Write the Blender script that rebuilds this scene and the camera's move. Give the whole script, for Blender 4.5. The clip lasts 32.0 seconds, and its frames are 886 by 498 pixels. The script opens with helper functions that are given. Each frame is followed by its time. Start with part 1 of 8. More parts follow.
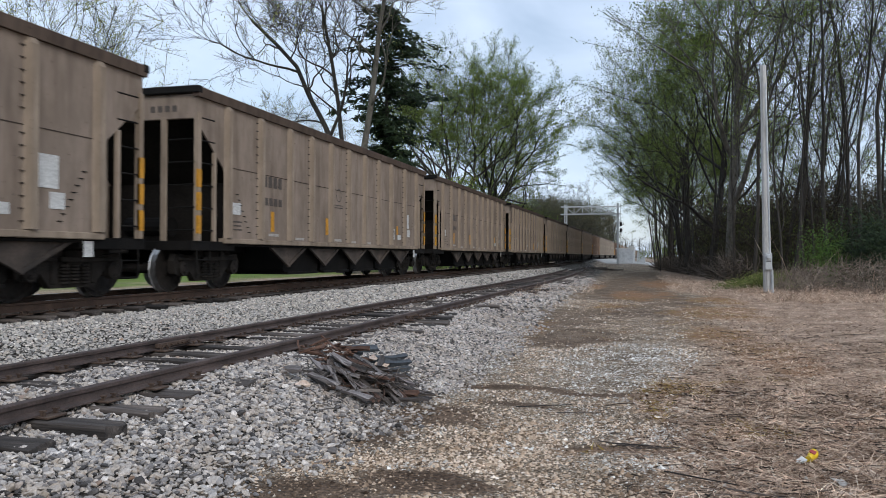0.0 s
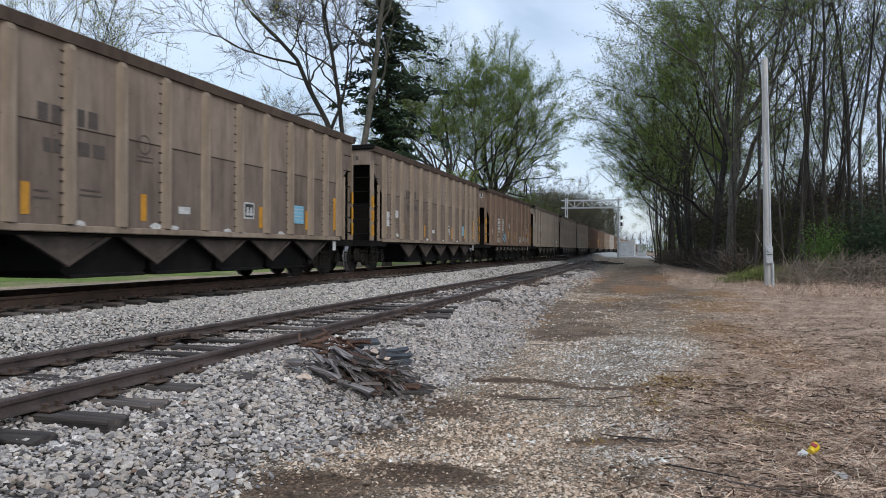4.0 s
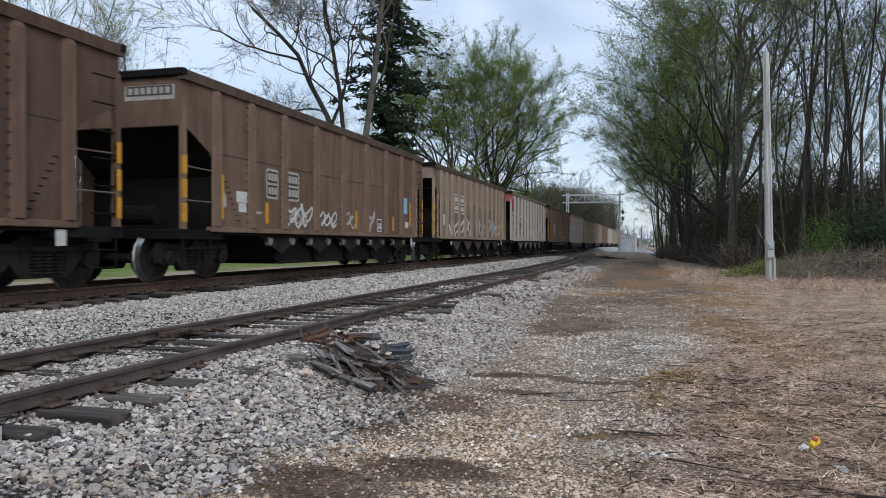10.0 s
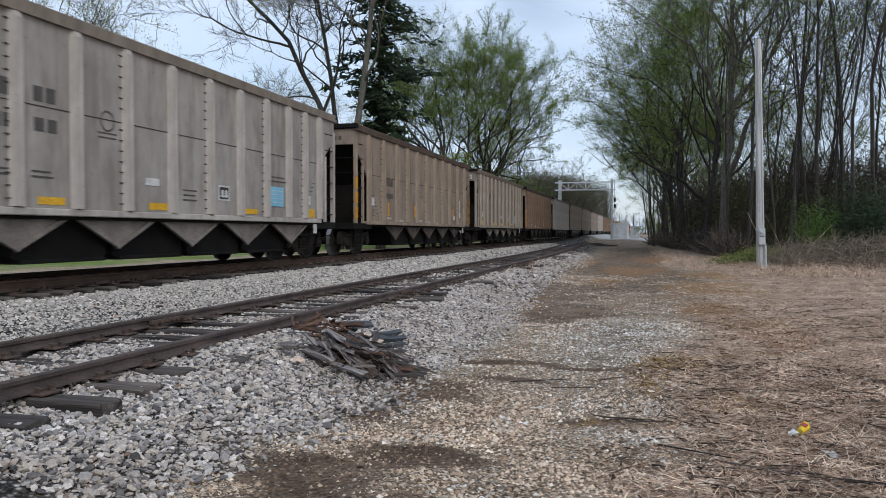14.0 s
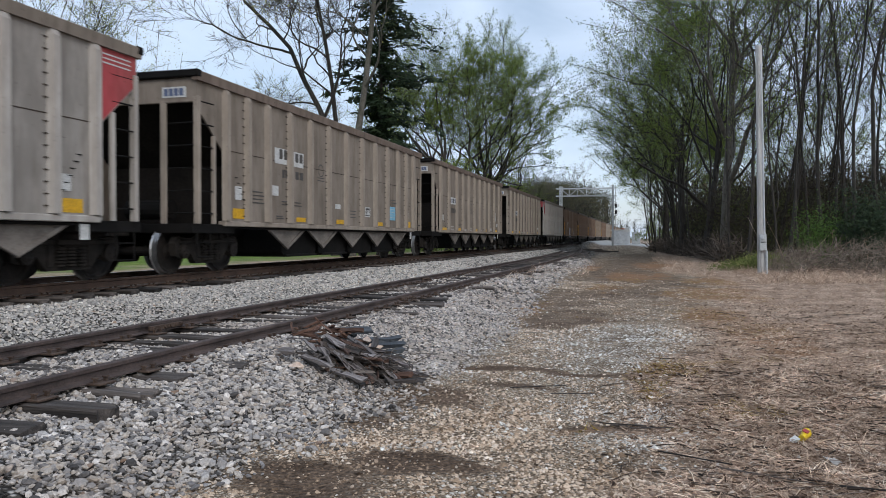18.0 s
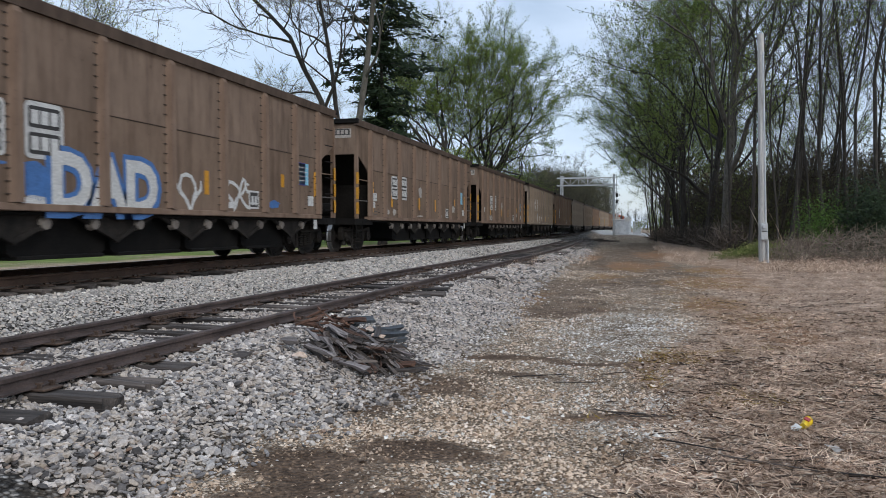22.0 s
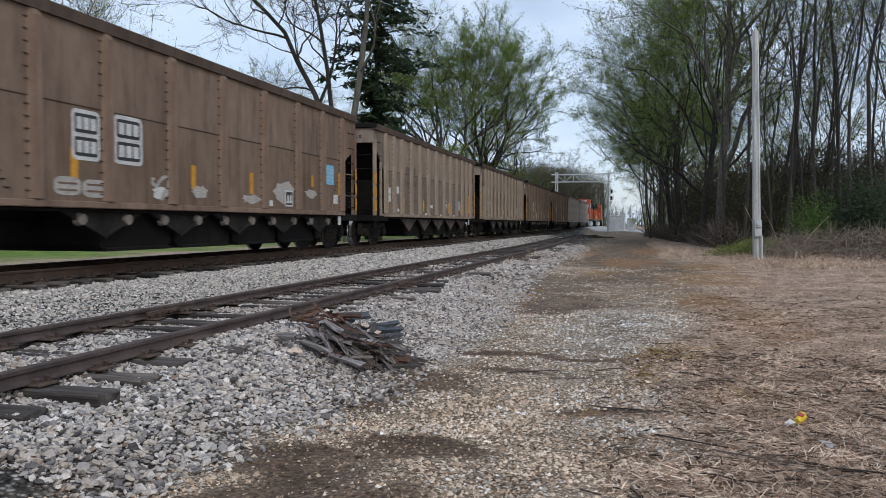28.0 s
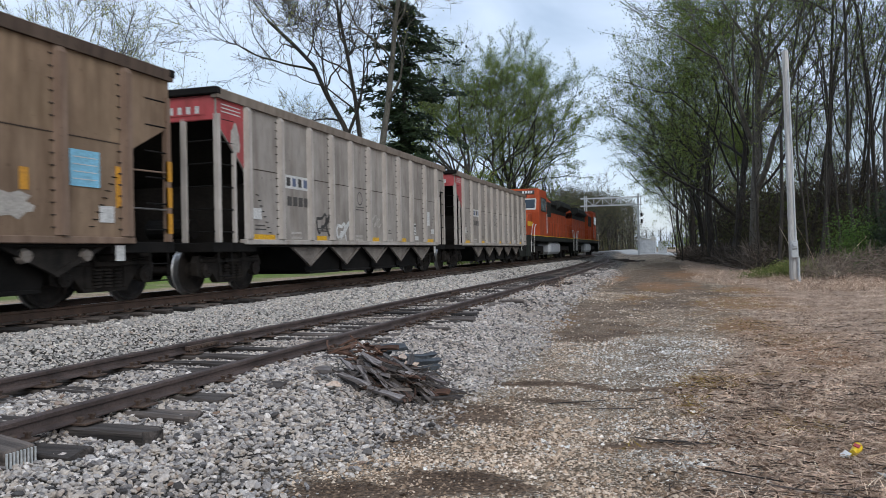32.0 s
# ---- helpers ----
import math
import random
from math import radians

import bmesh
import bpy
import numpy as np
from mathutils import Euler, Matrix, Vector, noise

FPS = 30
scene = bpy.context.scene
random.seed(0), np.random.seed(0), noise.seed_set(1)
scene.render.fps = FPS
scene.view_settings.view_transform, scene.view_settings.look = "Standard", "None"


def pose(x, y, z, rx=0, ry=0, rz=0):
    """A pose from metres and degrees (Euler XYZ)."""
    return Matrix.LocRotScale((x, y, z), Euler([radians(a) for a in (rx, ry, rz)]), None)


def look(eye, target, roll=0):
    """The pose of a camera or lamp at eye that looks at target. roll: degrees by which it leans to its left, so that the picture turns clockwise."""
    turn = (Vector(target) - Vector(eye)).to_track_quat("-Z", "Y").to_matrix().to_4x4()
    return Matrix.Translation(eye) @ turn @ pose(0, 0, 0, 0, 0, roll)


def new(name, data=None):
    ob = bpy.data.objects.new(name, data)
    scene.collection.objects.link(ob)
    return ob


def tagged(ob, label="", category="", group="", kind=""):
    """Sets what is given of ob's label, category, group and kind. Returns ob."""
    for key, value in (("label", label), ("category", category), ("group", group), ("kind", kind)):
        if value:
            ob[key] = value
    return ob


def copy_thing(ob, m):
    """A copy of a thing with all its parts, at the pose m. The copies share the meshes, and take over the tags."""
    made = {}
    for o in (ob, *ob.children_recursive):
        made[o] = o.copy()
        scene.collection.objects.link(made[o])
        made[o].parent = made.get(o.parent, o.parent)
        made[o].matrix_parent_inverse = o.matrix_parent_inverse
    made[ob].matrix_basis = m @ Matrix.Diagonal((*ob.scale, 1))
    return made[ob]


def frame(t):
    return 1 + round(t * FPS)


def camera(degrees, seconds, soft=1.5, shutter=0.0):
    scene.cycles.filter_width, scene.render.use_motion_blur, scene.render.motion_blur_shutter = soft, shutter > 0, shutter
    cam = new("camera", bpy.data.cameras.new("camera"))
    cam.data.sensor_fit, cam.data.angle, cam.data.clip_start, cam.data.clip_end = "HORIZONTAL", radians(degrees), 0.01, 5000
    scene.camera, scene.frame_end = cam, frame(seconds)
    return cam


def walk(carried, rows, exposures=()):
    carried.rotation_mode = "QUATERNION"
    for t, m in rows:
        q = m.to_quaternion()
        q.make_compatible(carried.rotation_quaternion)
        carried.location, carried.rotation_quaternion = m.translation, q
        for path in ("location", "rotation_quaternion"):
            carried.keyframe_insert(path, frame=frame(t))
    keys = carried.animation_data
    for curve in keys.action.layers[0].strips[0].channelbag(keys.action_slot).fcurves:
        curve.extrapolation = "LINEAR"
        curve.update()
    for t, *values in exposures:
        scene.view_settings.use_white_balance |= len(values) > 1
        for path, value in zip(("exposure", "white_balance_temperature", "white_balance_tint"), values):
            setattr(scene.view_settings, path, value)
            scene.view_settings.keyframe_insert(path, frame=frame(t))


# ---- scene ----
cam = camera(60.3, 32.0, soft=0.6, shutter=0.12)
PATH = [
    (0, (0.006, -0.005, 1.454), (-0.524, 1.924, 1.472), 0.2),
    (0.5, (0.001, 0.003, 1.455), (-0.533, 1.93, 1.47), 0.3),
    (1, (0.001, 0.004, 1.453), (-0.539, 1.93, 1.467), 0.2),
    (1.5, (-0.003, 0.007, 1.456), (-0.546, 1.932, 1.465), 0.3),
    (2, (-0.004, 0.003, 1.457), (-0.549, 1.928, 1.46), 0.3),
    (2.5, (-0.004, 0.01, 1.451), (-0.547, 1.934, 1.455), 0.3),
    (3, (-0.003, 0.009, 1.455), (-0.543, 1.935, 1.46), 0.3),
    (3.5, (-0.003, 0.003, 1.451), (-0.537, 1.931, 1.455), 0.3),
    (5.5, (0.0, -0.008, 1.45), (-0.528, 1.921, 1.435), 0.0),
    (6, (-0.005, 0.0, 1.45), (-0.535, 1.929, 1.428), 0.1),
    (6.5, (-0.006, 0.009, 1.452), (-0.534, 1.938, 1.424), 0.2),
    (7, (-0.001, 0.009, 1.445), (-0.528, 1.938, 1.415), 0.1),
    (7.5, (0.002, 0.001, 1.451), (-0.524, 1.93, 1.422), 0.0),
    (8, (0.001, 0.003, 1.447), (-0.527, 1.932, 1.422), 0.0),
    (8.5, (0.001, 0.002, 1.45), (-0.527, 1.931, 1.428), 0.0),
    (9, (0.0, 0.0, 1.45), (-0.53, 1.928, 1.43), -0.0),
    (9.5, (0.003, -0.002, 1.451), (-0.527, 1.926, 1.435), 0.0),
    (10, (-0.001, -0.004, 1.452), (-0.535, 1.923, 1.44), 0.1),
    (10.5, (-0.005, -0.01, 1.447), (-0.537, 1.918, 1.433), 0.0),
    (11, (0.0, 0.0, 1.45), (-0.53, 1.928, 1.43), -0.0),
    (11.5, (-0.004, -0.002, 1.444), (-0.531, 1.927, 1.417), 0.0),
    (12, (-0.007, 0.003, 1.446), (-0.533, 1.932, 1.412), 0.0),
    (12.5, (-0.014, 0.01, 1.446), (-0.537, 1.94, 1.403), 0.0),
    (13, (-0.007, 0.014, 1.445), (-0.53, 1.944, 1.397), -0.1),
    (13.5, (-0.003, 0.009, 1.447), (-0.523, 1.94, 1.399), -0.0),
    (14, (0.004, 0.008, 1.449), (-0.511, 1.94, 1.405), -0.0),
    (14.5, (-0.002, 0.016, 1.448), (-0.514, 1.949, 1.411), -0.1),
    (16.5, (0.008, 0.027, 1.447), (-0.511, 1.958, 1.417), -0.0),
    (17, (0.013, 0.033, 1.444), (-0.511, 1.963, 1.415), -0.0),
    (17.5, (0.013, 0.035, 1.442), (-0.506, 1.967, 1.41), -0.1),
    (18, (0.012, 0.038, 1.441), (-0.506, 1.97, 1.413), -0.0),
    (18.5, (0.013, 0.027, 1.441), (-0.502, 1.959, 1.409), 0.0),
    (19, (0.015, 0.027, 1.437), (-0.5, 1.959, 1.399), -0.0),
    (19.5, (0.003, 0.035, 1.439), (-0.515, 1.966, 1.395), -0.1),
    (20, (-0.001, 0.036, 1.436), (-0.519, 1.967, 1.385), -0.1),
    (20.5, (0.004, 0.035, 1.437), (-0.513, 1.966, 1.379), -0.1),
    (21, (0.005, 0.037, 1.432), (-0.514, 1.967, 1.372), -0.1),
    (21.5, (0.002, 0.031, 1.437), (-0.517, 1.962, 1.378), -0.0),
    (22, (0.001, 0.022, 1.44), (-0.519, 1.953, 1.385), -0.1),
    (22.5, (-0.002, 0.015, 1.441), (-0.525, 1.945, 1.388), -0.1),
    (23, (-0.005, 0.012, 1.443), (-0.523, 1.943, 1.389), -0.1),
    (23.5, (-0.007, 0.009, 1.438), (-0.517, 1.942, 1.387), -0.1),
    (24, (-0.01, 0.0, 1.441), (-0.514, 1.935, 1.391), -0.0),
    (24.5, (-0.002, 0.003, 1.439), (-0.507, 1.938, 1.387), -0.1),
    (25, (0.001, 0.005, 1.441), (-0.506, 1.939, 1.389), -0.1),
    (25.5, (-0.003, 0.006, 1.443), (-0.508, 1.94, 1.396), -0.1),
    (27.5, (-0.008, 0.011, 1.444), (-0.516, 1.945, 1.379), 0.0),
    (28, (-0.007, 0.012, 1.439), (-0.513, 1.945, 1.374), -0.0),
    (28.5, (-0.006, 0.011, 1.442), (-0.514, 1.944, 1.38), 0.0),
    (29, (-0.012, 0.014, 1.448), (-0.522, 1.946, 1.388), 0.0),
    (29.5, (-0.017, 0.017, 1.45), (-0.533, 1.948, 1.399), -0.0),
    (30, (-0.021, 0.019, 1.451), (-0.549, 1.947, 1.411), -0.1),
    (30.5, (-0.031, 0.022, 1.457), (-0.567, 1.949, 1.43), -0.3),
    (31, (-0.048, 0.021, 1.468), (-0.588, 1.947, 1.453), -0.6),
    (31.5, (-0.07, 0.027, 1.474), (-0.622, 1.949, 1.468), -0.8),
    (32, (-0.089, 0.022, 1.48), (-0.668, 1.937, 1.485), -1.1),
]
walk(cam, [(t, look(eye, target, roll)) for t, eye, target, roll in PATH], [(0, 0.41), (4, 0.41), (7, 0.39), (13, 0.36), (28, 0.36), (30, 0.39), (32, 0.41)])

# ---- sky and sun: a thin overcast near evening ----
SUN_ELEV, SUN_ROT = 24, 115


def make_sky():
    w = bpy.data.worlds.new("sky")
    scene.world = w
    w.use_nodes = True
    nt = w.node_tree
    nt.nodes.clear()
    out = nt.nodes.new("ShaderNodeOutputWorld")
    bg = nt.nodes.new("ShaderNodeBackground")
    sky = nt.nodes.new("ShaderNodeTexSky")
    sky.sky_type, sky.sun_disc = "NISHITA", False
    sky.sun_elevation, sky.sun_rotation = radians(SUN_ELEV), radians(SUN_ROT)
    coord = nt.nodes.new("ShaderNodeTexCoord")
    mp = nt.nodes.new("ShaderNodeMapping")
    mp.inputs["Scale"].default_value = (1.0, 1.0, 3.2)
    noi = nt.nodes.new("ShaderNodeTexNoise")
    noi.inputs["Scale"].default_value = 2.6
    noi.inputs["Detail"].default_value = 5.0
    noi.inputs["Roughness"].default_value = 0.5
    noi.inputs["Distortion"].default_value = 0.6
    ramp = nt.nodes.new("ShaderNodeValToRGB")
    ramp.color_ramp.elements[0].position, ramp.color_ramp.elements[1].position = 0.36, 0.62
    ramp.color_ramp.elements[0].color = (0.45, 0.45, 0.45, 1)
    ramp.color_ramp.elements[1].color = (0.93, 0.93, 0.93, 1)
    scale = nt.nodes.new("ShaderNodeVectorMath")
    scale.operation = "SCALE"
    scale.inputs["Scale"].default_value = 0.11
    mix = nt.nodes.new("ShaderNodeMix")
    mix.data_type = "RGBA"
    mix.inputs[7].default_value = (0.585, 0.70, 0.885, 1)
    bg.inputs["Strength"].default_value = 1.0
    nt.links.new(coord.outputs["Generated"], mp.inputs["Vector"])
    nt.links.new(mp.outputs[0], noi.inputs["Vector"])
    nt.links.new(noi.outputs["Fac"], ramp.inputs[0])
    nt.links.new(sky.outputs[0], scale.inputs[0])
    nt.links.new(scale.outputs[0], mix.inputs[6])
    nt.links.new(ramp.outputs[0], mix.inputs[0])
    nt.links.new(mix.outputs[2], bg.inputs["Color"])
    nt.links.new(bg.outputs[0], out.inputs[0])


make_sky()
sun = new("sun", bpy.data.lights.new("sun", "SUN"))
sun.data.energy, sun.data.angle, sun.data.color = 1.15, radians(25), (1.0, 0.96, 0.91)
sun.matrix_world = look((34, -50, 42), (0, 0, 0))

# ---- materials ----


def ramp_node(nt, stops):
    r = nt.nodes.new("ShaderNodeValToRGB")
    e = r.color_ramp.elements
    while len(e) < len(stops):
        e.new(0.5)
    for el, (p, c) in zip(e, stops):
        el.position, el.color = p, (*c, 1)
    return r


def noise_node(nt, coord, size, detail=4.0, stretch=(1, 1, 1), rough=0.55):
    mp = nt.nodes.new("ShaderNodeMapping")
    mp.inputs["Scale"].default_value = stretch
    n = nt.nodes.new("ShaderNodeTexNoise")
    n.inputs["Scale"].default_value = size
    n.inputs["Detail"].default_value = detail
    n.inputs["Roughness"].default_value = rough
    nt.links.new(coord, mp.inputs["Vector"])
    nt.links.new(mp.outputs[0], n.inputs["Vector"])
    return n.outputs["Fac"]


def mix_node(nt, fac, a, b, blend="MIX"):
    m = nt.nodes.new("ShaderNodeMix")
    m.data_type, m.blend_type = "RGBA", blend
    for sock, v in ((m.inputs[0], fac), (m.inputs[6], a), (m.inputs[7], b)):
        if isinstance(v, (int, float)):
            sock.default_value = v
        elif isinstance(v, tuple):
            sock.default_value = (*v, 1)
        else:
            nt.links.new(v, sock)
    return m.outputs[2]


def bump_node(nt, height, strength, distance):
    b = nt.nodes.new("ShaderNodeBump")
    b.inputs["Strength"].default_value, b.inputs["Distance"].default_value = strength, distance
    nt.links.new(height, b.inputs["Height"])
    return b.outputs[0]


def base_mat(name):
    m = bpy.data.materials.new(name)
    m.use_nodes = True
    nt = m.node_tree
    return m, nt, nt.nodes["Principled BSDF"], nt.nodes.new("ShaderNodeTexCoord").outputs["Object"]


def surface(name, dark, light, size=3.0, fine=40.0, rough=0.7, metal=0.0, bump=0.3, depth=0.004, stretch=(1, 1, 1), vary=0.0, spec=0.5):
    """A two-scale surface: broad stains from dark to light, a finer grain and relief, and a shade of its own for each object."""
    m, nt, bsdf, co = base_mat(name)
    broad = ramp_node(nt, [(0.3, dark), (0.7, light)])
    nt.links.new(noise_node(nt, co, size, 5, stretch), broad.inputs[0])
    grain = noise_node(nt, co, fine, 3, stretch)
    g = ramp_node(nt, [(0.25, (0.62, 0.62, 0.62)), (0.75, (1.2, 1.2, 1.2))])
    nt.links.new(grain, g.inputs[0])
    col = mix_node(nt, 1.0, broad.outputs[0], g.outputs[0], "MULTIPLY")
    if vary:
        info = nt.nodes.new("ShaderNodeObjectInfo")
        v = ramp_node(nt, [(0.0, (1 - vary,) * 3), (1.0, (1 + vary,) * 3)])
        nt.links.new(info.outputs["Random"], v.inputs[0])
        col = mix_node(nt, 1.0, col, v.outputs[0], "MULTIPLY")
    nt.links.new(col, bsdf.inputs["Base Color"])
    nt.links.new(bump_node(nt, grain, bump, depth), bsdf.inputs["Normal"])
    bsdf.inputs["Roughness"].default_value, bsdf.inputs["Metallic"].default_value = rough, metal
    bsdf.inputs["Specular IOR Level"].default_value = spec
    return m


def car_paint(name, base, grime, streak, amount=0.55):
    """Weathered car paint: base colour, broad dusty patches, vertical dirt streaks and rust specks."""
    m, nt, bsdf, co = base_mat(name)
    patches = ramp_node(nt, [(0.35, (0, 0, 0)), (0.7, (1, 1, 1))])
    nt.links.new(noise_node(nt, co, 0.9, 6, (1, 1, 0.8)), patches.inputs[0])
    col = mix_node(nt, patches.outputs[0], base, grime)
    runs = ramp_node(nt, [(0.48, (0, 0, 0)), (0.72, (amount,) * 3)])
    nt.links.new(noise_node(nt, co, 5.0, 5, (1, 1, 0.1)), runs.inputs[0])
    col = mix_node(nt, runs.outputs[0], col, streak)
    soot = ramp_node(nt, [(0.40, (0.95, 0.94, 0.92)), (0.64, (1.28, 1.27, 1.25))])
    nt.links.new(noise_node(nt, co, 2.3, 7, (1, 1, 0.45), 0.65), soot.inputs[0])
    col = mix_node(nt, 1.0, col, soot.outputs[0], "MULTIPLY")
    specks = ramp_node(nt, [(0.66, (0, 0, 0)), (0.74, (0.7, 0.7, 0.7))])
    nt.links.new(noise_node(nt, co, 14.0, 6), specks.inputs[0])
    col = mix_node(nt, specks.outputs[0], col, tuple(v * 0.55 for v in streak))
    fine = noise_node(nt, co, 60, 3)
    nt.links.new(col, bsdf.inputs["Base Color"])
    dents = noise_node(nt, co, 1.6, 2)
    b1 = nt.nodes.new("ShaderNodeBump")
    b1.inputs["Strength"].default_value, b1.inputs["Distance"].default_value = 0.5, 0.02
    nt.links.new(dents, b1.inputs["Height"])
    b2 = nt.nodes.new("ShaderNodeBump")
    b2.inputs["Strength"].default_value, b2.inputs["Distance"].default_value = 0.15, 0.003
    nt.links.new(fine, b2.inputs["Height"])
    nt.links.new(b1.outputs[0], b2.inputs["Normal"])
    nt.links.new(b2.outputs[0], bsdf.inputs["Normal"])
    bsdf.inputs["Roughness"].default_value = 0.78
    bsdf.inputs["Specular IOR Level"].default_value = 0.12
    return m


def island_mat(name, stops, rough=0.85, fine=60.0, bump=0.4, depth=0.003, translucent=0.0, stain=None):
    """For loose pieces in one mesh: each island takes its own shade from the ramp."""
    m, nt, bsdf, co = base_mat(name)
    geo = nt.nodes.new("ShaderNodeNewGeometry")
    r = ramp_node(nt, stops)
    nt.links.new(geo.outputs["Random Per Island"], r.inputs[0])
    grain = noise_node(nt, co, fine, 3)
    g = ramp_node(nt, [(0.3, (0.7, 0.7, 0.7)), (0.7, (1.15, 1.15, 1.15))])
    nt.links.new(grain, g.inputs[0])
    col = mix_node(nt, 1.0, r.outputs[0], g.outputs[0], "MULTIPLY")
    if stain:
        size, dark, light = stain
        s = ramp_node(nt, [(0.36, dark), (0.64, light)])
        nt.links.new(noise_node(nt, co, size, 5, (1, 1, 1), 0.6), s.inputs[0])
        col = mix_node(nt, 1.0, col, s.outputs[0], "MULTIPLY")
    nt.links.new(col, bsdf.inputs["Base Color"])
    if bump:
        nt.links.new(bump_node(nt, grain, bump, depth), bsdf.inputs["Normal"])
    bsdf.inputs["Roughness"].default_value = rough
    bsdf.inputs["Specular IOR Level"].default_value = 0.25
    if translucent:
        tr = nt.nodes.new("ShaderNodeBsdfTranslucent")
        nt.links.new(col, tr.inputs["Color"])
        mx = nt.nodes.new("ShaderNodeMixShader")
        mx.inputs[0].default_value = translucent
        nt.links.new(bsdf.outputs[0], mx.inputs[1])
        nt.links.new(tr.outputs[0], mx.inputs[2])
        nt.links.new(mx.outputs[0], nt.nodes["Material Output"].inputs["Surface"])
    return m


PAINT = {
    "taupe": car_paint("paint_taupe", (0.222, 0.178, 0.146), (0.19, 0.15, 0.12), (0.10, 0.074, 0.057)),
    "tan": car_paint("paint_tan", (0.23, 0.165, 0.11), (0.18, 0.125, 0.085), (0.10, 0.065, 0.04)),
    "brown": car_paint("paint_brown", (0.135, 0.09, 0.066), (0.115, 0.078, 0.058), (0.05, 0.033, 0.025)),
    "cocoa": car_paint("paint_cocoa_brown", (0.175, 0.128, 0.098), (0.148, 0.107, 0.082), (0.07, 0.048, 0.036)),
    "chord": car_paint("paint_chord_brown", (0.075, 0.055, 0.044), (0.095, 0.07, 0.055), (0.04, 0.03, 0.025)),
    "pale": car_paint("paint_pale_grey", (0.37, 0.345, 0.32), (0.31, 0.285, 0.262), (0.15, 0.12, 0.10), 0.4),
    "ribgrey": car_paint("paint_rib_grey", (0.275, 0.238, 0.20), (0.235, 0.20, 0.17), (0.12, 0.095, 0.075), 0.4),
    "ribtan": car_paint("paint_rib_tan", (0.262, 0.212, 0.165), (0.215, 0.17, 0.13), (0.11, 0.08, 0.058)),
    "lowtan": car_paint("paint_low_tan", (0.20, 0.143, 0.098), (0.165, 0.115, 0.08), (0.09, 0.058, 0.038)),
    "umber": car_paint("paint_umber_grey", (0.165, 0.13, 0.108), (0.143, 0.112, 0.094), (0.075, 0.055, 0.043)),
    "rust": car_paint("paint_rusty_brown", (0.19, 0.135, 0.102), (0.16, 0.112, 0.084), (0.085, 0.052, 0.036)),
    "warm": car_paint("paint_warm_brown", (0.158, 0.113, 0.084), (0.135, 0.096, 0.071), (0.075, 0.048, 0.034)),
    "dark": car_paint("paint_dark_brown", (0.078, 0.052, 0.039), (0.094, 0.062, 0.046), (0.04, 0.027, 0.022)),
    "grey": car_paint("paint_grey", (0.20, 0.17, 0.143), (0.17, 0.143, 0.12), (0.10, 0.08, 0.062), 0.5),
    "light": car_paint("paint_light_grey", (0.265, 0.245, 0.225), (0.22, 0.20, 0.183), (0.13, 0.105, 0.085), 0.5),
}
RED = car_paint("paint_faded_red", (0.35, 0.058, 0.066), (0.30, 0.085, 0.085), (0.14, 0.05, 0.045), 0.4)
ORANGE = car_paint("paint_orange", (0.36, 0.068, 0.026), (0.29, 0.062, 0.028), (0.13, 0.05, 0.032), 0.5)
LOCO_DARK = car_paint("paint_dark_green_black", (0.018, 0.022, 0.02), (0.03, 0.032, 0.03), (0.05, 0.045, 0.04), 0.3)
LOCO_YELLOW = car_paint("paint_yellow_stripe", (0.62, 0.36, 0.03), (0.5, 0.3, 0.05), (0.12, 0.08, 0.03), 0.3)
# undercar and end-recess shade is put into these two near-black colours
BLACK = surface("near_black_steel", (0.004, 0.0038, 0.0035), (0.012, 0.0105, 0.0095), 2, 30, 0.8, 0.0, 0.3, 0.004, vary=0.2, spec=0.15)
SLOPE = surface("near_black_slope_sheet", (0.008, 0.007, 0.006), (0.02, 0.017, 0.015), 1.2, 20, 0.9, 0.0, 0.3, spec=0.1)
TRUCK = surface("dusty_cast_steel", (0.009, 0.008, 0.007), (0.032, 0.027, 0.023), 4, 40, 0.85, 0.0, 0.4, spec=0.2)
WHEEL = surface("worn_wheel_steel", (0.010, 0.0085, 0.0075), (0.028, 0.023, 0.02), 6, 50, 0.75, 0.0, 0.3, spec=0.2)
TREAD = surface("bright_wheel_rim", (0.4, 0.4, 0.4), (0.6, 0.6, 0.6), 6, 50, 0.3, 0.9, 0.1)
GRABSTEEL = surface("worn_grab_steel", (0.06, 0.055, 0.05), (0.16, 0.15, 0.14), 6, 50, 0.6, 0.2, 0.1)
WELDDARK = surface("dark_weld_line", (0.035, 0.026, 0.02), (0.07, 0.052, 0.041), 3, 30, 0.85, 0.0, 0.2, spec=0.2)
SOOTY = surface("sooty_hopper_plate", (0.028, 0.022, 0.018), (0.115, 0.086, 0.068), 1.6, 30, 0.8, 0.0, 0.3)
CHUTE = surface("dusty_hopper_plate", (0.13, 0.11, 0.095), (0.25, 0.22, 0.19), 2.5, 30, 0.75, 0.0, 0.3)
RAILSIDE = surface("rusty_rail", (0.045, 0.026, 0.017), (0.105, 0.062, 0.042), 3.0, 50, 0.75, 0.2, 0.4)
RAILOLD = surface("dull_brown_rail", (0.048, 0.034, 0.030), (0.122, 0.088, 0.077), 3.0, 50, 0.7, 0.15, 0.4)
RAILTOP = surface("polished_rail_head", (0.25, 0.22, 0.2), (0.45, 0.42, 0.4), 3, 60, 0.35, 0.85, 0.1)
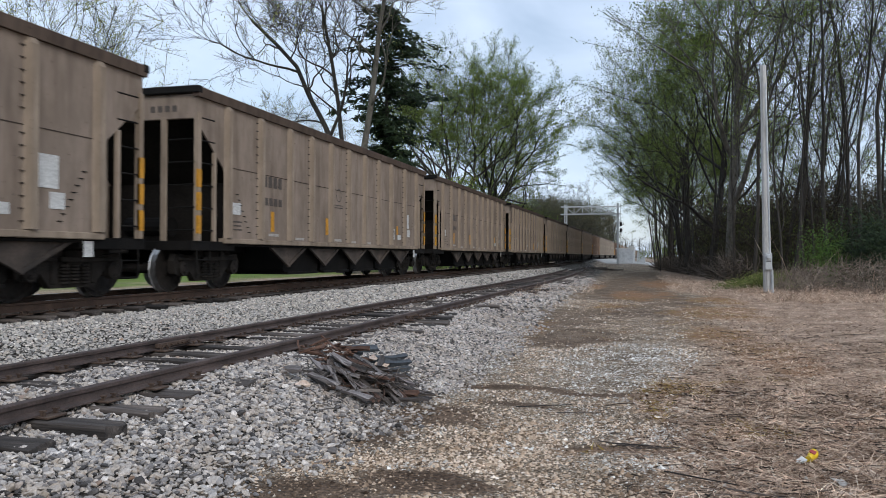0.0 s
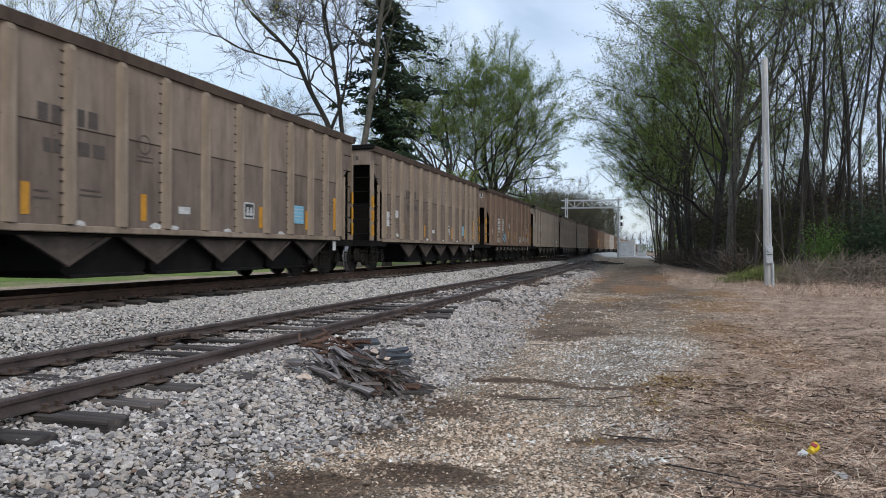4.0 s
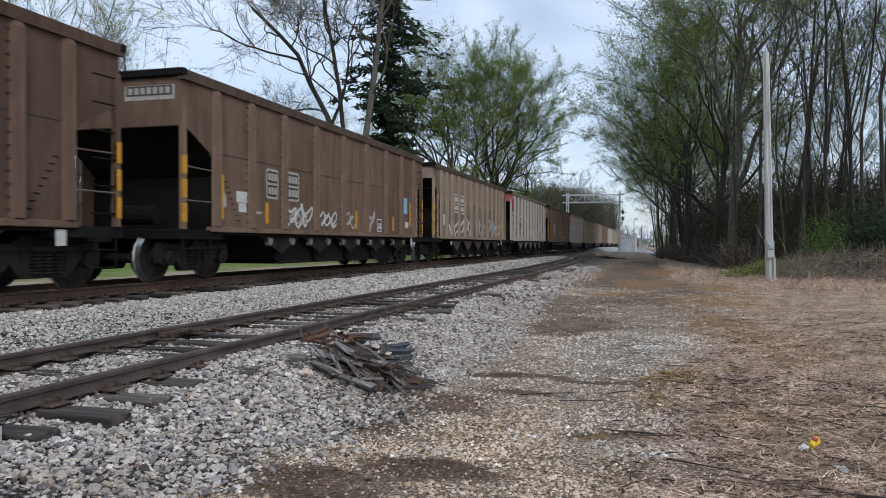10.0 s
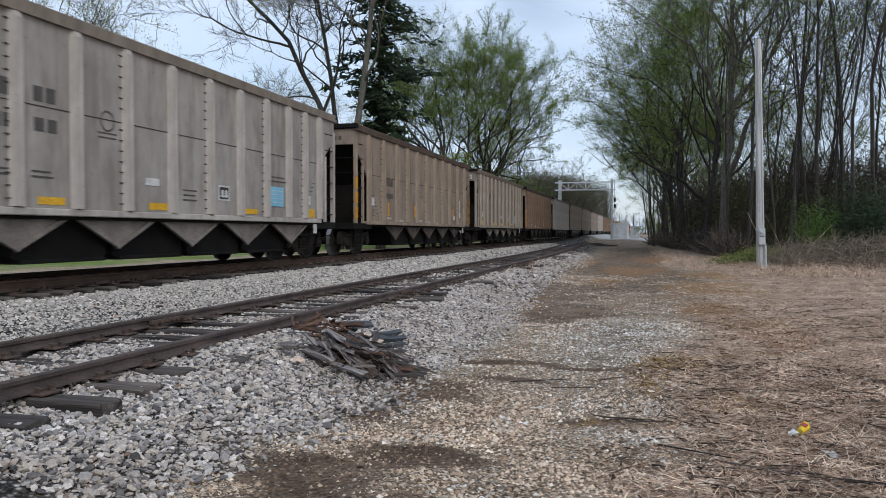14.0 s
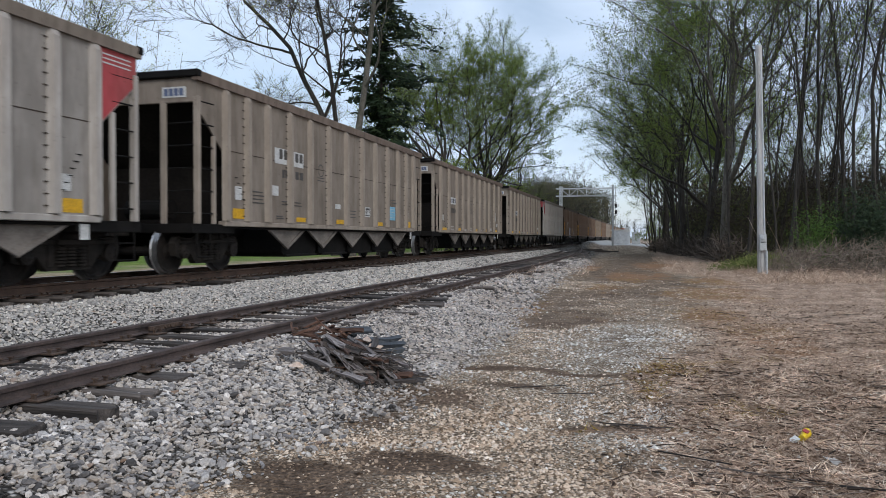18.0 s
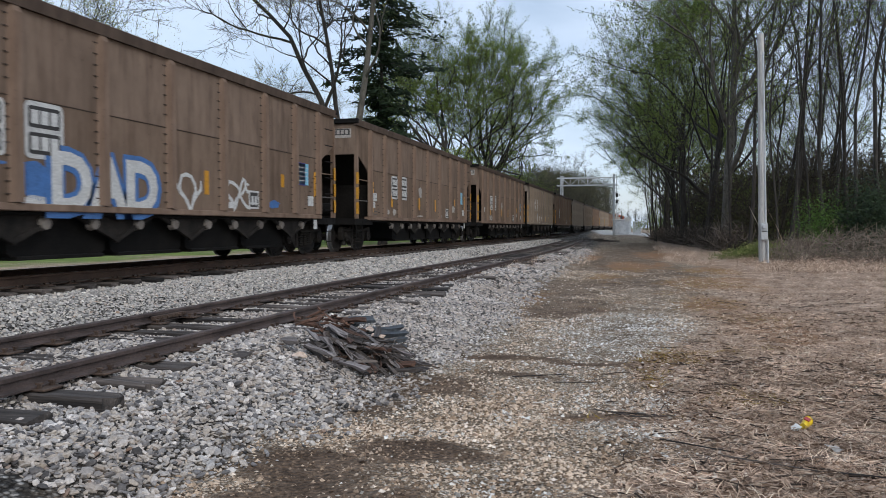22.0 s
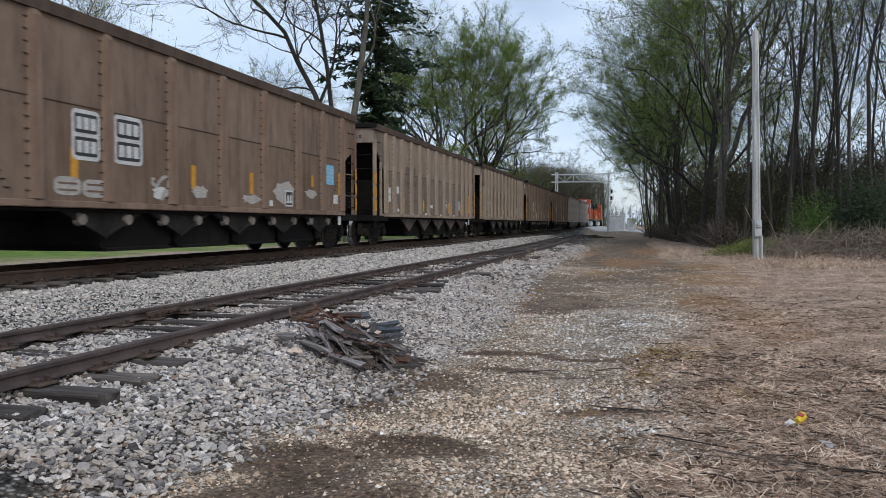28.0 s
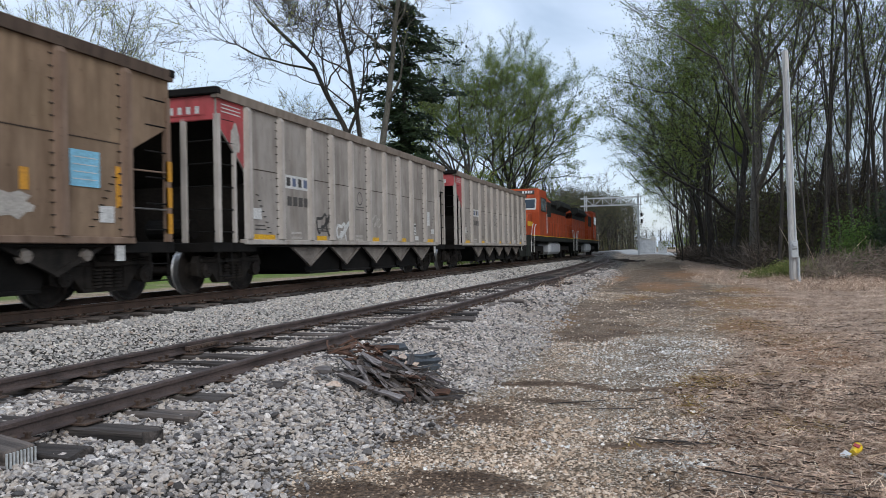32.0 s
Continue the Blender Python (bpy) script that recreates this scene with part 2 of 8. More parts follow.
TIE = surface("weathered_tie_wood", (0.010, 0.008, 0.007), (0.15, 0.124, 0.108), 2.2, 16, 0.9, 0.0, 0.9, 0.012, (0.35, 5, 5), vary=0.8)
PLATE = surface("rusty_tie_plate", (0.05, 0.032, 0.024), (0.12, 0.08, 0.058), 8, 60, 0.75, 0.3, 0.4)
POLEWOOD = surface("grey_pole_wood", (0.32, 0.31, 0.29), (0.60, 0.585, 0.56), 1.6, 18, 0.9, 0, 0.8, 0.01, (6, 6, 0.25))
GALV = surface("galvanised_steel", (0.42, 0.44, 0.46), (0.6, 0.62, 0.64), 2.0, 40, 0.5, 0.35, 0.15)
MASTPAINT = surface("aluminium_mast_paint", (0.5, 0.52, 0.54), (0.68, 0.7, 0.72), 2.0, 40, 0.55, 0.1, 0.1)
BARK = surface("grey_brown_bark", (0.018, 0.0155, 0.013), (0.062, 0.055, 0.046), 2.5, 12, 0.95, 0, 0.9, 0.03, (3, 3, 0.6), vary=0.25)
BARKPALE = surface("pale_mottled_bark", (0.055, 0.05, 0.04), (0.14, 0.13, 0.108), 2.5, 12, 0.95, 0, 0.9, 0.03, (2, 2, 0.6))
# TWIG darkened: the shade inside the wood is put into the colour
SHADETWIG = island_mat("shade_dark_thicket_twigs", [(0, (0.02, 0.015, 0.011)), (0.5, (0.042, 0.033, 0.025)), (1, (0.085, 0.07, 0.055))], 0.9, 20, 0)
HEAPTWIG = island_mat("weathered_cut_branches", [(0, (0.03, 0.024, 0.019)), (0.5, (0.085, 0.068, 0.054)), (1, (0.2, 0.168, 0.14))], 0.9, 20, 0)
TWIG = island_mat("dry_brush_twigs", [(0, (0.08, 0.06, 0.046)), (0.5, (0.19, 0.148, 0.115)), (1, (0.34, 0.285, 0.235))], 0.9, 20, 0)
LEAF = island_mat("spring_leaf", [(0, (0.08, 0.12, 0.025)), (0.5, (0.18, 0.25, 0.05)), (0.9, (0.30, 0.37, 0.09)), (1, (0.22, 0.18, 0.06))], 0.6, 20, 0, translucent=0.55)
LEAFPALE = island_mat("pale_spring_leaf", [(0, (0.18, 0.21, 0.06)), (0.6, (0.30, 0.33, 0.10)), (1, (0.38, 0.37, 0.15))], 0.6, 20, 0, translucent=0.55)
NEEDLE = island_mat("dark_evergreen_needles", [(0, (0.012, 0.022, 0.010)), (0.6, (0.022, 0.04, 0.016)), (1, (0.04, 0.06, 0.024))], 0.7, 20, 0, translucent=0.15)
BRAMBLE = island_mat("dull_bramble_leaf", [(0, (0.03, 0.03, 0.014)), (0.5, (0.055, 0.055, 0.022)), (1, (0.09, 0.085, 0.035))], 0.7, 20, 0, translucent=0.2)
MOSS = island_mat("mossy_weed", [(0, (0.06, 0.075, 0.02)), (0.6, (0.13, 0.16, 0.04)), (1, (0.24, 0.24, 0.09))], 0.8, 20, 0, translucent=0.2)
BRIAR = island_mat("bright_briar_leaf", [(0, (0.05, 0.10, 0.015)), (0.6, (0.09, 0.17, 0.03)), (1, (0.14, 0.22, 0.05))], 0.6, 20, 0, translucent=0.35)
STRAW = island_mat("dead_grass", [(0, (0.090, 0.056, 0.040)), (0.2, (0.302, 0.209, 0.154)), (0.55, (0.638, 0.482, 0.371)), (0.9, (0.851, 0.679, 0.541)), (1, (0.920, 0.845, 0.710))], 0.9, 15, 0, translucent=0.2, stain=(1.7, (0.6, 0.55, 0.5), (1.35, 1.32, 1.28)))
BALLAST = island_mat("ballast_stone", [(0, (0.055, 0.054, 0.056)), (0.15, (0.215, 0.208, 0.212)), (0.45, (0.425, 0.410, 0.402)), (0.7, (0.445, 0.395, 0.345)), (0.88, (0.60, 0.565, 0.54)), (0.97, (0.72, 0.69, 0.67)), (1, (0.22, 0.15, 0.11))], 0.85, 70, 0.5, 0.004, stain=(0.8, (0.80, 0.74, 0.68), (1.15, 1.13, 1.10)))
# BALLAST in a brighter tone: light is put into the main line's stones
BALLAST_BRIGHT = island_mat("brightened_pale_ballast", [(0, (0.126, 0.121, 0.116)), (0.25, (0.315, 0.303, 0.286)), (0.6, (0.525, 0.500, 0.466)), (0.85, (0.483, 0.424, 0.359)), (0.95, (0.777, 0.737, 0.679)), (1, (0.357, 0.253, 0.184))], 0.85, 70, 0.5, 0.004)
GRAVEL = island_mat("driveway_gravel", [(0, (0.138, 0.097, 0.066)), (0.3, (0.424, 0.326, 0.240)), (0.7, (0.678, 0.561, 0.450)), (0.95, (0.721, 0.632, 0.540)), (1, (0.848, 0.785, 0.720))], 0.9, 70, 0.4, 0.003, stain=(1.1, (0.72, 0.64, 0.56), (1.2, 1.17, 1.13)))
GRAVEL_PALE = island_mat("pale_drive_gravel", [(0, (0.15, 0.14, 0.125)), (0.3, (0.40, 0.38, 0.35)), (0.7, (0.60, 0.58, 0.55)), (1, (0.80, 0.79, 0.76))], 0.9, 70, 0.4, 0.003, stain=(1.4, (0.8, 0.75, 0.68), (1.15, 1.14, 1.12)))
CRUMB = island_mat("earth_crumbs", [(0, (0.05, 0.034, 0.024)), (0.5, (0.17, 0.125, 0.09)), (0.9, (0.32, 0.245, 0.185)), (1, (0.5, 0.45, 0.38))], 0.95, 70, 0.4, 0.003, stain=(1.5, (0.75, 0.70, 0.65), (1.25, 1.2, 1.15)))
DEADLEAF = island_mat("fallen_dead_leaf", [(0, (0.05, 0.03, 0.02)), (0.4, (0.17, 0.105, 0.07)), (0.8, (0.36, 0.26, 0.19)), (1, (0.62, 0.52, 0.43))], 0.85, 30, 0)
RUSTMOSS = island_mat("rusty_moss", [(0, (0.10, 0.07, 0.02)), (0.5, (0.30, 0.19, 0.05)), (1, (0.42, 0.32, 0.09))], 0.9, 20, 0, translucent=0.2)
LITTERTWIG = island_mat("litter_twig", [(0, (0.025, 0.018, 0.014)), (0.6, (0.075, 0.055, 0.042)), (1, (0.2, 0.16, 0.13))], 0.9, 20, 0)
OLIVE = island_mat("budding_olive_leaf", [(0, (0.05, 0.055, 0.028)), (0.5, (0.10, 0.105, 0.052)), (0.85, (0.165, 0.16, 0.09)), (1, (0.18, 0.12, 0.07))], 0.6, 20, 0, translucent=0.6)
OLDWOOD = surface("splintered_grey_wood", (0.016, 0.013, 0.012), (0.22, 0.185, 0.172), 3, 22, 0.9, 0, 0.9, 0.008, (0.4, 6, 6), vary=0.7)
PALEWOOD = surface("silvered_split_wood", (0.09, 0.078, 0.074), (0.37, 0.33, 0.315), 3, 22, 0.9, 0, 0.9, 0.008, (0.4, 6, 6), vary=0.45)
REDWOOD = surface("reddish_rotten_wood", (0.07, 0.035, 0.025), (0.17, 0.095, 0.065), 3, 22, 0.9, 0, 0.9, 0.008, (0.4, 6, 6), vary=0.3)
BLUEGREY = surface("blue_grey_slab", (0.025, 0.029, 0.034), (0.085, 0.098, 0.112), 5, 40, 0.7, 0, 0.4)
FRESHWOOD = surface("split_pale_wood", (0.50, 0.36, 0.28), (0.72, 0.60, 0.50), 6, 40, 0.8, 0, 0.4)


def plain(name, c, rough=0.6, fine=30.0, dirt=0.25):
    d = tuple(v * (1 - dirt) + 0.02 * dirt for v in c)
    return surface(name, d, c, 4.0, fine, rough, 0, 0.1)


REFL_Y = plain("yellow_reflector", (0.72, 0.40, 0.015), 0.5)
REFL_O = plain("amber_reflector", (0.60, 0.28, 0.02), 0.5)
WHITE = plain("white_stencil_paint", (0.62, 0.62, 0.60), 0.6)
CHALK = plain("faded_chalky_paint", (0.42, 0.39, 0.35), 0.8)
CYAN = plain("light_blue_label", (0.22, 0.52, 0.70), 0.5)
BLUE = plain("blue_spray_paint", (0.06, 0.17, 0.42), 0.5)
VIOLET = plain("violet_label", (0.20, 0.18, 0.66), 0.5)
STEEL_BLUE = plain("steel_blue_letter_paint", (0.10, 0.13, 0.22), 0.6)
LETTER = plain("dark_letter_paint", (0.035, 0.032, 0.03), 0.6)
INK_BROWN = plain("worn_brown_ink", (0.085, 0.068, 0.056), 0.7)
INK_GREY = plain("worn_grey_ink", (0.075, 0.068, 0.062), 0.7)
MAROON = plain("maroon_spray_paint", (0.11, 0.055, 0.06), 0.7)
PEACH = plain("peach_paint", (0.42, 0.28, 0.15), 0.7)
CREAM = plain("cream_spray_paint", (0.50, 0.46, 0.33), 0.7)
LIME = plain("lime_spray_paint", (0.36, 0.42, 0.04), 0.5)
GLASSDARK = plain("dark_cab_glass", (0.03, 0.045, 0.06), 0.08, 30, 0.0)
CUPYELLOW = plain("yellow_plastic", (0.8, 0.55, 0.02), 0.35, 30, 0.05)
PAPER = plain("white_paper", (0.75, 0.75, 0.72), 0.7, 30, 0.1)
METERGREY = plain("meter_grey_enamel", (0.5, 0.52, 0.52), 0.45)

# ---- mesh helpers ----


def mesh_of(name, verts, faces, material, smooth=False):
    """A mesh from numpy arrays: verts (n, 3), faces (m, k)."""
    verts, faces = np.asarray(verts, np.float32), np.asarray(faces, np.int32)
    me = bpy.data.meshes.new(name)
    n, k = faces.shape
    me.vertices.add(len(verts))
    me.vertices.foreach_set("co", verts.ravel())
    me.loops.add(n * k)
    me.loops.foreach_set("vertex_index", faces.ravel())
    me.polygons.add(n)
    me.polygons.foreach_set("loop_start", np.arange(0, n * k, k, dtype=np.int32))
    me.update(calc_edges=True)
    if not smooth:
        me.shade_flat()
    me.materials.append(material)
    return me


def bm_mesh(name, bm, material):
    me = bpy.data.meshes.new(name)
    bmesh.ops.recalc_face_normals(bm, faces=bm.faces)
    bm.to_mesh(me)
    bm.free()
    me.materials.append(material)
    return me


def under(ob, parent, m=None):
    ob.parent = parent
    if m is not None:
        ob.matrix_basis = m
    return ob


def part(name, bm, material, parent, label="", m=None):
    ob = under(new(name, bm_mesh(name, bm, material)), parent, m)
    return tagged(ob, label)


def shared(name, me, parent, m=None, label=""):
    return tagged(under(new(name, me), parent, m), label)


def thing(name, label, category, m=None, group="", kind=""):
    ob = new(name)
    ob.empty_display_size = 0.2
    if m is not None:
        ob.matrix_basis = m
    return tagged(ob, label, category, group, kind)


def box(bm, x0, x1, y0, y1, z0, z1, bevel=0.0, m=None):
    vs = [bm.verts.new((x, y, z)) for z in (z0, z1) for y in (y0, y1) for x in (x0, x1)]
    fs = [bm.faces.new([vs[i] for i in q]) for q in ((0, 2, 3, 1), (4, 5, 7, 6), (0, 1, 5, 4), (2, 6, 7, 3), (0, 4, 6, 2), (1, 3, 7, 5))]
    if bevel:
        es = list({e for f in fs for e in f.edges})
        out = bmesh.ops.bevel(bm, geom=es, offset=bevel, segments=1, affect="EDGES", profile=0.5)
        vs = list({v for f in out["faces"] for v in f.verts} | {v for v in vs if v.is_valid})
    if m is not None:
        for v in vs:
            v.co = m @ v.co
    return vs


def box_bm(*a, **k):
    bm = bmesh.new()
    box(bm, *a, **k)
    return bm


def cyl(bm, p, q, r0, r1=None, n=10):
    """A tapered rod from p to q."""
    p, q = Vector(p), Vector(q)
    r1 = r0 if r1 is None else r1
    quat = (q - p).to_track_quat("Z", "Y")
    rings = []
    for c, r in ((p, r0), (q, r1)):
        rings.append([bm.verts.new(c + quat @ Vector((r * math.cos(a), r * math.sin(a), 0))) for a in (2 * math.pi * i / n for i in range(n))])
    for i in range(n):
        bm.faces.new((rings[0][i], rings[0][(i + 1) % n], rings[1][(i + 1) % n], rings[1][i]))
    bm.faces.new(rings[0][::-1])
    bm.faces.new(rings[1])


def cyl_bm(*a, **k):
    bm = bmesh.new()
    cyl(bm, *a, **k)
    return bm


def prism(bm, outline, x0, x1):
    """A plate: the outline of (y, z) points pushed from x0 to x1."""
    a = [bm.verts.new((x0, y, z)) for y, z in outline]
    b = [bm.verts.new((x1, y, z)) for y, z in outline]
    bm.faces.new(a[::-1])
    bm.faces.new(b)
    n = len(a)
    for i in range(n):
        bm.faces.new((a[i], a[(i + 1) % n], b[(i + 1) % n], b[i]))


def prism_bm(*a):
    bm = bmesh.new()
    prism(bm, *a)
    return bm


def lathe(bm, profile, n=24):
    """Turns (x, r) points round the x axis."""
    rings = []
    for x, r in profile:
        rings.append([bm.verts.new((x, r * math.cos(a), r * math.sin(a))) for a in (2 * math.pi * i / n for i in range(n))])
    for a, b in zip(rings, rings[1:]):
        for i in range(n):
            bm.faces.new((a[i], a[(i + 1) % n], b[(i + 1) % n], b[i]))
    bm.faces.new(rings[0])
    bm.faces.new(rings[-1][::-1])


def tube(vs, fs, pts, rads, sides):
    """Adds a tapered tube along pts."""
    base = len(vs)
    up = Vector((0.31, 0.17, 0.93))
    for i, (p, r) in enumerate(zip(pts, rads)):
        d = (pts[min(i + 1, len(pts) - 1)] - pts[max(i - 1, 0)]).normalized()
        u = d.cross(up)
        u = u.normalized() if u.length > 1e-3 else Vector((1, 0, 0))
        w = d.cross(u)
        for k in range(sides):
            a = 2 * math.pi * k / sides
            vs.append(p + u * (r * math.cos(a)) + w * (r * math.sin(a)))
    for i in range(len(pts) - 1):
        for k in range(sides):
            a, b = base + i * sides + k, base + i * sides + (k + 1) % sides
            fs.append((a, b, b + sides, a + sides))


def step(a, b, v):
    t = min(1.0, max(0.0, (v - a) / (b - a)))
    return t * t * (3 - 2 * t)


# ---- the ground: one sheet with the two track beds raised on it ----
MAIN_X, MAIN_TOP = -9.8, 0.74
SIDE_X, SIDE_TOP = -4.98, 0.43


def side_x(y):
    """The siding's centre line: straight, then drawing in to the main line."""
    return SIDE_X - 0.00088 * max(0.0, y - 28) ** 2


def ground_z(x, y):
    sx = side_x(min(y, 101)) - SIDE_X
    z = 0.185 * step(-2.35 + sx, -3.4 + sx, x)
    z += 0.035 * step(-3.2 + sx, -3.75 + sx, x) * step(-6.75 + sx, -6.2 + sx, x)
    z += 0.035 * step(-3.95 + sx, -4.3 + sx, x) * step(-6.0 + sx, -5.7 + sx, x)
    heap = min(1.0, max(0.0, 0.62 + 0.9 * noise.noise((x * 0.7, y * 0.45, 11.3))))
    z += 0.085 * heap * step(5.6, 7.2, y) * step(-3.25 + sx, -3.6 + sx, x) * step(-4.32 + sx, -4.05 + sx, x)
    z += 0.285 * step(-6.35, -7.9, x)
    z -= 0.24 * step(-11.8, -13.6, x)
    z += 0.45 * step(96, 120, y) * step(2.0, -3.0, x) * step(-20, -13, x)
    z += 0.10 * step(2.5, 9.0, x) * step(60, 20, y)
    n = noise.noise((x * 0.55, y * 0.55, 3.1)) * 0.035 + noise.noise((x * 2.1, y * 2.1, 7.7)) * 0.014
    if -12 < x < -8.6:
        n *= 0.3
    elif -6.4 + sx < x < -3.5 + sx:
        n *= 1.1
    if x > 0 and y < 30:
        n += 0.022 * noise.noise((x * 4.5, y * 4.5, 1.7)) * step(0.0, 0.6, x)
    # wheel ruts in the drive
    n -= 0.03 * math.exp(-((x + 0.9 - 0.02 * y) / 0.35) ** 2) + 0.02 * math.exp(-((x + 2.0 - 0.01 * y) / 0.3) ** 2)
    return z + n


def fbm(x, y, s, seed):
    return noise.fractal((x * s, y * s, seed), 0.9, 2.0, 4)


def blot(x, y, cx, cy, rx, ry):
    return math.exp(-(((x - cx) / rx) ** 2 + ((y - cy) / ry) ** 2))


SOIL_SPOTS = ((-2.05, 4.25, 0.5, 0.42), (-2.25, 5.9, 0.28, 0.5), (-1.75, 3.5, 0.75, 0.55), (-1.45, 4.75, 0.5, 0.35), (-1.95, 6.75, 0.6, 0.5), (-1.45, 8.4, 0.7, 0.15), (-0.6, 8.25, 0.5, 0.10), (-1.2, 7.42, 0.5, 0.11), (-1.5, 13.9, 0.75, 2.0), (-2.0, 18, 0.9, 4.0), (-0.7, 21.0, 1.5, 3.2), (0.8, 25, 1.2, 2.5), (-0.5, 28.5, 2.2, 3.5), (-1.2, 33, 1.8, 7), (-1.0, 45, 2.2, 12), (-0.5, 62, 2.2, 14), (-0.15, 6.0, 0.35, 0.10), (0.5, 5.3, 0.6, 0.16), (0.5, 7.0, 0.3, 0.3))
CLAY_SPOTS = ((0.05, 7.45, 0.28, 0.5), (0.27, 8.8, 0.35, 0.6), (0.8, 6.9, 0.4, 0.35), (0.95, 15.0, 0.8, 2.6), (1.6, 21.0, 1.1, 3.4), (1.7, 12.0, 0.8, 2.2), (2.0, 27, 1.0, 3.0), (-2.6, 37, 0.5, 3.0), (-2.3, 15.5, 0.35, 1.5), (-0.6, 30, 1.4, 4.0), (0.4, 42, 1.2, 6.0), (-1.4, 23, 0.5, 2.0))
EDGE_Y = (2.5, 4.4, 5.2, 5.8, 6.6, 8.7, 11.0, 13.3, 20.0, 26.5, 37.0, 60.0)
EDGE_X = (-2.62, -2.66, -2.32, -2.34, -2.48, -2.32, -2.15, -2.30, -2.75, -2.95, -2.85, -2.9)
GRASS_Y = (2.5, 4.4, 5.4, 6.25, 7.4, 9.1, 11.9, 15.5, 22.4, 29, 33, 60, 120)
GRASS_X = (-0.40, -0.25, 0.05, -0.10, 0.0, 0.10, 0.50, 0.85, 1.75, 2.3, 0.9, 0.6, 1.0)


def zones(x, y):
    """Shares of ballast, bare dark soil, dry grass and orange clay at a place; the rest is brown gravel."""
    sx = side_x(min(y, 101)) - SIDE_X
    wob = 0.35 * fbm(x, y, 0.8, 1.0)
    edge = float(np.interp(y, EDGE_Y, EDGE_X)) + sx
    bal = step(edge + 0.42, edge - 0.38, x + wob + 0.10 * fbm(x, y, 4.5, 3.0))
    bal *= 1 - 0.9 * step(-12.6, -13.6, x + wob * 2)
    f = fbm(x, y, 0.9, 5.0)
    soil = 0.0
    for cx, cy, rx, ry in SOIL_SPOTS:
        soil = max(soil, blot(x, y, cx, cy, rx, ry))
    soil = step(0.30, 0.62, soil + 0.34 * f + 0.16 * fbm(x, y, 3.7, 2.0)) * (1 - bal) * (1 - 0.4 * step(11, 15, y))
    gx = float(np.interp(y, GRASS_Y, GRASS_X))
    grass = step(gx - 0.35, gx + 0.55, x + 0.8 * wob + 0.25 * f + 0.12 * fbm(x, y, 4.0, 8.0))
    grass = max(grass, 0.9 * step(-13.2, -16.5, x + wob) * step(-200, -17, x))
    clay = 0.0
    for cx, cy, rx, ry in CLAY_SPOTS:
        clay = max(clay, blot(x, y, cx, cy, rx, ry))
    clay = 0.8 * step(0.25, 0.85, clay + 0.5 * f + 0.3 * fbm(x, y, 3.1, 6.0))
    pale = step(112, 120, y) * step(-16, -12, x) * step(6, 1, x) * step(175, 160, y)
    return bal * (1 - pale), soil * (1 - pale), grass * (1 - pale), clay, pale


def axis(*spans):
    out = []
    for a, b, d in spans:
        n = max(1, round((b - a) / d))
        out += [a + (b - a) * i / n for i in range(n)]
    return out + [spans[-1][1]]


